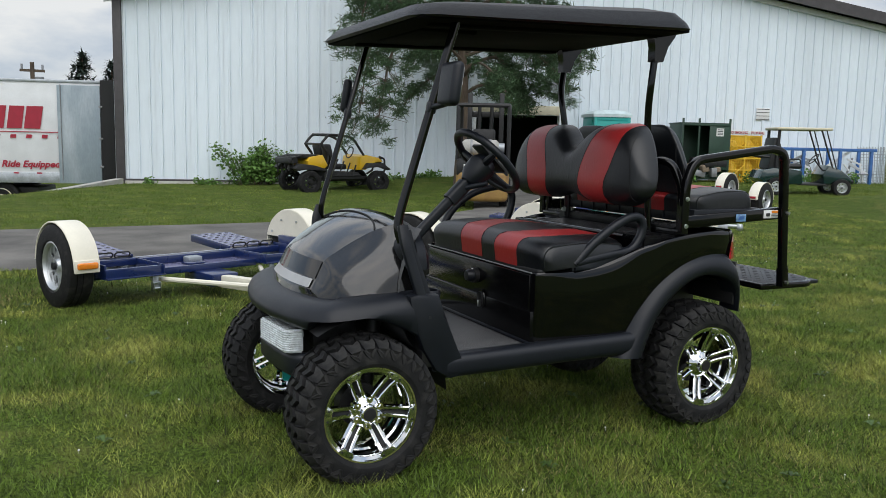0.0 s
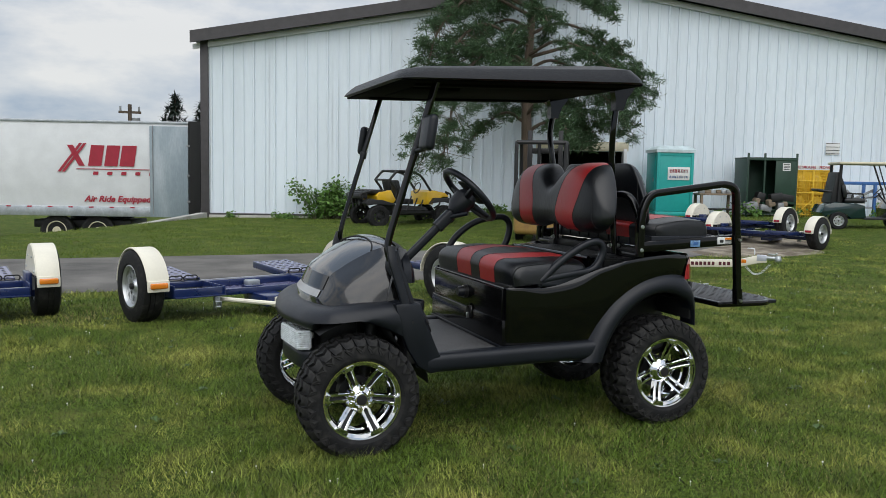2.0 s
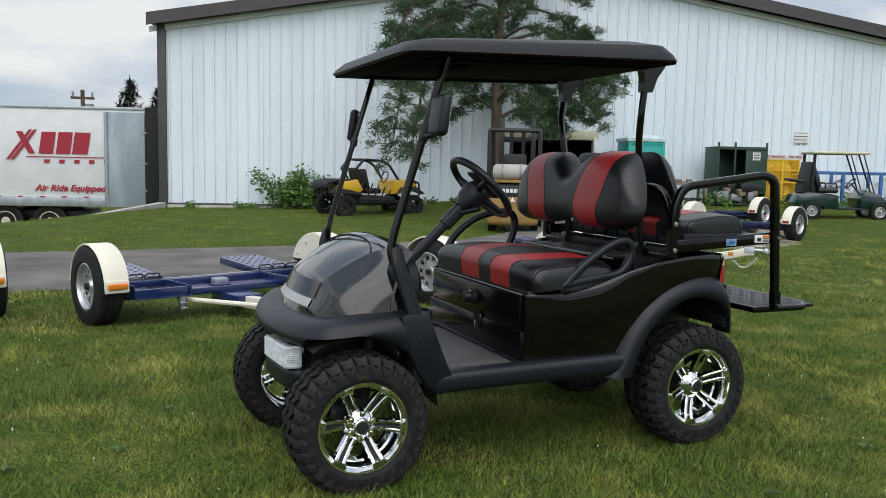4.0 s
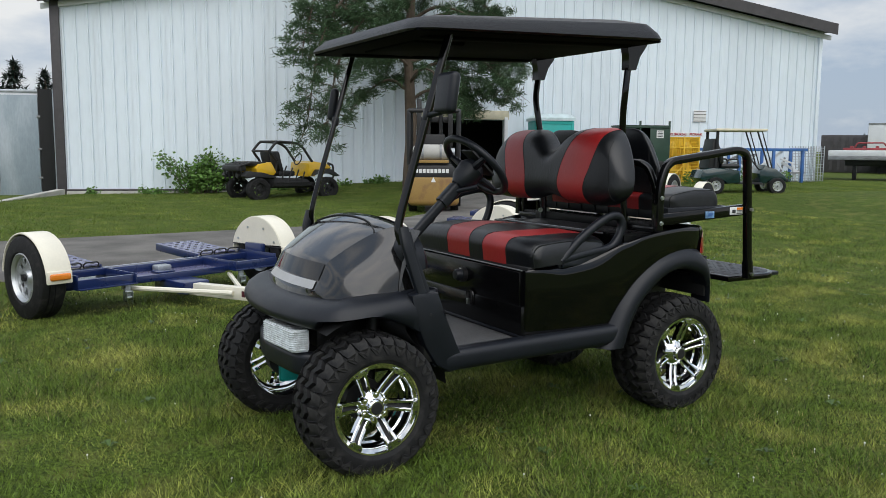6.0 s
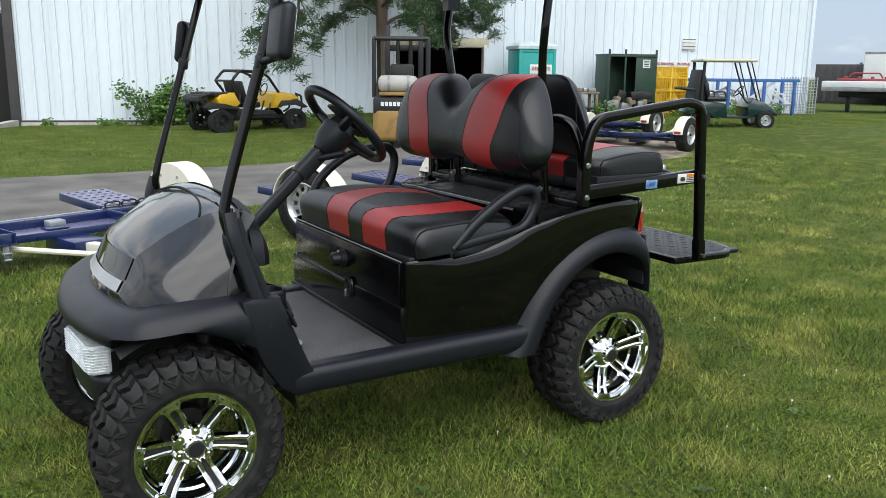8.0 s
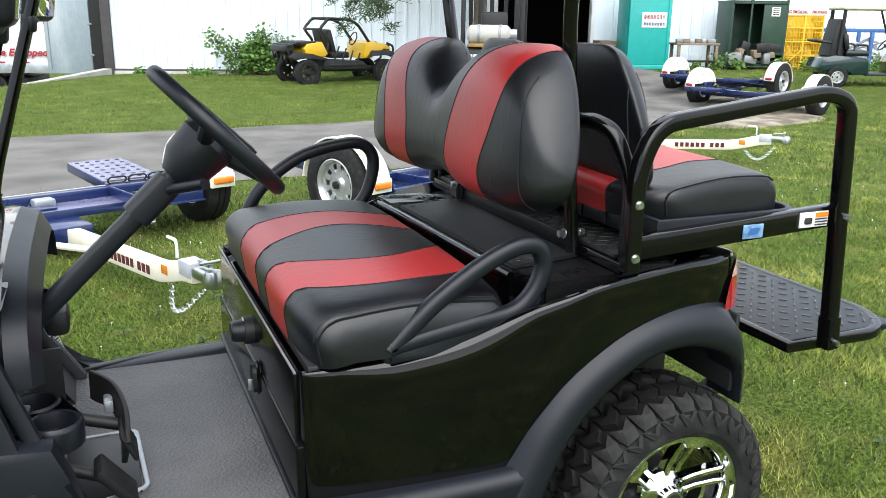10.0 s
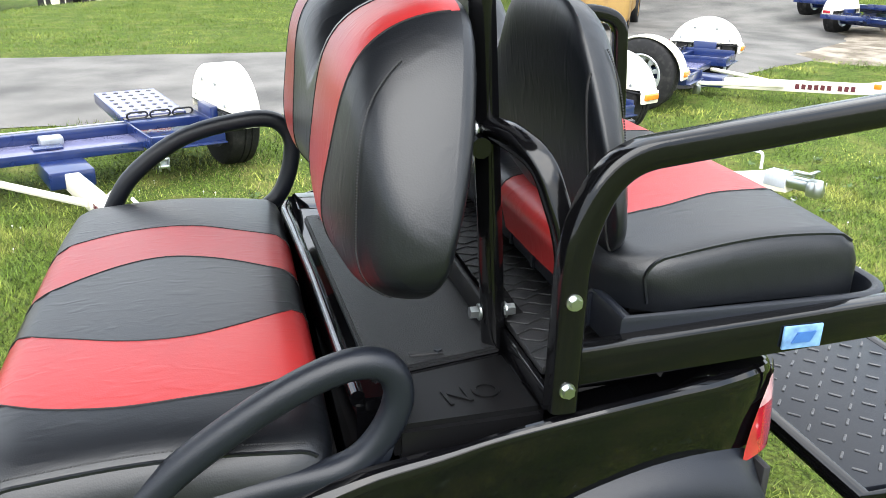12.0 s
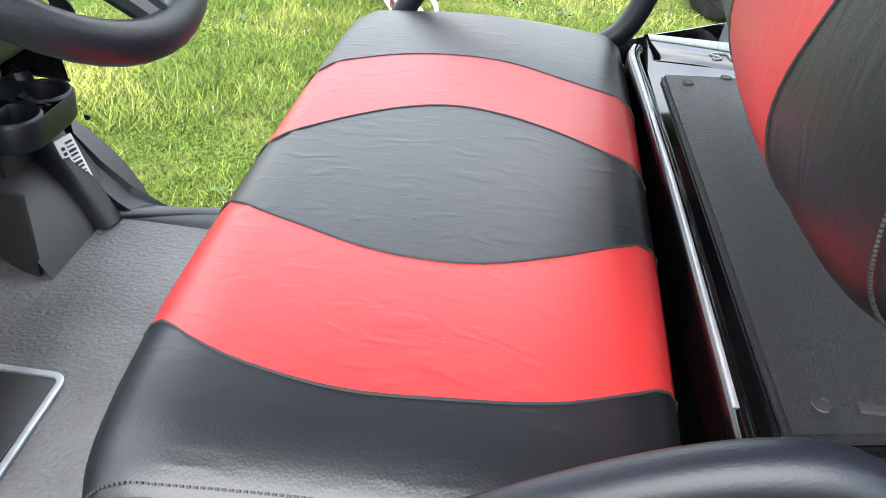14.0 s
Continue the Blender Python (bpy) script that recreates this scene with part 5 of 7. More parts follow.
part("pedal_arm", cyl(bmesh.new(), (-1.28, -0.375, 0.50), (-1.40, -0.375, 0.56), 0.012), DARK, acc)
bm = sweep(bmesh.new(), fillet([(-1.37, -0.08, 0.456), (-1.218, -0.08, 0.456), (-1.208, -0.36, 0.456), (-1.37, -0.40, 0.456)], 0.02), rrect(0.011, 0.007, 0.002, 2), closed=False)
part("mat_trim", bm, STEEL, CART, "bright metal pedal plate edge")
part("pedal_plate", B((-1.295, -0.23, 0.455), (0.15, 0.28, 0.006), 0.002), DARK, CART)

# body shell


def smooth_poly(knots, v):
    """Piecewise cosine interpolation through (v, value) knots."""
    for (a, p), (b, q) in zip(knots[:-1], knots[1:]):
        if v <= b:
            t = max(0.0, (v - a) / (b - a))
            return p + (q - p) * (3 * t * t - 2 * t ** 3)
    return knots[-1][1]


BST = [(-0.914, 0.50, 0.750), (-0.905, 0.522, 0.757), (-0.86, 0.536, 0.762), (-0.73, 0.552, 0.768), (-0.60, 0.565, 0.789), (-0.51, 0.573, 0.818), (-0.42, 0.579, 0.849), (-0.34, 0.585, 0.868), (-0.26, 0.588, 0.887), (-0.12, 0.585, 0.905), (0.03, 0.572, 0.914), (0.10, 0.556, 0.916), (0.145, 0.532, 0.910), (0.168, 0.503, 0.896), (0.178, 0.480, 0.855)]
bm = bmesh.new()
rings = []
for p in spline([Vector(b) for b in BST], 4):
    x, w, zt = p
    zb = 0.47
    if abs(x) < 0.43:
        zb = max(zb, 0.285 + math.sqrt(0.43 ** 2 - x * x))
    if x > 0.1:
        zb = max(0.58, zb)
    zb = min(zb, zt - 0.08)
    # a rounded shoulder, widest below the arm rest
    ch = smooth_poly([(-0.914, 0.012), (-0.86, 0.020), (-0.70, 0.046), (-0.54, 0.050), (-0.40, 0.026), (-0.28, 0.015), (-0.05, 0.016), (0.12, 0.030), (0.178, 0.036)], x)
    # the top falls inwards, and a trough runs behind the cushion
    fall = 0.030 * max(0.0, min(1.0, (0.06 - x) / 0.05))
    zd = zt - (0.13 if -0.512 < x < -0.435 else fall)
    flank = [(w - 0.012, zb), (w, zb + (zt - zb) * 0.5), (w, zt - ch), (w - 0.04 * ch, zt - 0.62 * ch), (w - 0.14 * ch, zt - 0.34 * ch), (w - 0.30 * ch, zt - 0.14 * ch),
             (w - 0.50 * ch, zt - 0.04 * ch), (w - 0.75 * ch, zt), (w - 0.050, zt - 0.95 * fall), (w - 0.054, zd)]
    ring = [Vector((x, YC - y, z)) for y, z in flank] + [Vector((x, YC + y, z)) for y, z in reversed(flank)]
    rings.append(ring)
loft(bm, rings)
part("body_shell", bm, GLOSS, CART, "gloss black rear body", 16)
part("seat_skirt", B((-0.917, YC, 0.66), (0.012, 0.98, 0.17), 0.004), KICKM, CART)
part("kick_panel", B((-0.918, YC, 0.52), (0.02, 1.03, 0.15), 0.006), KICKM, CART, "gloss black kick panel")
bm = sweep(bmesh.new(), [(-0.924, sy(-1, 0.51), 0.755), (-0.924, sy(1, 0.50), 0.755)], rrect(0.005, 0.006, 0.002, 2))
part("seat_trim", bm, GREY, CART, "thin bright edge under the seat")
part("kick_edge", B((-0.93, YC, 0.462), (0.012, 1.04, 0.012), 0.003), MATTE, CART)
sw = part("direction_switch", cyl(bmesh.new(), (-0.915, -0.07, 0.676), (-0.945, -0.07, 0.676), 0.036, seg=24), DARK, CART, "black rotary direction switch")
part("switch_lever", revolve(bmesh.new(), [(0.0, 0.034), (0.022, 0.032), (0.027, 0.024), (0.029, 0.0)], Matrix.Translation((-0.945, -0.07, 0.676)) @ Matrix.Rotation(radians(-90), 4, "Y"), 18), MATTE, sw)
part("switch_mark", B((-0.946, -0.07, 0.706), (0.003, 0.014, 0.004)), STICKW, sw)
ky = part("charger_socket", tube([Vector((-0.929, -0.138 + 0.026 * math.cos(a), 0.574 + 0.040 * math.sin(a))) for a in [k * math.pi / 10 for k in range(20)]], 0.0045, 6, True), TUBE, CART, "black oval socket surround with a key")
part("socket_face", B((-0.927, -0.138, 0.574), (0.006, 0.044, 0.070), 0.018, None, 3), DARK, ky)
part("key", B((-0.940, -0.136, 0.556), (0.022, 0.004, 0.030), 0.002), ZINC, ky, "bright key")

# deck behind the seat


def slab(plan, z0, z1, bevel):
    bm = bmesh.new()
    loft(bm, [[(x, y, z) for x, y in plan] for z in (z0, z1)])
    bmesh.ops.bevel(bm, geom=list(bm.edges), offset=bevel, segments=2, affect="EDGES")
    return bm


part("deck_body", slab([(-0.428, -0.52), (0.09, -0.53), (0.09, 0.45), (-0.458, 0.40)], 0.79, 0.890, 0.012), GLOSS, CART)
part("deck_plate", slab([(-0.399, -0.464), (-0.203, -0.424), (-0.203, 0.262), (-0.425, 0.222)], 0.887, 0.899, 0.004), DECKM, CART, "grained black access panel")
LIP = [(-0.430, -0.505), (-0.432, -0.44), (-0.436, -0.29), (-0.443, -0.08), (-0.455, 0.16), (-0.462, 0.285), (-0.455, 0.33)]
part("seat_channel", sweep(bmesh.new(), spline([(x + 0.004, y, 0.888) for x, y in LIP], 4), rrect(0.020, 0.024, 0.009, 3)), GLOSS, CART, "gloss black lip behind the cushion")
# added pale strip that draws the gloss lip's bright reflection
part("lip_glint", sweep(bmesh.new(), spline([(x, y, 0.899) for x, y in LIP[1:-1]], 4), rrect(0.0055, 0.004, 0.0018, 2)), STEEL, CART, "pale strip standing in for the reflection along the lip")
# dark matt sheet added in the trough to paint its deep shade
part("seat_gap_shade", B((-0.468, YC, 0.735), (0.05, 0.94, 0.012), 0.003), DARK, CART)
part("step_pad", slab([(-0.397, -0.470), (-0.200, -0.430), (-0.195, -0.588), (-0.393, -0.594)], 0.842, 0.894, 0.008), SATINK, CART, "textured no-step pad")
part("step_pad", B((-0.315, 0.352, 0.866), (0.24, 0.13, 0.05), 0.008, None, 3), GLOSS, CART)
text_part("embossed_word", "NO", 0.052, Matrix.Translation((-0.279, -0.536, 0.8945)) @ Matrix.Rotation(radians(9), 4, "Z"), SATINK, CART, "embossed word", 0.002)
text_part("embossed_word", "STEP", 0.040, Matrix.Translation((-0.300, 0.340, 0.892)) @ Matrix.Rotation(radians(9), 4, "Z"), GREY, CART, "embossed word", 0.0015)
part("latch_slot", B((-0.315, -0.422, 0.8995), (0.05, 0.012, 0.006), 0.0025), DARK, CART)
part("slot_pin", cyl(bmesh.new(), (-0.298, -0.422, 0.897), (-0.298, -0.422, 0.905), 0.006, seg=10), MATTE, CART)
for x, y in ((-0.366, -0.425), (-0.392, 0.197), (-0.335, 0.232)):
    part("deck_hole", cyl(bmesh.new(), (x, y, 0.895), (x, y, 0.9005), 0.0065, seg=12), DARK, CART)
    part("hole_rim", revolve(bmesh.new(), [(0.0065, 0.8995), (0.0072, 0.9008), (0.0080, 0.8995)], Matrix.Translation((x, y, 0)), 14), DECKM, CART)

# seats


def grid_panel(fn, u0, u1, nu, nv, v0=0.0, v1=1.0):
    bm = bmesh.new()
    R = [[bm.verts.new(fn(u0 + (u1 - u0) * i / nu, v0 + (v1 - v0) * j / nv)) for j in range(nv + 1)] for i in range(nu + 1)]
    for i in range(nu):
        for j in range(nv):
            bm.faces.new((R[i][j], R[i + 1][j], R[i + 1][j + 1], R[i][j + 1]))
    return bm


def striped(parent, surf, bounds, mats, seam_v, nu=12, nv=34, names=("side_panel", "red_panel", "centre_panel", "red_panel", "side_panel")):
    """Upholstery sewn from five panels: bounds give the four seams as functions of v."""
    for k in range(5):
        def fn(f, v, k=k):
            vv = 0.5 - 0.5 * math.cos(math.pi * v)
            a = -1.0 if k == 0 else bounds[k - 1](vv)
            b = 1.0 if k == 4 else bounds[k](vv)
            f = 1 - math.cos(f * math.pi / 2) if k == 0 else math.sin(f * math.pi / 2) if k == 4 else f
            return surf(a + (b - a) * f, vv)
        part(names[k], grid_panel(fn, 0, 1, nu + (6 if k in (0, 4) else 0), nv), mats[k], parent, "", 70)
    for k in range(4):
        pts = [surf(bounds[k](v), v) for v in [seam_v[0] + (seam_v[1] - seam_v[0]) * i / 40 for i in range(41)]]
        part("seam", tube(pts, 0.0014, 5), THREAD, parent)


CY0, CY1 = -0.59, 0.47
FS = part("seat_cushion", B((-0.69, -0.06, 0.758), (0.42, 1.0, 0.02), 0.004), DARK, CART, "black vinyl bench cushion with two red stripes")


def section(x0, x1, zb, top, crown, v, rf=0.06, rb=0.04):
    """A cushion's section in side view: v runs from the front bottom over the top to the back bottom."""
    if v < 0.20:
        t = v / 0.20
        return x0 + 0.010 * (1 - t), zb + (top - rf - zb) * t
    if v < 0.34:
        a = (v - 0.20) / 0.14 * math.pi / 2
        return x0 + rf - rf * math.cos(a), top - rf + rf * math.sin(a)
    if v < 0.78:
        t = (v - 0.34) / 0.44
        return x0 + rf + (x1 - x0 - rf - rb) * t, top + crown * math.sin(math.pi * t)
    if v < 0.88:
        a = (v - 0.78) / 0.10 * math.pi / 2
        return x1 - rb + rb * math.sin(a), top - rb * (1 - math.cos(a))
    return x1, top - rb + (zb - top + rb) * (v - 0.88) / 0.12


def closing(u, k, p):
    return max(0.0, 1 - abs(u) ** k) ** p


def cushion(u, v):
    y = (CY0 + CY1) / 2 + u * (CY1 - CY0) / 2
    x, z = section(-0.912 + 0.022 * max(0.0, -u) ** 5, -0.462, 0.762, 0.897 - 0.02 * abs(u) ** 3, 0.012, v)
    c = closing(u, 22, 0.30)
    return Vector((-0.69 + (x + 0.69) * (0.62 + 0.38 * c), y, 0.775 + (z - 0.775) * c))


def to_u(y):
    return (y - (CY0 + CY1) / 2) / ((CY1 - CY0) / 2)


def sewn(knots, v):
    """A smooth curve through (v, value) knots, with the slopes taken from the neighbours."""
    n = len(knots)
    for i in range(n - 1):
        (a, p), (b, q) = knots[i], knots[i + 1]
        if v <= b or i == n - 2:
            d = b - a
            t = min(1.0, max(0.0, (v - a) / d))
            m0 = (q - knots[max(0, i - 1)][1]) / (b - knots[max(0, i - 1)][0]) * d
            m1 = (knots[min(n - 1, i + 2)][1] - p) / (knots[min(n - 1, i + 2)][0] - a) * d
            return (2 * t ** 3 - 3 * t * t + 1) * p + (t ** 3 - 2 * t * t + t) * m0 + (3 * t * t - 2 * t ** 3) * q + (t ** 3 - t * t) * m1


SEAM_KNOTS = (((0, -0.395), (0.27, -0.405), (0.33, -0.432), (0.40, -0.458), (0.50, -0.477), (0.60, -0.473), (0.70, -0.458), (0.78, -0.43), (0.84, -0.41), (1, -0.40)),
              ((0, -0.205), (0.25, -0.212), (0.32, -0.242), (0.40, -0.274), (0.48, -0.303), (0.55, -0.313), (0.62, -0.306), (0.70, -0.275), (0.78, -0.234), (0.84, -0.215), (1, -0.205)),
              ((0, -0.088), (0.26, -0.088), (0.32, -0.076), (0.38, -0.042), (0.46, -0.006), (0.54, 0.011), (0.62, 0.002), (0.70, -0.02), (0.79, -0.053), (0.88, -0.07), (1, -0.07)),
              ((0, 0.12), (0.26, 0.124), (0.33, 0.147), (0.42, 0.174), (0.52, 0.183), (0.61, 0.178), (0.70, 0.152), (0.78, 0.133), (0.88, 0.12), (1, 0.12)))
SEAT_SEAMS = [lambda v, q=q: to_u(sewn(q, v)) for q in SEAM_KNOTS]
striped(FS, cushion, SEAT_SEAMS, (VINK, VINR, VINK, VINR, VINK), (0.0, 0.95))
for s in (-1, 1):
    part("piping", tube([cushion(s * 0.962, 0.03 + 0.80 * i / 40) for i in range(41)], 0.0028, 5), VINK, FS)
    bm = bmesh.new()
    P = [cushion(s * 0.945, 0.20 + 0.60 * i / 90) for i in range(91)]
    for a, c in zip(P[:-1], P[1:]):
        cyl(bm, a.lerp(c, 0.1), a.lerp(c, 0.75), 0.0012, seg=4)
    part("stitching", bm, THREAD, FS)


def back_outline(u):
    """Top and bottom height of the two-lobed backrest at u in -1..1."""
    a = abs(u)
    top = 1.385 - 0.115 * math.exp(-(u / 0.17) ** 2) - 0.02 * max(0, a - 0.62) ** 2 / 0.02 * (a > 0.62)
    bot = 1.015 + 0.035 * math.exp(-(u / 0.2) ** 2)
    if a > 0.72:
        k = min(1.0, (a - 0.72) / 0.28)
        e = math.sqrt(max(0.0, 1 - k * k))
        top, bot = 1.11 + (top - 1.11) * e, 1.11 + (bot - 1.11) * e
    return top, bot


def make_back(label, bx, tx, half, y0, zoff, thick, face, seams, mats, lift=0.0):
    """A two-lobed pillow of a backrest; face -1 looks forward."""

    def lean(z):
        return bx + (tx - bx) * (z - 1.015) / 0.37

    def swell(u, v):
        return max(0.0, (1 - abs(u) ** (9 if face < 0 else 5)) * (1 - abs(2 * v - 1) ** 4)) ** 0.5

    def swell_at(v):
        # the front back bulges a little more in its upper half
        return 0.86 + 0.20 * v if face < 0 else 1.0

    def surf(u, v):
        u, v = math.sin(u * math.pi / 2), 0.5 - 0.5 * math.cos(math.pi * v)
        top, bot = back_outline(u)
        bot = bot + lift * (1 - abs(u) ** 3)
        z = bot + (top - bot) * v
        k = swell(u, v) * swell_at(v)
        lobes = (0.007 if face < 0 else 0.016) * math.cos(u * math.pi * 2) * k
        return Vector((lean(z) + face * (thick * 0.62 * k - lobes), y0 + u * half, z + zoff))

    def rear(u, v):
        uu, vv = math.sin(u * math.pi / 2), 0.5 - 0.5 * math.cos(math.pi * v)
        top, bot = back_outline(uu)
        bot = bot + lift * (1 - abs(uu) ** 3)
        z = bot + (top - bot) * vv
        return Vector((lean(z) - face * thick * 0.16 * swell(uu, vv), y0 + uu * half, z + zoff))
    th = part("seat_back", grid_panel(rear, -1, 1, 50, 24), VINK, CART, label, 70)
    striped(th, surf, [lambda v, q=q: math.asin(max(-1, min(1, q(0.5 - 0.5 * math.cos(math.pi * v))))) * 2 / math.pi for q in seams], mats, (0.02, 0.98))
    for ss in (-1, 1):
        bm = bmesh.new()
        P = [surf(ss * (0.70 - 0.10 * (i / 95) ** 2), 0.10 + 0.76 * i / 95) + Vector((face * 0.0022, ss * 0.0012, 0)) for i in range(96)]
        for a, c in zip(P[:-1], P[1:]):
            cyl(bm, a.lerp(c, 0.1), a.lerp(c, 0.75), 0.0014, seg=4)
        part("stitching", bm, THREAD, th)
        for e in (0.66, 0.80) if face > 0 else ():
            part("shell_seam", tube([rear(ss * e, 0.06 + 0.88 * i / 40) - Vector((face * 0.001, 0, 0)) for i in range(41)], 0.002, 5), THREAD, th)
    return th


FSEAMS = [lambda v: sewn([(0, -0.60), (0.25, -0.60), (0.5, -0.66), (0.75, -0.71), (1.0, -0.73)], v), lambda v: sewn([(0, -0.26), (0.25, -0.22), (0.5, -0.25), (0.75, -0.33), (1.0, -0.42)], v),
          lambda v: sewn([(0, 0.30), (0.3, 0.27), (0.6, 0.32), (1.0, 0.42)], v), lambda v: sewn([(0, 0.58), (0.3, 0.58), (0.6, 0.64), (1.0, 0.70)], v)]
RBSEAMS = [lambda v: smooth_poly([(0, -0.52), (0.25, -0.62), (0.55, -0.70), (0.8, -0.66), (1.0, -0.58)], v), lambda v: smooth_poly([(0, -0.26), (0.5, -0.26), (1.0, -0.42)], v), lambda v: smooth_poly([(0, 0.34), (0.6, 0.37), (1.0, 0.44)], v), lambda v: smooth_poly([(0, 0.58), (0.6, 0.74), (1.0, 0.70)], v)]
make_back("two-lobed black vinyl backrest with curved red stripes", -0.352, -0.280, 0.550, -0.038, 0.0, 0.205, -1, FSEAMS, (VINK, VINR, VINK, VINR, VINK))
make_back("black vinyl rear-facing backrest with red stripes", -0.070, -0.115, 0.475, YC, 0.0, 0.105, 1, RBSEAMS, (VINK, VINR, VINK, VINR, VINK), 0.05)

RS = part("rear_seat_cushion", B((0.12, YC, 0.975), (0.32, 0.9, 0.02), 0.004), DARK, CART, "black rear-facing vinyl cushion with red stripes")


def rcushion(u, v):
    x, z = section(-0.125 + 0.10 * abs(u) ** 9, 0.288, 0.988, 1.092 - 0.012 * abs(u) ** 3, 0.010, v, 0.035, 0.05)
    z += 0.07 * (x - 0.18) * (z - 0.988) / 0.10
    c = closing(u, 60, 0.22)
    return Vector((0.12 + (x - 0.12) * (0.6 + 0.4 * c), YC + u * 0.505, 0.995 + (z - 0.995) * c))


RSEAMS = [lambda v: smooth_poly([(0, -0.70), (0.2, -0.71), (0.34, -0.72), (0.5, -0.70), (0.7, -0.635), (1, -0.59)], v), lambda v: smooth_poly([(0, -0.25), (0.4, -0.2), (0.7, -0.12), (1, -0.12)], v),
          lambda v: smooth_poly([(0, 0.2), (0.4, 0.22), (0.7, 0.16), (1, 0.16)], v), lambda v: smooth_poly([(0, 0.68), (0.4, 0.66), (0.7, 0.56), (1, 0.55)], v)]
striped(RS, rcushion, RSEAMS, (VINK, VINR, VINK, VINR, VINK), (0.0, 0.95))
for s in (-1, 1):
    part("piping", tube([rcushion(s * 0.972, 0.05 + 0.78 * i / 30) for i in range(31)], 0.0028, 5), VINK, RS)

# rear seat kit
KIT = CART
for s in (-1, 1):
    y = sy(s, 0.565)
    hr = part("hand_rail", sweep(bmesh.new(), fillet([(-0.185, y, 0.905), (-0.183, y, 1.13), (-0.14, y, 1.225), (0.33, y, 1.284), (0.402, y, 1.262), (0.447, y, 0.645)], 0.10, 8), rrect(0.037, 0.037, 0.009, 3), up=(0, 1, 0)), TUBE, KIT, "gloss black tubular grab rail")
    for z in (1.057, 0.938):
        part("rail_bolt", cyl(bmesh.new(), (-0.185, y - s * 0.0 + s * 0.018, z), (-0.185, y + s * 0.027, z), 0.0078, seg=6), ZINC, hr, "zinc hex bolt")
        part("washer", cyl(bmesh.new(), (-0.185, y + s * 0.018, z), (-0.185, y + s * 0.0205, z), 0.0105, seg=16), ZINC, hr)
    part("rail_bolt", cyl(bmesh.new(), (0.424, y + s * 0.012, 0.985), (0.424, y + s * 0.034, 0.985), 0.008, seg=6), ZINC, hr, "zinc hex bolt")
    part("rail_bolt", cyl(bmesh.new(), (0.447, y + s * 0.012, 0.655), (0.447, y + s * 0.034, 0.655), 0.008, seg=6), ZINC, hr, "zinc hex bolt")
    part("rail_sleeve", sweep(bmesh.new(), [(0.443, y, 0.72), (0.449, y, 0.635)], rrect(0.042, 0.042, 0.008, 2)), TUBE, hr)
    part("side_beam", B((0.135, y + s * -0.02, 0.968), (0.65, 0.03, 0.055), 0.006, Matrix.Rotation(radians(-3.2), 4, "Y")), TUBE, KIT, "gloss black flat side beam")
    part("inner_hoop", sweep(bmesh.new(), fillet([(-0.175, y - s * 0.03, 0.90), (-0.17, y - s * 0.035, 1.10), (-0.20, y - s * 0.07, 1.205), (-0.222, y - s * 0.12, 1.225), (-0.226, (-0.389 if s < 0 else 0.24), 1.215)], 0.05, 6), rrect(0.03, 0.03, 0.007, 3), up=(0, 1, 0)), TUBE, KIT, "gloss black seat hoop")
    # roof posts at the rear: upright to the seat top, then bent back and flared under the roof
    yp = -0.432 if s < 0 else 0.285
    rp = part("rear_roof_post", sweep(bmesh.new(), fillet([(-0.208, yp - s * 0.028, 0.89), (-0.226, yp - s * 0.045, 1.21), (-0.252, yp - s * 0.020, 1.45), (-0.260, yp, 1.55), (-0.232, yp - s * 0.004, 1.775)], 0.10, 8), rrect(0.031, 0.031, 0.009, 3)), TUBE, KIT, "gloss black rear roof post")
    part("post_flare", loft(bmesh.new(), [[(-0.242 + 0.012 * q + dx * a, yp + b, z) for a, b in ((-1, -0.024), (1, -0.024), (1, 0.024), (-1, 0.024))] for q, z, dx in ((0, 1.655, 0.024), (1, 1.72, 0.036), (2, 1.765, 0.060), (2, 1.785, 0.068))]), TUBE, rp)
    for z in (0.945, 1.215):
        xb = -0.210 - 0.06 * (z - 0.93)
        for e in (-1, 1):
            part("post_bolt", cyl(bmesh.new(), (xb + e * 0.015, yp - s * 0.034, z), (xb + e * 0.034, yp - s * 0.034, z), 0.0095, seg=6), ZINC, rp, "zinc hex bolt")
            part("washer", cyl(bmesh.new(), (xb + e * 0.018, yp - s * 0.034, z), (xb + e * 0.021, yp - s * 0.034, z), 0.0125, seg=16), ZINC, rp)
    part("post_gusset", side_prism(bmesh.new(), [(-0.200, 0.895), (-0.120, 0.895), (-0.165, 0.94), (-0.200, 0.99)], yp + 0.044, yp + 0.052), TUBE, rp)
    part("floor_angle", B((-0.195, sy(s, 0.46), 0.905), (0.012, 0.18, 0.03), 0.003), TUBE, KIT)
part("cross_angle", B((-0.205, YC, 0.915), (0.012, 0.74, 0.045), 0.003), SATINK, KIT)
part("cross_brace", sweep(bmesh.new(), [(-0.255, sy(-1, 0.42), 1.205), (-0.255, sy(1, 0.42), 1.205)], circle(0.014, 10)), TUBE, KIT)
pl_floor = part("tread_floor", B((-0.11, YC, 0.925), (0.16, 1.02, 0.012), 0.003), DECKM, KIT, "black tread-plate floor strip")
bar_me = finish("tread_bar", B((0, 0, 0), (0.030, 0.0034, 0.0028), 0.001, None, 1), DECKM, pl_floor)
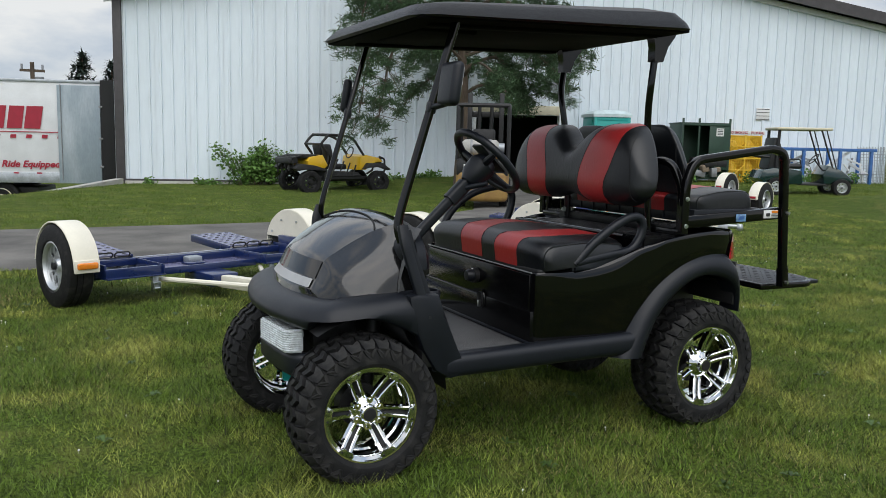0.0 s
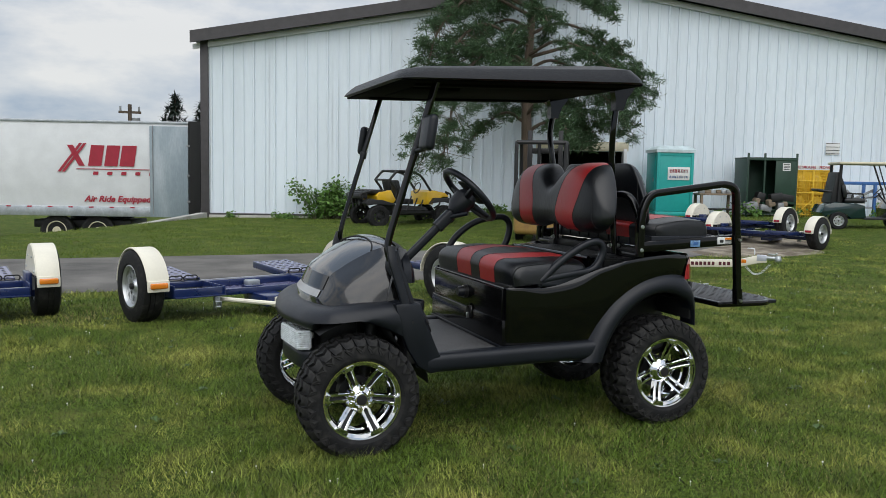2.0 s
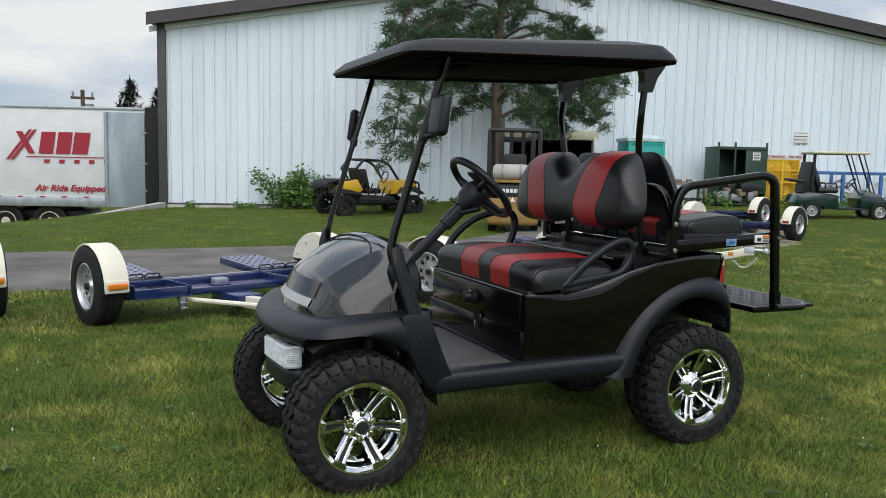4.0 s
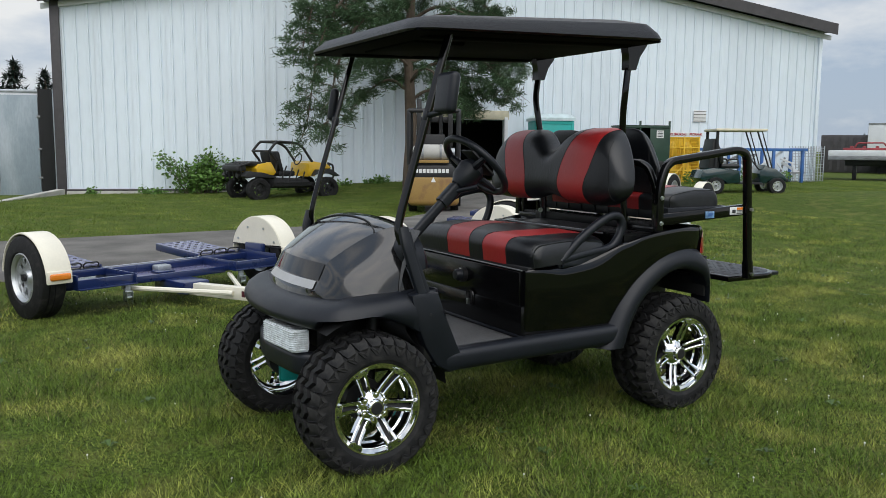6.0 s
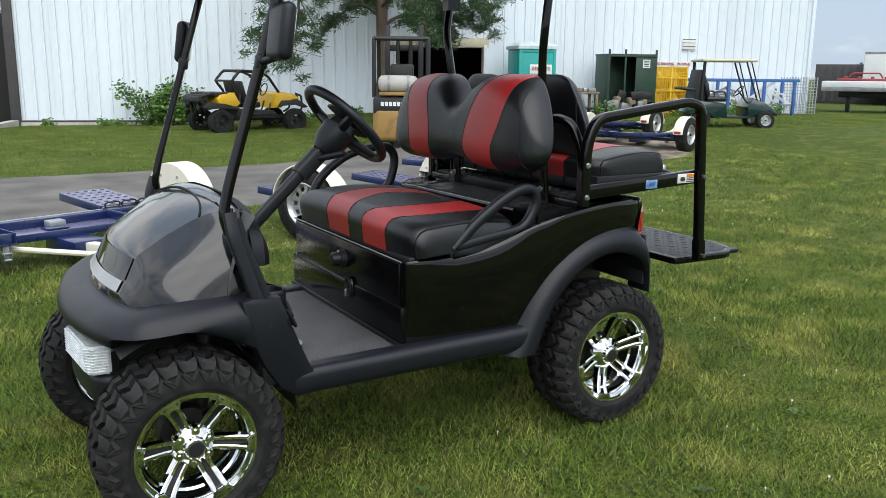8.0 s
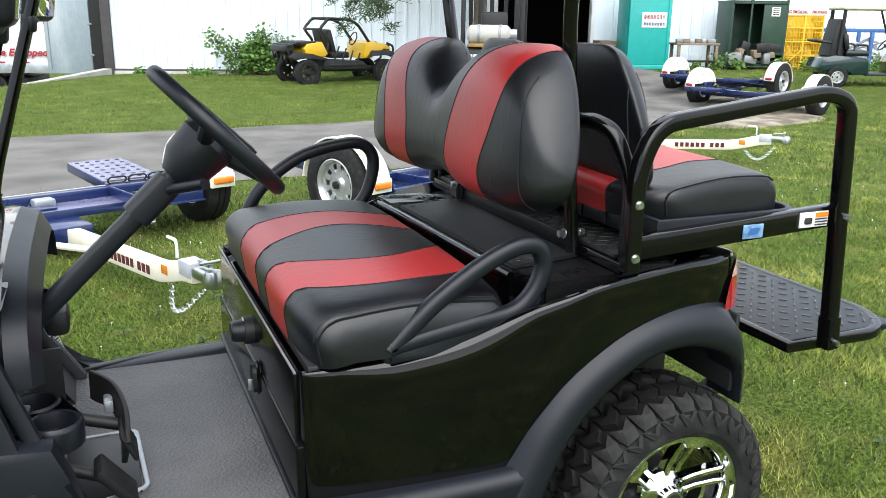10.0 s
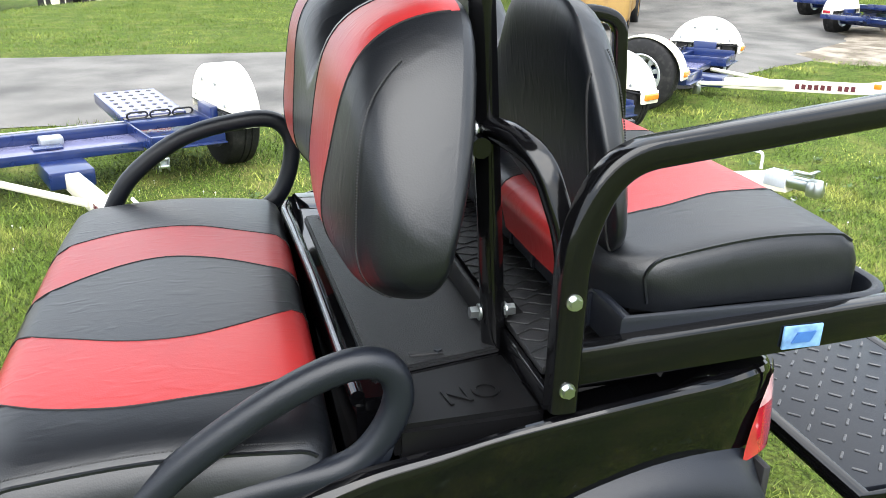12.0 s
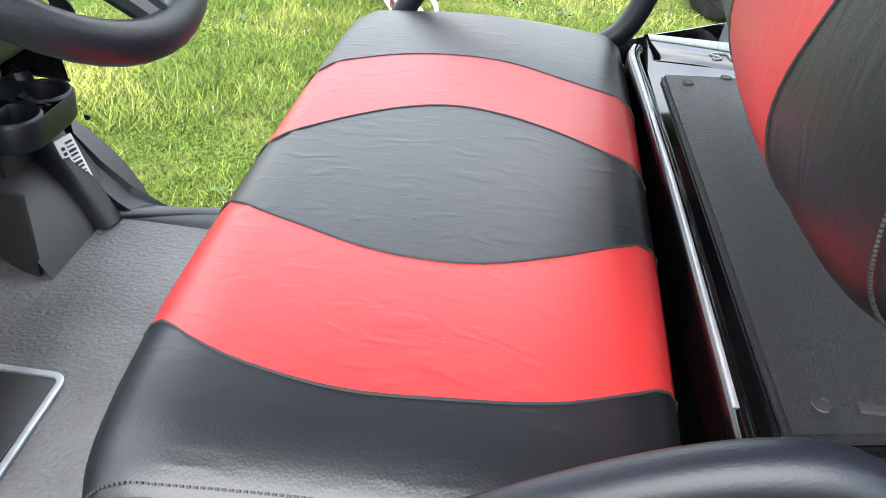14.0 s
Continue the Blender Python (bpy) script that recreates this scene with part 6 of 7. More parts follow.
for i in range(6):
    for j in range(36):
        o = bar_me if i == 0 and j == 0 else new("tread_bar", bar_me.data)
        o.parent = pl_floor
        o.matrix_local = Matrix.Translation((-0.178 + 0.027 * i, YC - 0.49 + 0.028 * j, 0.932)) @ Matrix.Rotation(radians(28 if (i + j) % 2 else -28), 4, "Z")
bm = bmesh.new()
tray = fillet([(-0.085, sy(-1, 0.53), 0.975), (0.33, sy(-1, 0.53), 0.975), (0.33, sy(1, 0.53), 0.975), (-0.085, sy(1, 0.53), 0.975), (-0.085, sy(-1, 0.53), 0.975)], 0.07, 6)
sweep(bm, tray[:-1], rrect(0.02, 0.06, 0.008, 2), closed=True)
part("seat_tray", bm, MATTE, KIT, "black moulded seat tray")
part("tray_floor", B((0.12, YC, 0.955), (0.40, 1.02, 0.012), 0.003), DARK, KIT)
for i in range(9):
    part("tray_rib", B((-0.075, YC - 0.44 + 0.11 * i, 0.975), (0.05, 0.006, 0.05)), MATTE, KIT)
# flip platform
pl = part("foot_platform", B((0.575, YC - 0.0, 0.628), (0.40, 1.0, 0.02), 0.006), MATTE, KIT, "black tread-plate foot platform")
bar_me = finish("tread_bar", B((0, 0, 0), (0.024, 0.0048, 0.0032), 0.0012, None, 1), MAT, pl)
for i in range(9):
    for j in range(22):
        o = bar_me if i == 0 and j == 0 else new("tread_bar", bar_me.data)
        o.parent = pl
        o.matrix_local = Matrix.Translation((0.41 + 0.041 * i, YC - 0.46 + 0.0435 * j, 0.6394)) @ Matrix.Rotation(radians(45 if (i + j) % 2 else -45), 4, "Z")
bm = sweep(bmesh.new(), fillet([(0.375, sy(-1, 0.515), 0.625), (0.70, sy(-1, 0.515), 0.625), (0.785, sy(-1, 0.40), 0.625), (0.785, sy(1, 0.40), 0.625), (0.70, sy(1, 0.515), 0.625), (0.375, sy(1, 0.515), 0.625)], 0.08, 6), rrect(0.03, 0.03, 0.008, 2), closed=True)
part("platform_rim", bm, TUBE, pl)
part("platform_hinge", B((0.36, YC, 0.64), (0.05, 0.5, 0.06), 0.01), DARK, KIT)
# badges
bd = part("badge", B((0.158, sy(-1, 0.563), 0.966), (0.060, 0.004, 0.034), 0.0015), STICKB, KIT, "silver-blue maker's badge")
bm = bmesh.new()
prism(bm, [(0.140, 0.959), (0.168, 0.959), (0.176, 0.974), (0.148, 0.974)], 0.002, Matrix.Translation((0, sy(-1, 0.5655), 0)) @ SIDE)
part("badge_mark", bm, BLUE, bd)
wl_ = part("warning_label", B((0.345, sy(-1, 0.562), 0.98), (0.09, 0.004, 0.038), 0.0015), STICKW, KIT, "white and orange warning label")
part("orange_band", B((0.368, sy(-1, 0.564), 0.991), (0.04, 0.003, 0.012)), ORANGE, wl_)
part("dark_mark", B((0.325, sy(-1, 0.5645), 0.978), (0.022, 0.003, 0.016), 0.004), DECALK, wl_)
for i in range(3):
    part("text_bar", B((0.367, sy(-1, 0.5645), 0.981 - 0.007 * i), (0.038, 0.003, 0.003)), DECALK, wl_)
# tail lights
for s in (-1, 1):
    def lens(z0, z1, mat, nm, par, lb):
        bm = bmesh.new()
        corner = spline([Vector(p) for p in ((0.070, 0.565, 0), (0.105, 0.5555, 0), (0.145, 0.534, 0), (0.168, 0.506, 0), (0.180, 0.480, 0), (0.184, 0.44, 0), (0.185, 0.40, 0))], 4)
        rows = []
        for i in range(11):
            z = z0 + (z1 - z0) * i / 10
            k = (z - 0.778) / 0.115
            a, b = 0.10 + 0.22 * k * k, 0.62 + 0.30 * math.sin(math.pi * min(1, k + 0.15))
            row = []
            for j in range(13):
                f = (a + (b - a) * j / 12) * (len(corner) - 1)
                i0 = min(len(corner) - 2, int(f))
                q = corner[i0].lerp(corner[i0 + 1], f - i0)
                row.append(Vector((q.x + 0.006 - 0.006 * k * k, sy(s, q.y + 0.007 - 0.006 * k * k), z)))
            rows.append(row)
        loft(bm, rows, False, False)
        return part(nm, bm, mat, par, lb, 60)
    tl = lens(0.778, 0.856, REDLENS, "tail_light", CART, "red wraparound tail light")
    lens(0.856, 0.893, LENSC, "clear_band", tl, "clear upper lens")

# arm rests
for s in (-1, 1):
    if s < 0:
        y = -0.576
        loop = [(-0.735, 0.785), (-0.64, 0.872), (-0.53, 0.945), (-0.45, 0.978), (-0.402, 0.972), (-0.386, 0.930), (-0.408, 0.874), (-0.455, 0.835), (-0.55, 0.820), (-0.65, 0.805), (-0.735, 0.790)]
    else:
        y = 0.47
        loop = [(-0.86, 0.80), (-0.79, 0.925), (-0.67, 1.015), (-0.54, 1.050), (-0.46, 1.048), (-0.425, 0.995), (-0.445, 0.90), (-0.49, 0.845), (-0.58, 0.815), (-0.70, 0.80), (-0.86, 0.79)]
    bm = sweep(bmesh.new(), spline([(x, y, z) for x, z in loop], 6), rrect(0.038, 0.038, 0.016, 4), up=(0, 1, 0), caps=True)
    ar = part("arm_rest", bm, MATTE, CART, "black moulded looped arm rest")
    if s < 0:
        web = side_prism(bmesh.new(), [(-0.738, 0.792), (-0.65, 0.806), (-0.55, 0.822), (-0.462, 0.838), (-0.412, 0.872), (-0.392, 0.868), (-0.398, 0.846), (-0.45, 0.806), (-0.53, 0.784), (-0.63, 0.768), (-0.735, 0.758)], y - 0.016, y + 0.016)
        bmesh.ops.bevel(web, geom=web.edges[:], offset=0.006, segments=2, affect="EDGES", profile=0.5)
        part("base_web", web, MATTE, ar)
    part("mount", B((-0.60 if s < 0 else -0.56, y - s * 0.01, 0.785), (0.30, 0.03, 0.03), 0.008, Matrix.Rotation(radians(-8), 4, "Y")), MATTE, ar)
# steering
ax = Vector((-0.72, 0, -0.69)).normalized()
wc = Vector((-1.012, -0.30, 1.205))
tilt = ax.to_track_quat("Z", "Y").to_matrix().to_4x4()
SWM = Matrix.Translation(wc) @ tilt
st = part("steering_wheel", sweep(bmesh.new(), [SWM @ Vector((0.165 * math.cos(a), 0.165 * math.sin(a), 0)) for a in [k * math.pi / 24 for k in range(48)]], circle(0.0165, 12), closed=True), MATTE, CART, "black padded steering wheel")
for a in (0.35, 2.8, 4.71):
    part("spoke", cyl(bmesh.new(), SWM @ Vector((0.155 * math.cos(a), 0.155 * math.sin(a), 0)), SWM @ Vector((0.03 * math.cos(a), 0.03 * math.sin(a), 0.03)), 0.012, 0.02, 10), MATTE, st)
part("hub_cover", revolve(bmesh.new(), [(0, -0.005), (0.045, 0.0), (0.062, 0.03), (0.055, 0.09), (0.03, 0.13)], SWM, 20), MATTE, st)
part("column", sweep(bmesh.new(), [wc + ax * 0.10, wc + ax * 0.48, wc + ax * 0.60], rrect(0.036, 0.042, 0.012, 3)), MATTE, CART, "black steering column cover")
part("column_collar", sweep(bmesh.new(), [wc + ax * 0.14, wc + ax * 0.24], rrect(0.052, 0.060, 0.016, 3)), MATTE, CART)
part("column_lever", cyl(bmesh.new(), wc + ax * 0.17, wc + ax * 0.13 + Vector((0.05, -0.09, 0.0)), 0.011), MATTE, CART)
part("clipboard", B(wc + Vector((0.012, 0, 0.012)), (0.012, 0.10, 0.16), 0.01, Matrix.Rotation(radians(-46), 4, "Y")), DARK, st)
part("switch_block", B((-1.36, -0.12, 0.78), (0.05, 0.10, 0.06), 0.015), DARK, CART)

# roof and windscreen frame
bm = bmesh.new()
rx0, rx1, hy = -1.495, -0.165, 0.568
rings = []
RYC = YC - 0.012
for k, (ins, z) in enumerate(((0.05, 1.738), (0.012, 1.735), (0.0, 1.742), (0.012, 1.768), (0.045, 1.805), (0.13, 1.828), (0.30, 1.842), (0.5, 1.848))):
    out = []
    w, l = hy - ins, (rx1 - rx0) / 2 - ins * 1.05
    if l < 0.03:
        l = 0.03
    w = max(w, 0.03)
    cx = (rx0 + rx1) / 2
    r = min(0.10, w * 0.9, l * 0.9)
    for qx, qy, a0 in ((l - r, w - r, 0), (-l + r, w - r, 90), (-l + r, -w + r, 180), (l - r, -w + r, 270)):
        for i in range(7):
            a = radians(a0 + 15 * i)
            px, py = qx + r * math.cos(a), qy + r * math.sin(a)
            f = (px + (rx1 - rx0) / 2) / (rx1 - rx0)
            # the roof rises and its rim deepens towards the rear
            out.append(Vector((cx + px, RYC + py, 1.735 + 0.042 * f + (z - 1.735) * (0.68 + 0.40 * f) + (0.012 * (1 - (py / hy) ** 2) if k > 3 else 0.0))))
    rings.append(out)
loft(bm, rings)
rf = part("roof", bm, ROOFM, CART, "black moulded roof with rounded edges", 30)
for s in (-1, 1):
    part("roof_channel", B((-0.82, RYC + s * 0.40, 1.752), (1.1, 0.06, 0.03), 0.01, Matrix.Rotation(radians(-1.8), 4, "Y")), ROOFSHADE, rf)
part("roof_console", B((-1.20, RYC, 1.738), (0.26, 0.5, 0.03), 0.012), ROOFSHADE, rf)
# added sheet whose colour darkens the recessed underside as shade would
part("roof_shade", B(((rx0 + rx1) / 2, RYC, 1.755), (rx1 - rx0 - 0.06, 2 * hy - 0.06, 0.012), 0.004, Matrix.Rotation(radians(-1.8), 4, "Y")), ROOFSHADE, rf, "near-black sheet painting the shade under the roof")
for s in (-1, 1):
    y = sy(s, 0.475)
    part("windscreen_post", sweep(bmesh.new(), fillet([(-1.50, sy(s, 0.495), 0.90), (-1.512, y, 0.955), (-1.495, y, 1.03), (-1.275, y, 1.752)], 0.04, 6), rrect(0.024, 0.032, 0.008, 2)), TUBE, CART, "black windscreen post")
    mx, mz = -1.352, 1.495
    MM = Matrix.Translation((mx, sy(s, 0.585 if s < 0 else 0.56), mz)) @ Matrix.Rotation(radians(0 if s < 0 else -24), 4, "Z") @ Matrix.Rotation(radians(8), 4, "Y")
    mr = part("mirror", B((0, 0, 0), (0.045, 0.135, 0.165), 0.022, None, 4), MATTE, CART, "black side mirror housing")
    mr.matrix_local = MM
    part("mirror_glass", B((0.0225, 0, 0), (0.003, 0.100, 0.13), 0.001), CHROME, mr)
    part("mirror_arm", cyl(bmesh.new(), MM.inverted() @ Vector((-1.378, y, 1.41)), (0, 0, -0.07), 0.012), MATTE, mr)
    part("mirror_clamp", box(bmesh.new(), MM.inverted() @ Vector((-1.378, y, 1.41)), (0.036, 0.03, 0.045), 0.008), MATTE, mr)

# ---- yellow utility vehicle ----


def build_utv():
    u = thing("utility_vehicle", Matrix.Translation((3.27, 16.45, -0.04)) @ Matrix.Rotation(math.atan2(0.28, 1.93), 4, "Z"), "yellow and black off-road utility vehicle with an open roll cage", "utility vehicle")
    for x in (0, 1.93):
        for y, s in ((0.0, -1), (1.15, 1)):
            road_wheel(u, x, y, 0.28, 0.29, 0.22, DARK, s, "y", holes=6)
    part("chassis", B((0.95, 0.58, 0.36), (1.5, 0.9, 0.12), 0.03), DARK, u)
    part("floor", B((1.0, 0.58, 0.44), (0.9, 1.1, 0.05), 0.01), DARK, u)
    part("bed", side_prism(bmesh.new(), [(0.02, 0.66), (0.46, 0.62), (0.54, 0.70), (0.40, 0.95), (0.06, 0.90), (-0.02, 0.80)], 0.06, 1.10, 0.03), YELLOW, u, "yellow moulded side panels of the cargo bed")
    part("bed_liner", B((0.06, 0.58, 0.91), (0.50, 0.86, 0.10), 0.03), DARK, u)
    for y in (0.02, 1.14):
        part("rear_mudguard", side_prism(bmesh.new(), [(-0.40, 0.62), (-0.30, 0.74), (0.1, 0.70), (0.45, 0.60), (0.40, 0.54), (0.0, 0.62), (-0.34, 0.56)], y - 0.12, y + 0.12, 0.02), DARK, u)
        part("front_mudguard", side_prism(bmesh.new(), [(1.50, 0.60), (1.62, 0.76), (2.05, 0.76), (2.28, 0.60), (2.2, 0.58), (1.95, 0.68), (1.66, 0.66)], y - 0.10, y + 0.10, 0.02), DARK, u)
    part("sill_panel", side_prism(bmesh.new(), [(0.40, 0.34), (0.44, 0.56), (1.40, 0.52), (1.56, 0.34)], 0.05, 1.10, 0.02), DARK, u)
    part("hood", side_prism(bmesh.new(), [(1.42, 0.58), (1.46, 0.92), (1.60, 0.97), (2.00, 0.90), (2.14, 0.80), (2.0, 0.76), (1.74, 0.78), (1.64, 0.58)], 0.08, 1.08, 0.04), YELLOW, u, "yellow plastic hood and front fenders")
    part("grille", B((2.14, 0.58, 0.78), (0.08, 0.7, 0.22), 0.03), DARK, u)
    for y in (0.25, 0.9):
        part("front_guard", tube(fillet([(2.1, y, 0.45), (2.28, y, 0.55), (2.26, y, 0.86), (2.1, y, 0.92)], 0.05), 0.026), DARK, u)
    for k in range(5):
        part("rear_frame_tube", tube([(-0.30 - 0.03 * k, 0.15 + 0.2 * k, 0.50), (-0.42, 0.12 + 0.22 * k, 0.86), (-0.1, 0.12 + 0.22 * k, 0.95)], 0.022, 6), DARK, u)
    part("tail_rack", B((-0.36, 0.58, 0.80), (0.24, 0.9, 0.14), 0.03), DARK, u)
    for y in (0.12, 1.04):
        part("cage_tube", tube(fillet([(0.52, y, 0.66), (0.58, y, 0.95), (0.36, y, 1.22), (0.58, y, 1.46), (1.10, y, 1.43), (1.30, y, 1.33), (1.58, y, 0.94)], 0.09), 0.032), DARK, u, "black roll-cage tube")
    for x, z in ((0.58, 1.46), (1.10, 1.43), (0.36, 1.22)):
        part("cage_cross", cyl(bmesh.new(), (x, 0.12, z), (x, 1.04, z), 0.026), DARK, u)
    for y in (0.33, 0.83):
        s = part("seat", B((0.86, y, 0.66), (0.45, 0.42, 0.14), 0.04), DARK, u)
        part("seat_back", B((0.66, y, 0.95), (0.12, 0.42, 0.55), 0.05, Matrix.Rotation(radians(-14), 4, "Y")), DARK, s)
    part("steering_wheel", tube([Vector((1.28 + 0.05 * math.cos(a), 0.33 + 0.17 * math.sin(a), 1.02 + 0.14 * math.cos(a))) for a in [k * math.pi / 8 for k in range(16)]], 0.015, 6, True), DARK, u)
    part("rear_rack", B((-0.34, 0.58, 0.86), (0.14, 0.9, 0.10), 0.02), DARK, u)
    part("exhaust", cyl(bmesh.new(), (-0.42, 0.3, 0.62), (-0.05, 0.3, 0.66), 0.07), DARK, u)
    for k in range(4):
        part("side_tube", tube([(0.62 + 0.2 * k, 0.04, 0.42), (0.8 + 0.17 * k, 0.04, 0.86 - 0.05 * k)], 0.018, 6), DARK, u)
    return u


build_utv()

# ---- forklift ----


def build_forklift():
    f = thing("forklift", Matrix.Translation((5.02, 10.82, 0)) @ Matrix.Rotation(math.atan2(-0.50, 0.866), 4, "Z"), "worn yellow counterbalance forklift with a gas bottle on its tail", "forklift")
    # local: forward +y, tail at y = 0
    part("counterweight", B((0, 0.30, 0.46), (1.02, 0.62, 0.62), 0.10, seg=4), CATY, f, "worn yellow counterweight")
    part("tail_panel", B((0, 0.06, 0.80), (1.0, 0.12, 0.28), 0.02), DARK, f, "black tail panel")
    part("engine_cover", B((0, 0.62, 0.86), (1.0, 0.95, 0.24), 0.04), DARK, f)
    part("side_frame", B((0, 1.05, 0.48), (1.05, 1.1, 0.40), 0.04), CATY, f)
    bars(f, "white_bar", -0.36, 0.80, 0.66, 9, 0.075, 0.018, STICKW, -0.002)
    bm = bmesh.new()
    prism(bm, [(-0.05, 0.62), (0.05, 0.62), (0.0, 0.72)], 0.004, Matrix.Translation((0, -0.012, 0)) @ SIDE)
    part("warning_triangle", bm, STICKW, f)
    tank = part("gas_bottle", revolve(bmesh.new(), [(0, -0.36), (0.10, -0.36), (0.15, -0.31), (0.155, -0.2), (0.155, 0.2), (0.15, 0.31), (0.10, 0.36), (0, 0.36)], Matrix.Translation((-0.05, 0.22, 1.20)) @ Matrix.Rotation(radians(90), 4, "Y"), 24), CONCRETE, f, "grey steel gas bottle lying across the tail")
    for x in (-0.22, 0.14):
        part("strap", revolve(bmesh.new(), [(0.15, -0.025), (0.163, -0.02), (0.163, 0.02), (0.15, 0.025)], Matrix.Translation((x, 0.22, 1.20)) @ Matrix.Rotation(radians(90), 4, "Y"), 24), GREY, tank)
    part("bottle_collar", cyl(bmesh.new(), (0.30, 0.22, 1.20), (0.42, 0.22, 1.20), 0.09), STEEL, tank)
    part("bottle_bracket", B((-0.05, 0.22, 1.02), (0.7, 0.3, 0.06), 0.01), CATY, f)
    for x in (-0.5, 0.5):
        part("guard_post", tube(fillet([(x, 0.28, 0.95), (x, 0.30, 2.02), (x, 1.55, 2.06), (x, 1.75, 0.9)], 0.08), 0.04, 8), DARK, f, "black overhead-guard post")
    for k in range(7):
        part("guard_bar", cyl(bmesh.new(), (-0.5, 0.34 + 0.2 * k, 2.05), (0.5, 0.34 + 0.2 * k, 2.05), 0.016, seg=8), DARK, f)
    part("rear_guard_bar", cyl(bmesh.new(), (-0.5, 0.30, 2.02), (0.5, 0.30, 2.02), 0.04, seg=8), DARK, f)
    st = part("seat", B((0, 1.0, 1.05), (0.46, 0.45, 0.14), 0.04), DARK, f)
    part("seat_back", B((0, 0.78, 1.32), (0.46, 0.12, 0.5), 0.05), DARK, st)
    for x in (-0.34, 0.34):
        part("mast_rail", B((x, 1.95, 1.25), (0.10, 0.12, 2.2), 0.01), DARK, f, "black mast rail")
    for x in (-0.13, 0.13):
        part("lift_cylinder", cyl(bmesh.new(), (x, 1.92, 0.3), (x, 1.92, 2.1), 0.04), DARK, f)
    for z in (0.5, 1.2, 1.9):
        part("mast_cross", B((0, 1.98, z), (0.7, 0.06, 0.12), 0.01), DARK, f)
    part("carriage", B((0, 2.06, 0.5), (0.9, 0.05, 0.5), 0.01), DARK, f)
    for x in (-0.42, 0.42):
        road_wheel(f, x, 0.52, 0.21, 0.21, 0.16, CATY, 1 if x > 0 else -1, holes=5)
        road_wheel(f, x * 1.12, 1.72, 0.28, 0.28, 0.2, CATY, 1 if x > 0 else -1, holes=5)
    return f


build_forklift()

# ---- things along the wall ----


def build_toilet():
    t = thing("portable_toilet", wall_at(13.25, 1.15), "turquoise plastic portable toilet with a white roof", "portable toilet")
    part("cabin", B((0, 0, 0.95), (1.02, 1.02, 1.66), 0.03), TEAL, t)
    part("skid", B((0, 0, 0.06), (1.06, 1.06, 0.12), 0.02), TEAL, t)
    bm = loft(bmesh.new(), [[(x * w, y * w, z) for x, y in ((-1, -1), (1, -1), (1, 1), (-1, 1))] for z, w in ((1.76, 0.55), (1.84, 0.55), (1.94, 0.42), (1.96, 0.2))])
    part("roof", bm, ROOFW, t, "translucent white roof")
    for x in (-0.48, 0.48):
        part("corner_post", B((x, -0.51, 0.95), (0.08, 0.04, 1.66), 0.012), TEAL, t)
    part("vent_band", B((0, -0.515, 1.70), (0.9, 0.02, 0.07), 0.006), TEAL, t)
    s = part("sign", B((0.1, -0.52, 1.18), (0.62, 0.012, 0.36), 0.004), STICKW, t, "white notice with red rows of bars")
    bars(s, "red_bar", -0.16, 1.20, 0.52, 7, 0.10, 0.02, RED, -0.522)
    bars(s, "dark_bar", -0.16, 1.05, 0.52, 8, 0.07, 0.02, BLUE, -0.522)
    part("side_door", B((-0.52, 0, 0.95), (0.02, 0.7, 1.5), 0.01), TEAL, t)
    part("door_latch", B((-0.535, -0.25, 1.0), (0.02, 0.06, 0.1), 0.008), GREY, t)
    return t


build_toilet()


def build_bin():
    t = thing("steel_bin", wall_at(16.1, 1.0), "dark green open-fronted steel bin with corner posts and scrap inside", "bin")
    W, H = 1.40, 1.66
    part("panel", B((0, 0.45, 0.92), (W, 0.03, H - 0.2), 0.006), DGREEN, t)
    part("roof_panel", B((0, 0.02, H), (W + 0.04, 0.94, 0.04), 0.006), DGREEN, t)
    for x in (-W / 2, W / 2):
        part("panel", B((x, 0, 0.92), (0.03, 0.9, H - 0.2), 0.006), DGREEN, t)
    for x in (-W / 2, -0.22, W / 2):
        part("post", B((x, -0.45, 0.90), (0.05, 0.05, 1.80), 0.006), DGREEN, t)
    part("door", B((W / 2 - 0.31, -0.46, 0.98), (0.60, 0.02, 1.22), 0.006), DGREEN, t, "dark green half-open front door")
    for z in (0.2, 1.62):
        part("rail", B((0, -0.47, z), (W, 0.03, 0.05), 0.006), DGREEN, t)
    part("base", B((0, 0, 0.12), (W, 0.9, 0.06)), DGREEN, t)
    n = part("notice", B((0.40, -0.475, 1.42), (0.22, 0.01, 0.22)), STICKW, t, "small white notice")
    for i in range(4):
        part("text_bar", B((0.40, -0.482, 1.49 - 0.045 * i), (0.16, 0.004, 0.02)), DECALK, n)
    rnd = random.Random(6)
    for k in range(9):
        sx, sz = rnd.uniform(0.15, 0.4), rnd.uniform(0.1, 0.3)
        q = thing("scrap_metal", wall_at(16.1 - 0.55 + 0.13 * k, 1.30 + 0.25 * rnd.random()), "grey and brown scrap dumped in the bin", "scrap", "scrap in the bin")
        part("sheet", B((0, 0, 0.16 + sz / 2 + 0.14 * (k % 3)), (sx, 0.25, sz), 0.03, Matrix.Rotation(rnd.uniform(-0.5, 0.5), 4, "Y")), (GREY, WOOD, DARK)[k % 3], q)
    return t


build_bin()


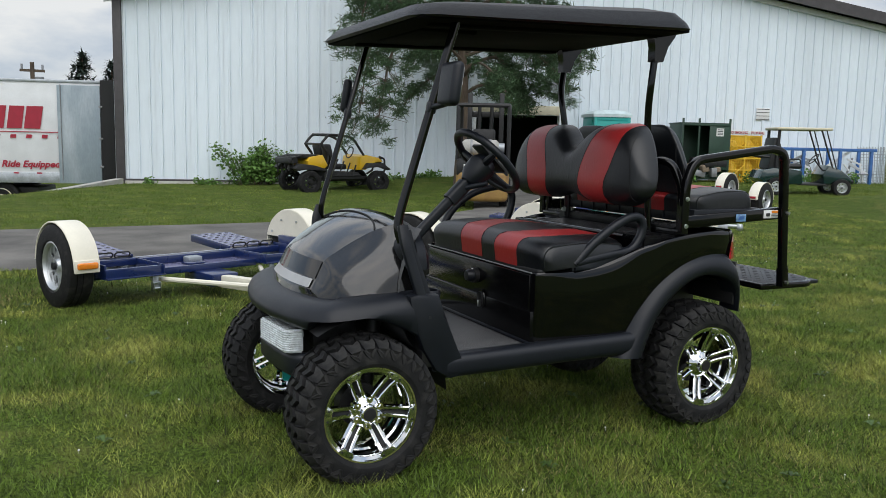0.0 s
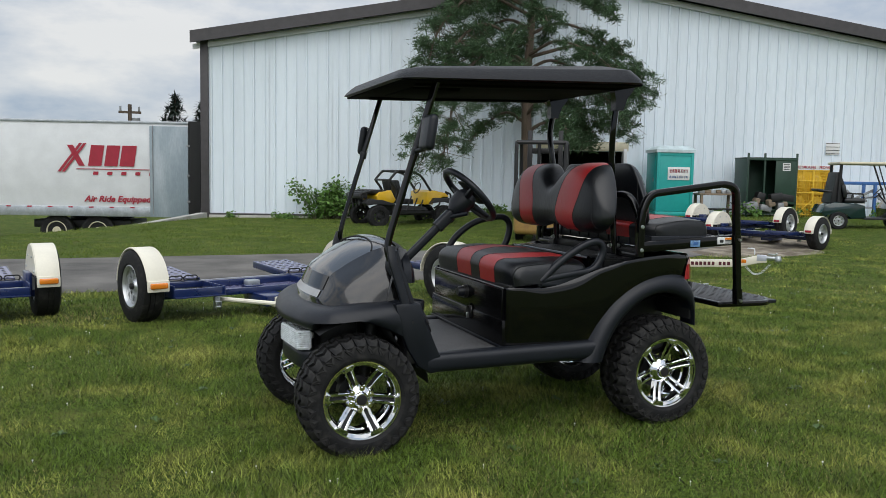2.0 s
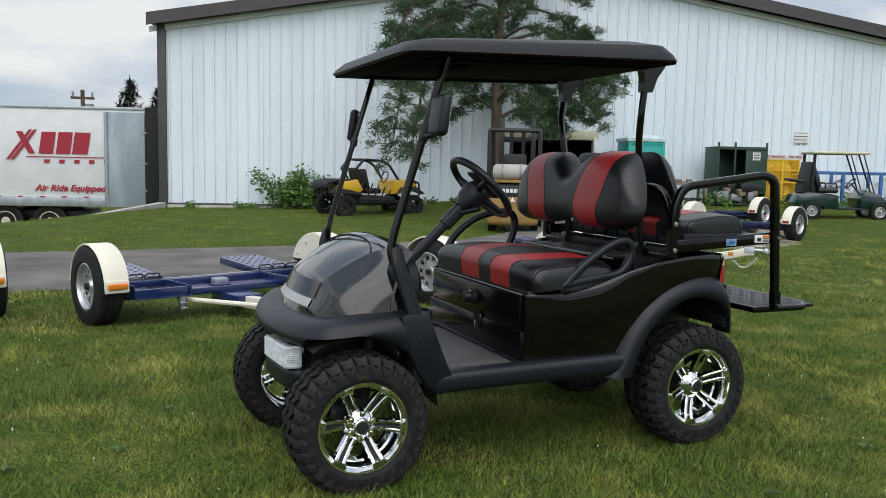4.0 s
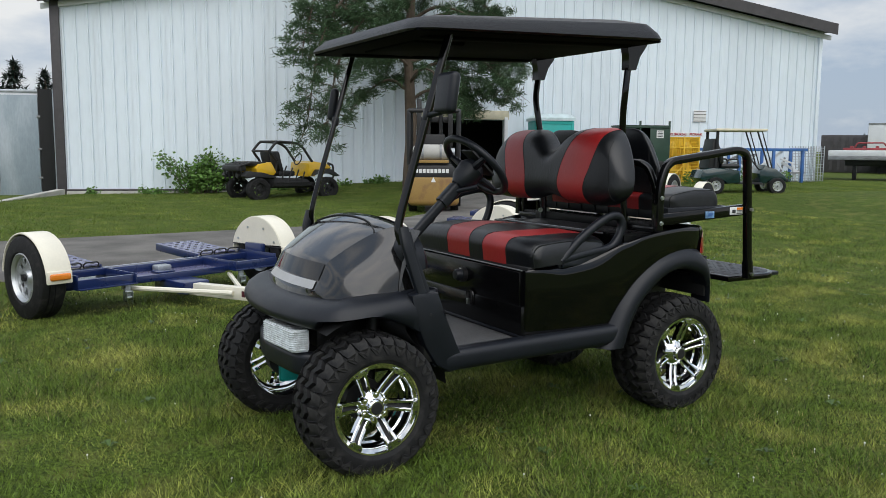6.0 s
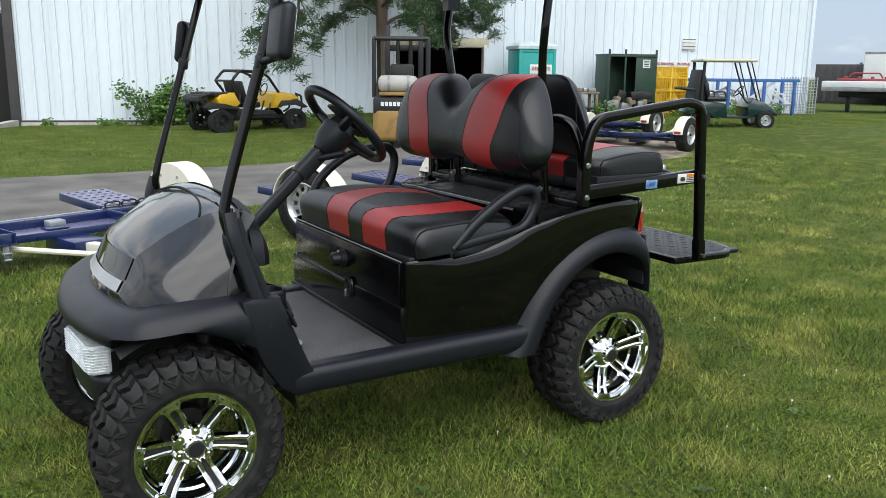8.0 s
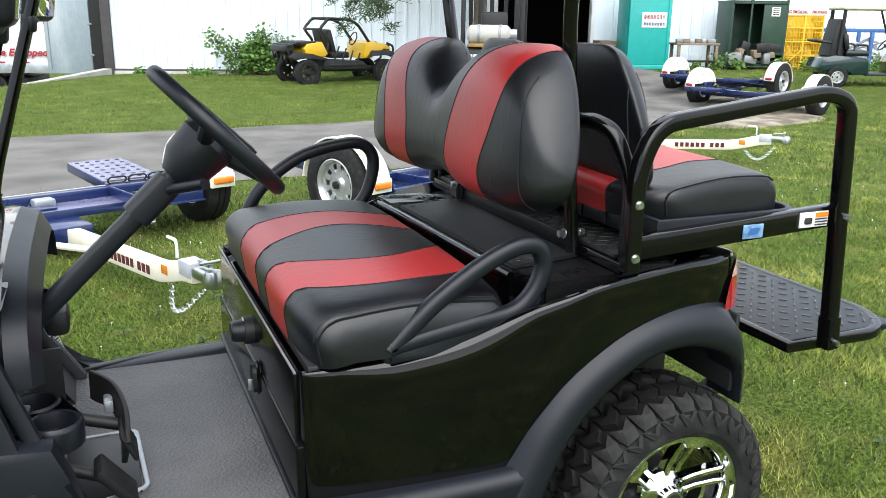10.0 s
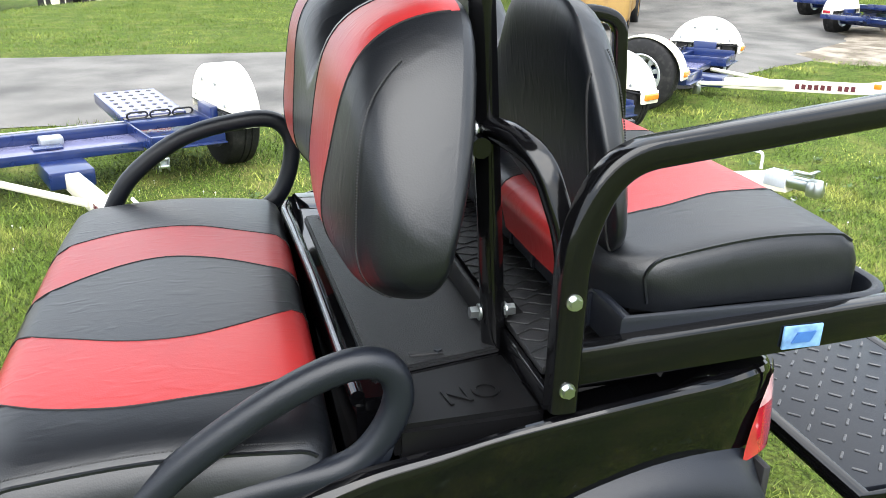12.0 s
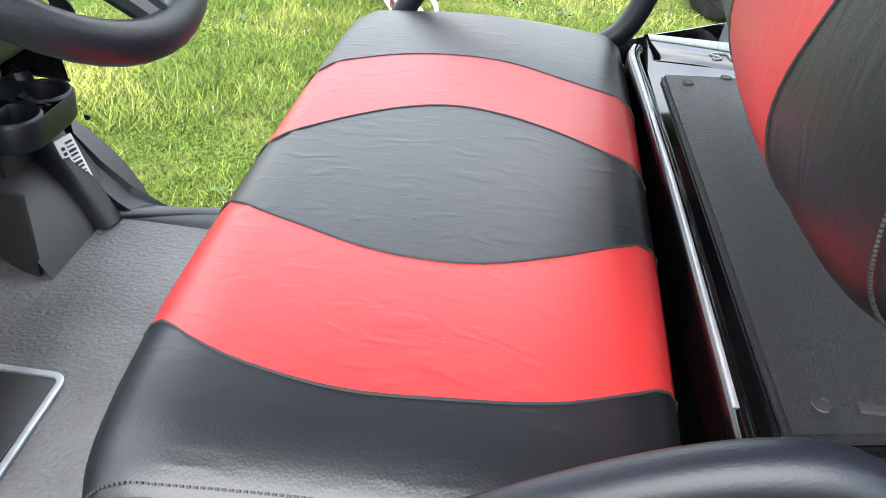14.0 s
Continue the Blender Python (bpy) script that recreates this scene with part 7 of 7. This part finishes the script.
def build_cage():
    t = thing("gas_cage", wall_at(17.45, 0.85), "yellow steel mesh cage for gas bottles", "cage")
    W, H = 0.98, 1.34
    for x in (-W / 2, 0, W / 2):
        for y in (-0.3, 0.3):
            part("upright", B((x, y, H / 2 + 0.03), (0.04, 0.04, H), 0.004), CAGEY, t)
    for z in (0.08, 0.36, 0.70, 1.04, H):
        for y in (-0.3, 0.3):
            part("cross_bar", B((0, y, z), (W, 0.035, 0.035), 0.004), CAGEY, t)
    for i in range(14):
        part("mesh_bar", B((-W / 2 + W * (i + 0.5) / 14, -0.29, H / 2), (0.012, 0.012, H)), CAGEY, t)
        part("mesh_bar", B((0, -0.295, 0.08 + (H - 0.08) * (i + 0.5) / 14), (W, 0.012, 0.012)), CAGEY, t)
    part("back_sheet", B((0, 0.31, H / 2), (W, 0.02, H)), CAGEY, t)
    for s in (-1, 1):
        part("side_sheet", B((s * W / 2, 0, H / 2), (0.015, 0.6, H)), CAGEY, t)
    for x in (-0.25, 0.25):
        for z in (0.1, 0.72):
            part("gas_bottle", revolve(bmesh.new(), [(0, 0), (0.13, 0.0), (0.16, 0.05), (0.16, 0.36), (0.1, 0.45), (0.06, 0.5), (0, 0.5)], Matrix.Translation((x, 0.0, z)), 16), CAGEY, t, "pale gas bottle inside")
    part("diagonal", cyl(bmesh.new(), (-0.45, -0.32, 0.1), (0.0, -0.32, 0.5), 0.015), CAGEY, t)
    sgn = part("notice", B((0, -0.33, H + 0.09), (1.15, 0.01, 0.11), 0.002), STICKW, t, "white warning strip with red words")
    text_part("lettering", "NO SMOKING    PROPANE", 0.105, Matrix.Translation((0, -0.34, H + 0.09)) @ Matrix.Rotation(radians(90), 4, "X"), RED, sgn, "red warning words", 0.002, 0.86, 0, 0.002)
    return t


build_cage()


def build_rack():
    t = thing("steel_rack", wall_at(19.75, 1.0), "blue steel rack of scrap metal against the wall", "rack")
    part("top_beam", B((0, -0.3, 1.0), (3.5, 0.08, 0.09), 0.01), BLUE, t)
    part("top_beam", B((0, 0.3, 1.0), (3.5, 0.08, 0.09), 0.01), BLUE, t)
    for x in (-1.7, -0.55, 0.6, 1.6):
        part("leg", B((x, -0.3, 0.5), (0.08, 0.08, 1.0), 0.008), BLUE, t)
        part("leg", B((x, 0.3, 0.5), (0.08, 0.08, 1.0), 0.008), BLUE, t)
    part("shelf", B((0, 0, 0.3), (3.4, 0.6, 0.04)), GREY, t)
    rnd = random.Random(4)
    for i in range(26):
        x = -1.5 + 2.9 * rnd.random()
        z = 0.25 + 0.5 * rnd.random()
        a = rnd.uniform(-0.6, 0.6)
        part("steel_offcut", B((x, -0.25 + 0.3 * rnd.random(), z), (rnd.uniform(0.05, 0.9), 0.03, rnd.uniform(0.03, 0.10)), 0.004, Matrix.Rotation(a + (1.4 if i % 3 == 0 else 0), 4, "Y")), WHITE if i % 2 else GREY, t)
    return t


build_rack()


def build_mesh_panels():
    for k in range(3):
        t = thing("mesh_panel", wall_at(21.6 + 0.42 * k, 0.75 - 0.12 * k), "galvanised mesh fence panel leaning upright by the wall", "fence panel", "stacked fence panels")
        R = Matrix.Rotation(radians(-6 + 3 * k), 4, "X")
        w, h = 0.5, 1.12
        for i in range(6):
            part("wire", B(R @ Vector((-w / 2 + w * i / 5, 0, h / 2)), (0.018, 0.018, h), 0, R), STEEL, t)
        for i in range(13):
            part("wire", B(R @ Vector((0, 0, h * (i + 0.3) / 13)), (w, 0.015, 0.015), 0, R), STEEL, t)


build_mesh_panels()


def build_junk():
    t = thing("work_table", wall_at(14.55, 1.3), "cluttered timber work table beside the portable toilet", "table")
    part("table_top", B((0, 0, 0.62), (1.1, 0.6, 0.05), 0.01), WOOD, t)
    for x in (-0.48, 0.48):
        for y in (-0.25, 0.25):
            part("leg", B((x, y, 0.3), (0.07, 0.07, 0.6), 0.008), WOOD, t)
    part("lower_shelf", B((0, 0, 0.2), (1.0, 0.5, 0.04)), DARK, t)
    rnd = random.Random(8)
    for i in range(7):
        b = thing("scrap_piece", wall_at(14.55 - 0.4 + 0.13 * i, 1.3) @ Matrix.Translation((0, rnd.uniform(-0.2, 0.2), 0.645)), "small grey scrap part lying on the table", "scrap", "scrap on the table")
        part("block", B((0, 0, 0.05), (rnd.uniform(0.08, 0.25), 0.12, 0.10), 0.02), (GREY, WOOD, STEEL)[i % 3], b)
    w = thing("timber_stack", wall_at(12.45, 0.5), "short stack of weathered boards by the doorway", "timber stack")
    for i in range(6):
        part("board", B((0.02 * (i % 3), 0, 0.06 + 0.11 * i), (0.45, 0.7, 0.09), 0.008), WOOD, w)


build_junk()


def build_green_cart():
    rx, ry = 12.02, 10.02
    dx, dy = 0.86, -0.51
    m = Matrix.Translation((rx, ry, g(rx + 0.5, ry - 0.3) - 0.02)) @ Matrix.Rotation(math.atan2(dy, dx), 4, "Z") @ Matrix.Scale(0.87, 4)
    c = thing("green_golf_cart", m, "very dark green golf cart with a beige roof on the lawn", "golf cart")
    # local: forward +x, visible side at y = 0
    for x in (0, 1.62):
        for y, s in ((0.05, -1), (1.0, 1)):
            road_wheel(c, x, y, 0.225, 0.225, 0.2, ALLOY, s, "y", holes=7)
    bm = side_prism(bmesh.new(), [(-0.42, 0.42), (-0.34, 0.62), (-0.10, 0.70), (0.42, 0.66), (0.62, 0.62), (0.66, 0.30), (0.28, 0.27), (0.24, 0.40), (0.0, 0.50), (-0.24, 0.40), (-0.3, 0.30)], 0.0, 1.05, 0.03)
    part("rear_body", bm, CARTG, c, "dark green rear body")
    bm = side_prism(bmesh.new(), [(1.20, 0.30), (1.16, 0.55), (1.30, 0.78), (1.62, 0.66), (1.86, 0.48), (1.90, 0.36), (1.84, 0.34), (1.62, 0.50), (1.38, 0.30)], 0.06, 0.99, 0.04)
    part("front_cowl", bm, CARTG, c, "dark green front cowl")
    part("floor", B((0.92, 0.52, 0.29), (0.62, 1.02, 0.05), 0.01), DARK, c)
    part("bumper", B((1.92, 0.52, 0.38), (0.08, 0.8, 0.1), 0.03), DARK, c)
    s = part("seat", B((0.38, 0.52, 0.74), (0.5, 0.98, 0.13), 0.05), VINK, c, "black seat")
    part("seat_back", B((0.12, 0.52, 0.98), (0.12, 0.98, 0.36), 0.05, Matrix.Rotation(radians(-12), 4, "Y")), VINK, s)
    part("bag_panel", side_prism(bmesh.new(), [(-0.2, 0.68), (0.1, 0.68), (0.16, 1.1), (0.02, 1.46), (-0.06, 1.46)], 0.12, 0.95, 0.02), DARK, c)
    part("bag_rack", tube(fillet([(-0.1, 0.2, 0.95), (-0.48, 0.2, 1.0), (-0.48, 0.85, 1.0), (-0.1, 0.85, 0.95)], 0.06), 0.03, 8), DARK, c)
    for y in (0.08, 0.97):
        part("front_post", tube([(1.40, y, 0.70), (1.06, y, 1.66)], 0.022, 8), DARK, c)
        part("front_post", tube([(1.50, y, 0.66), (1.18, y, 1.66)], 0.016, 8), DARK, c)
        part("rear_post", tube([(0.0, y, 0.7), (0.02, y, 1.66)], 0.04, 8), DARK, c)
        part("arm_rest", tube(fillet([(0.3, y, 0.74), (0.32, y, 0.92), (0.58, y, 0.92), (0.6, y, 0.74)], 0.05), 0.02, 8), DARK, c)
    part("roof", B((0.62, 0.52, 1.69), (1.36, 1.1, 0.07), 0.028, seg=3), BEIGE, c, "beige moulded roof")
    part("steering_wheel", tube([Vector((0.98 + 0.10 * math.cos(a), 0.28 + 0.17 * math.sin(a), 0.94 + 0.12 * math.cos(a))) for a in [k * math.pi / 10 for k in range(20)]], 0.014, 6, True), DARK, c)
    part("column", cyl(bmesh.new(), (0.98, 0.28, 0.94), (1.3, 0.28, 0.55), 0.02), DARK, c)


build_green_cart()

# ---- beyond the building ----


def build_far():
    def at(x, y, rz):
        return Matrix.Translation((x, y, g(x, y))) @ Matrix.Rotation(radians(rz), 4, "Z")
    f = thing("flatbed_trailer", at(25.2, 12.3, -57.7), "white flatbed trailer parked beyond the warehouse", "trailer")
    part("deck", B((0.6, 0, 0.90), (8.0, 2.3, 0.20), 0.03), WHITE, f)
    part("side_rail", B((0.6, -1.17, 0.74), (8.0, 0.06, 0.12), 0.01), GREY, f)
    for x in (2.2, 3.2):
        for y, s in ((-0.9, -1), (0.9, 1)):
            road_wheel(f, x, y, 0.36, 0.36, 0.22, DARK, s, "y", holes=5)
    part("undercarriage", B((0.6, 0, 0.58), (7.0, 1.2, 0.2), 0.02), DARK, f)
    for x in (-2.6, -1.4):
        part("prop", B((x, 0, 0.25), (0.12, 0.9, 0.5), 0.01), DARK, f)
    r = thing("red_ramp", at(24.35, 14.3, -57.7) @ Matrix.Translation((0, 0, 1.0)), "folded red steel loading ramp lying on the trailer deck", "ramp")
    part("frame", B((0, 0, 0.05), (1.7, 0.9, 0.08), 0.02), RUSTR, r)
    for x in (-0.6, -0.2, 0.2, 0.6):
        part("rib", B((x, 0, 0.12), (0.1, 0.85, 0.07), 0.01), RUSTR, r)
    part("grab_bar", tube(fillet([(-0.5, -0.3, 0.1), (-0.4, -0.3, 0.26), (0.4, -0.3, 0.26), (0.5, -0.3, 0.1)], 0.05), 0.025, 8), RUSTR, r)
    d = thing("cargo_container", at(33.5, 20.0, -55), "dark grey steel cargo container in the distance", "container")
    part("body", B((0, 0, 0.85), (4.6, 2.4, 1.7), 0.03), TRIM, d)
    for i in range(15):
        part("corrugation", B((-2.15 + 0.31 * i, -1.21, 0.85), (0.12, 0.04, 1.5)), TRIM, d)
    w = thing("box_trailer", at(33.2, 16.6, -59), "white enclosed box trailer in the distance", "trailer")
    part("body", B((0, 0, 1.36), (6.0, 2.4, 1.60), 0.05), WHITE, w)
    part("roof_rail", B((0, -1.2, 2.14), (6.0, 0.05, 0.06)), GREY, w)
    for x in (0.5, 1.5):
        for y, s in ((-1.1, -1), (1.1, 1)):
            road_wheel(w, x, y, 0.30, 0.30, 0.22, DARK, s, "y", holes=5)
    part("frame", B((0, 0, 0.50), (5.6, 1.6, 0.12)), DARK, w)
    part("jockey_leg", B((-2.5, 0, 0.25), (0.1, 0.1, 0.5)), DARK, w)


build_far()


def conifer(x, y, z, h, seed, name="conifer"):
    rnd = random.Random(seed)
    t = thing(name, Matrix.Translation((x, y, z)), "dark distant conifer against the sky", "tree", "distant conifers")
    part("trunk", cyl(bmesh.new(), (0, 0, 0), (0, 0, h), 0.22, 0.03, 8), BARK, t)
    verts, faces = [], []
    for k in range(26):
        f = k / 25
        zz = h * (0.15 + 0.85 * f)
        r = (h * 0.42) * (1 - f) ** 0.9 + 0.12
        for j in range(7):
            a = rnd.uniform(0, 6.283)
            ln = r * rnd.uniform(0.5, 1.1)
            for _ in range(14):
                q = rnd.uniform(0.15, 1)
                c = Vector((math.cos(a) * ln * q, math.sin(a) * ln * q, zz - ln * q * 0.25 + rnd.gauss(0, 0.06)))
                d = Vector((math.cos(a) + rnd.gauss(0, 0.6), math.sin(a) + rnd.gauss(0, 0.6), rnd.gauss(-0.1, 0.4))).normalized()
                s = d.cross(Vector((0, 0, 1))).normalized() * 0.07
                i = len(verts)
                verts += [tuple(c - s), tuple(c + s), tuple(c + d * rnd.uniform(0.2, 0.45))]
                faces.append((i, i + 1, i + 2))
    me = bpy.data.meshes.new("crown")
    me.from_pydata(verts, [], faces)
    me.materials.append(FARTREE)
    o = new("crown", me)
    o.parent = t


conifer(-0.55, 42.0, -1.0, 6.2, 3)
conifer(0.8, 42.0, -1.0, 5.8, 4)
for i, (x, y) in enumerate(((66, 48), (72, 46), (61, 52), (79, 44))):
    conifer(x, y, -0.8, 3.0 + 0.4 * (i % 3), 20 + i)
pole = thing("utility_pole", Matrix.Translation((-2.77, 42.0, -2.9)), "grey utility pole with a cross arm in the distance", "utility pole")
part("post", cyl(bmesh.new(), (0, 0, 0), (0, 0, 7.6), 0.14, 0.1, 10), BARK, pole)
part("cross_arm", B((0, 0, 7.2), (1.1, 0.12, 0.12)), BARK, pole)
part("transformer", cyl(bmesh.new(), (0.3, -0.2, 6.2), (0.3, -0.2, 6.9), 0.2), GREY, pole)
for x in (-0.45, 0.45):
    part("insulator", cyl(bmesh.new(), (x, 0, 7.25), (x, 0, 7.5), 0.05), GREY, pole)


def leaf_cloud(parent, name, mat, centres, per, spread, size, seed):
    rnd = random.Random(seed)
    verts, faces = [], []
    for c in centres:
        for _ in range(per):
            o = Vector(c) + Vector((rnd.gauss(0, spread), rnd.gauss(0, spread), rnd.gauss(0, spread)))
            d = Vector((rnd.gauss(0, 1), rnd.gauss(0, 1), rnd.gauss(-0.3, 0.6))).normalized()
            s = d.cross(Vector((rnd.gauss(0, 1), rnd.gauss(0, 1), rnd.gauss(0, 1)))).normalized()
            k = size * rnd.uniform(0.6, 1.2)
            i = len(verts)
            verts += [tuple(o), tuple(o + d * k * 0.5 + s * k * 0.32), tuple(o + d * k), tuple(o + d * k * 0.5 - s * k * 0.32)]
            faces.append((i, i + 1, i + 2, i + 3))
    me = bpy.data.meshes.new(name)
    me.from_pydata(verts, [], faces)
    me.materials.append(mat)
    o = new(name, me)
    o.parent = parent
    return o


def build_bush():
    rnd = random.Random(12)
    b = thing("bush", Matrix.Translation((2.66, 19.55, 0)), "leafy green bush growing against the warehouse wall", "bush")
    cs = []
    for k in range(26):
        a = rnd.uniform(0, 6.28)
        base = Vector((rnd.uniform(-0.42, 0.42), rnd.uniform(-0.15, 0.15), 0))
        h = rnd.uniform(0.45, 1.08)
        tip = base + Vector((math.cos(a) * 0.45 + base.x * 0.7, math.sin(a) * 0.15, h))
        P = spline([base, base.lerp(tip, 0.5) + Vector((0, 0, 0.1)), tip], 4)
        part("stem", tube(P, 0.010, 5), BARK, b)
        cs += P[2:]
    leaf_cloud(b, "foliage", LEAF, cs, 15, 0.085, 0.11, 3)


build_bush()


def weed(x, y, h, seed):
    b = thing("weed", Matrix.Translation((x, y, g(x, y))), "low green weed at the foot of the wall", "weed", "weeds along the wall")
    rnd = random.Random(seed)
    cs = []
    for k in range(6):
        tip = Vector((rnd.gauss(0, 0.16), rnd.gauss(0, 0.06), h * rnd.uniform(0.5, 1)))
        part("stem", cyl(bmesh.new(), (0, 0, 0), tip, 0.006, 0.003, 4, False), LEAF, b)
        cs += [tip, tip * 0.6]
    leaf_cloud(b, "foliage", LEAF, cs, 8, 0.05, 0.09, seed)


rw = random.Random(31)
for k in range(22):
    s = rw.uniform(0.6, 8.6)
    p = W0 + WU * s + WN * rw.uniform(0.12, 0.5)
    weed(p.x, p.y, rw.uniform(0.06, 0.18), 100 + k)
for k in range(10):
    p = W0 + WU * rw.uniform(14.2, 21) + WN * rw.uniform(1.5, 2.0)
    weed(p.x, p.y, rw.uniform(0.15, 0.4), 200 + k)

# ---- grass blades ----


def blades(name, label, count, x0, x1, y0, y1, hmin, hmax, w, seed, keep, mat=None, flat=1.0, fade=False):
    r = np.random.default_rng(seed)
    x, y = r.uniform(x0, x1, count), r.uniform(y0, y1, count)
    edge = np.minimum(np.minimum(x - x0, x1 - x), y - y0) / 1.1 if fade else np.ones(count)
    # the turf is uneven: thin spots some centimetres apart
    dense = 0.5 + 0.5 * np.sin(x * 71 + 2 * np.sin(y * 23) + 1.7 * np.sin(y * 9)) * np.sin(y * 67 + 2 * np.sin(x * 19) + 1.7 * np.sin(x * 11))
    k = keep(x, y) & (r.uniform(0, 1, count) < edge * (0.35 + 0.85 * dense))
    x, y = x[k], y[k]
    n = len(x)
    z = np.array([g(a, b) for a, b in zip(x, y)])
    clump = 0.75 + 0.5 * np.sin(x * 3.1 + np.sin(y * 2.3) * 2) * np.sin(y * 2.7 + np.sin(x * 1.9))
    tuft = np.sin(x * 43 + 3 * np.sin(y * 29)) * np.sin(y * 37 + 3 * np.sin(x * 31))
    h = r.uniform(hmin, hmax, n) * np.clip(clump, 0.5, 1.3) * (1 + 0.55 * tuft)
    a = r.uniform(0, 2 * np.pi, n)
    lean = r.uniform(0.2, 1.1, n) * h * flat
    b = r.uniform(0, 2 * np.pi, n)
    dx, dy = np.cos(a) * w / 2, np.sin(a) * w / 2
    P = np.empty((n, 3, 3))
    P[:, 0] = np.stack([x - dx, y - dy, z - 0.005], 1)
    P[:, 1] = np.stack([x + dx, y + dy, z - 0.005], 1)
    P[:, 2] = np.stack([x + np.cos(b) * lean, y + np.sin(b) * lean, z + h], 1)
    me = bpy.data.meshes.new(name)
    me.vertices.add(3 * n)
    me.vertices.foreach_set("co", P.reshape(-1))
    me.loops.add(3 * n)
    me.loops.foreach_set("vertex_index", np.arange(3 * n, dtype=np.int32))
    me.polygons.add(n)
    me.polygons.foreach_set("loop_start", np.arange(0, 3 * n, 3, dtype=np.int32))
    me.update()
    me.materials.append(mat or BLADE)
    return tagged(new(name, me), label, "grass", kind="stuff")


def road_near(x):
    return np.interp(x, [e[0][0] for e in EDGES], [e[0][1] for e in EDGES])


def road_far(x):
    return np.interp(x, [e[1][0] for e in EDGES], [e[1][1] for e in EDGES])


def dry_patches(x, y):
    return (np.sin(x * 1.9 + 1.3 * np.sin(y * 1.1)) * np.sin(y * 1.7 + np.sin(x * 0.9) * 1.6) + 0.35 * np.sin(x * 5.1) * np.sin(y * 4.3)) > 0.05


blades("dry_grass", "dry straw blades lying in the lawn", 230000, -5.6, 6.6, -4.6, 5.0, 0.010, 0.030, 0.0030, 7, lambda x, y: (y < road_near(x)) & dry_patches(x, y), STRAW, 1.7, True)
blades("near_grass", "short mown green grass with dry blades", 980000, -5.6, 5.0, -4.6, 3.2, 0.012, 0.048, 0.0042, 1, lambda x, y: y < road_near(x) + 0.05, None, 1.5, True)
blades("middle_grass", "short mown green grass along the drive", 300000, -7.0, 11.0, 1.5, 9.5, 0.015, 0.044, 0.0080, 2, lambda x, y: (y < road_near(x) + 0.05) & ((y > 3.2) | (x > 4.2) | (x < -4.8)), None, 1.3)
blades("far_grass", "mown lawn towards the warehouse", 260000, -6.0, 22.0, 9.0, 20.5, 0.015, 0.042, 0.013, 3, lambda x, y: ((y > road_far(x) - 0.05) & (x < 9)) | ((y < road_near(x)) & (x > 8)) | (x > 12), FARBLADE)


def clover():
    """White clover heads scattered over the lawn."""
    r = random.Random(44)
    bm = bmesh.new()
    for _ in range(330):
        x, y = r.uniform(-5, 6.5), r.uniform(-2.6, 4.6)
        if y > road_near(x) - 0.1:
            continue
        z = g(x, y) + r.uniform(0.016, 0.03)
        bmesh.ops.create_icosphere(bm, subdivisions=1, radius=r.uniform(0.0028, 0.005), matrix=Matrix.Translation((x, y, z)))
        cyl(bm, (x, y, z - 0.02), (x, y, z), 0.0007, seg=3, caps=False)
    tagged(finish("clover_flowers", bm, STICKW), "small white clover heads in the lawn", "clover", kind="stuff")


def lawn_weeds():
    """Flat rosettes of broad dark leaves."""
    r = random.Random(9)
    bm = bmesh.new()
    for _ in range(120):
        x, y = r.uniform(-4.5, 5), r.uniform(-2.6, 3.6)
        if y > road_near(x) - 0.1:
            continue
        c = Vector((x, y, g(x, y) + 0.012))
        for k in range(r.randint(5, 9)):
            a, ln, w = r.uniform(0, 6.283), r.uniform(0.02, 0.055), r.uniform(0.005, 0.011)
            d, n = Vector((math.cos(a), math.sin(a), 0)), Vector((-math.sin(a), math.cos(a), 0))
            rise = Vector((0, 0, r.uniform(0.008, 0.03)))
            v = [bm.verts.new(q) for q in (c, c + d * ln * 0.55 + n * w + rise, c + d * ln + rise * 0.6, c + d * ln * 0.55 - n * w + rise)]
            bm.faces.new(v)
    tagged(finish("lawn_weeds", bm, WEED), "broad-leaved dark green weeds in the lawn", "weeds", kind="stuff")


clover()
lawn_weeds()
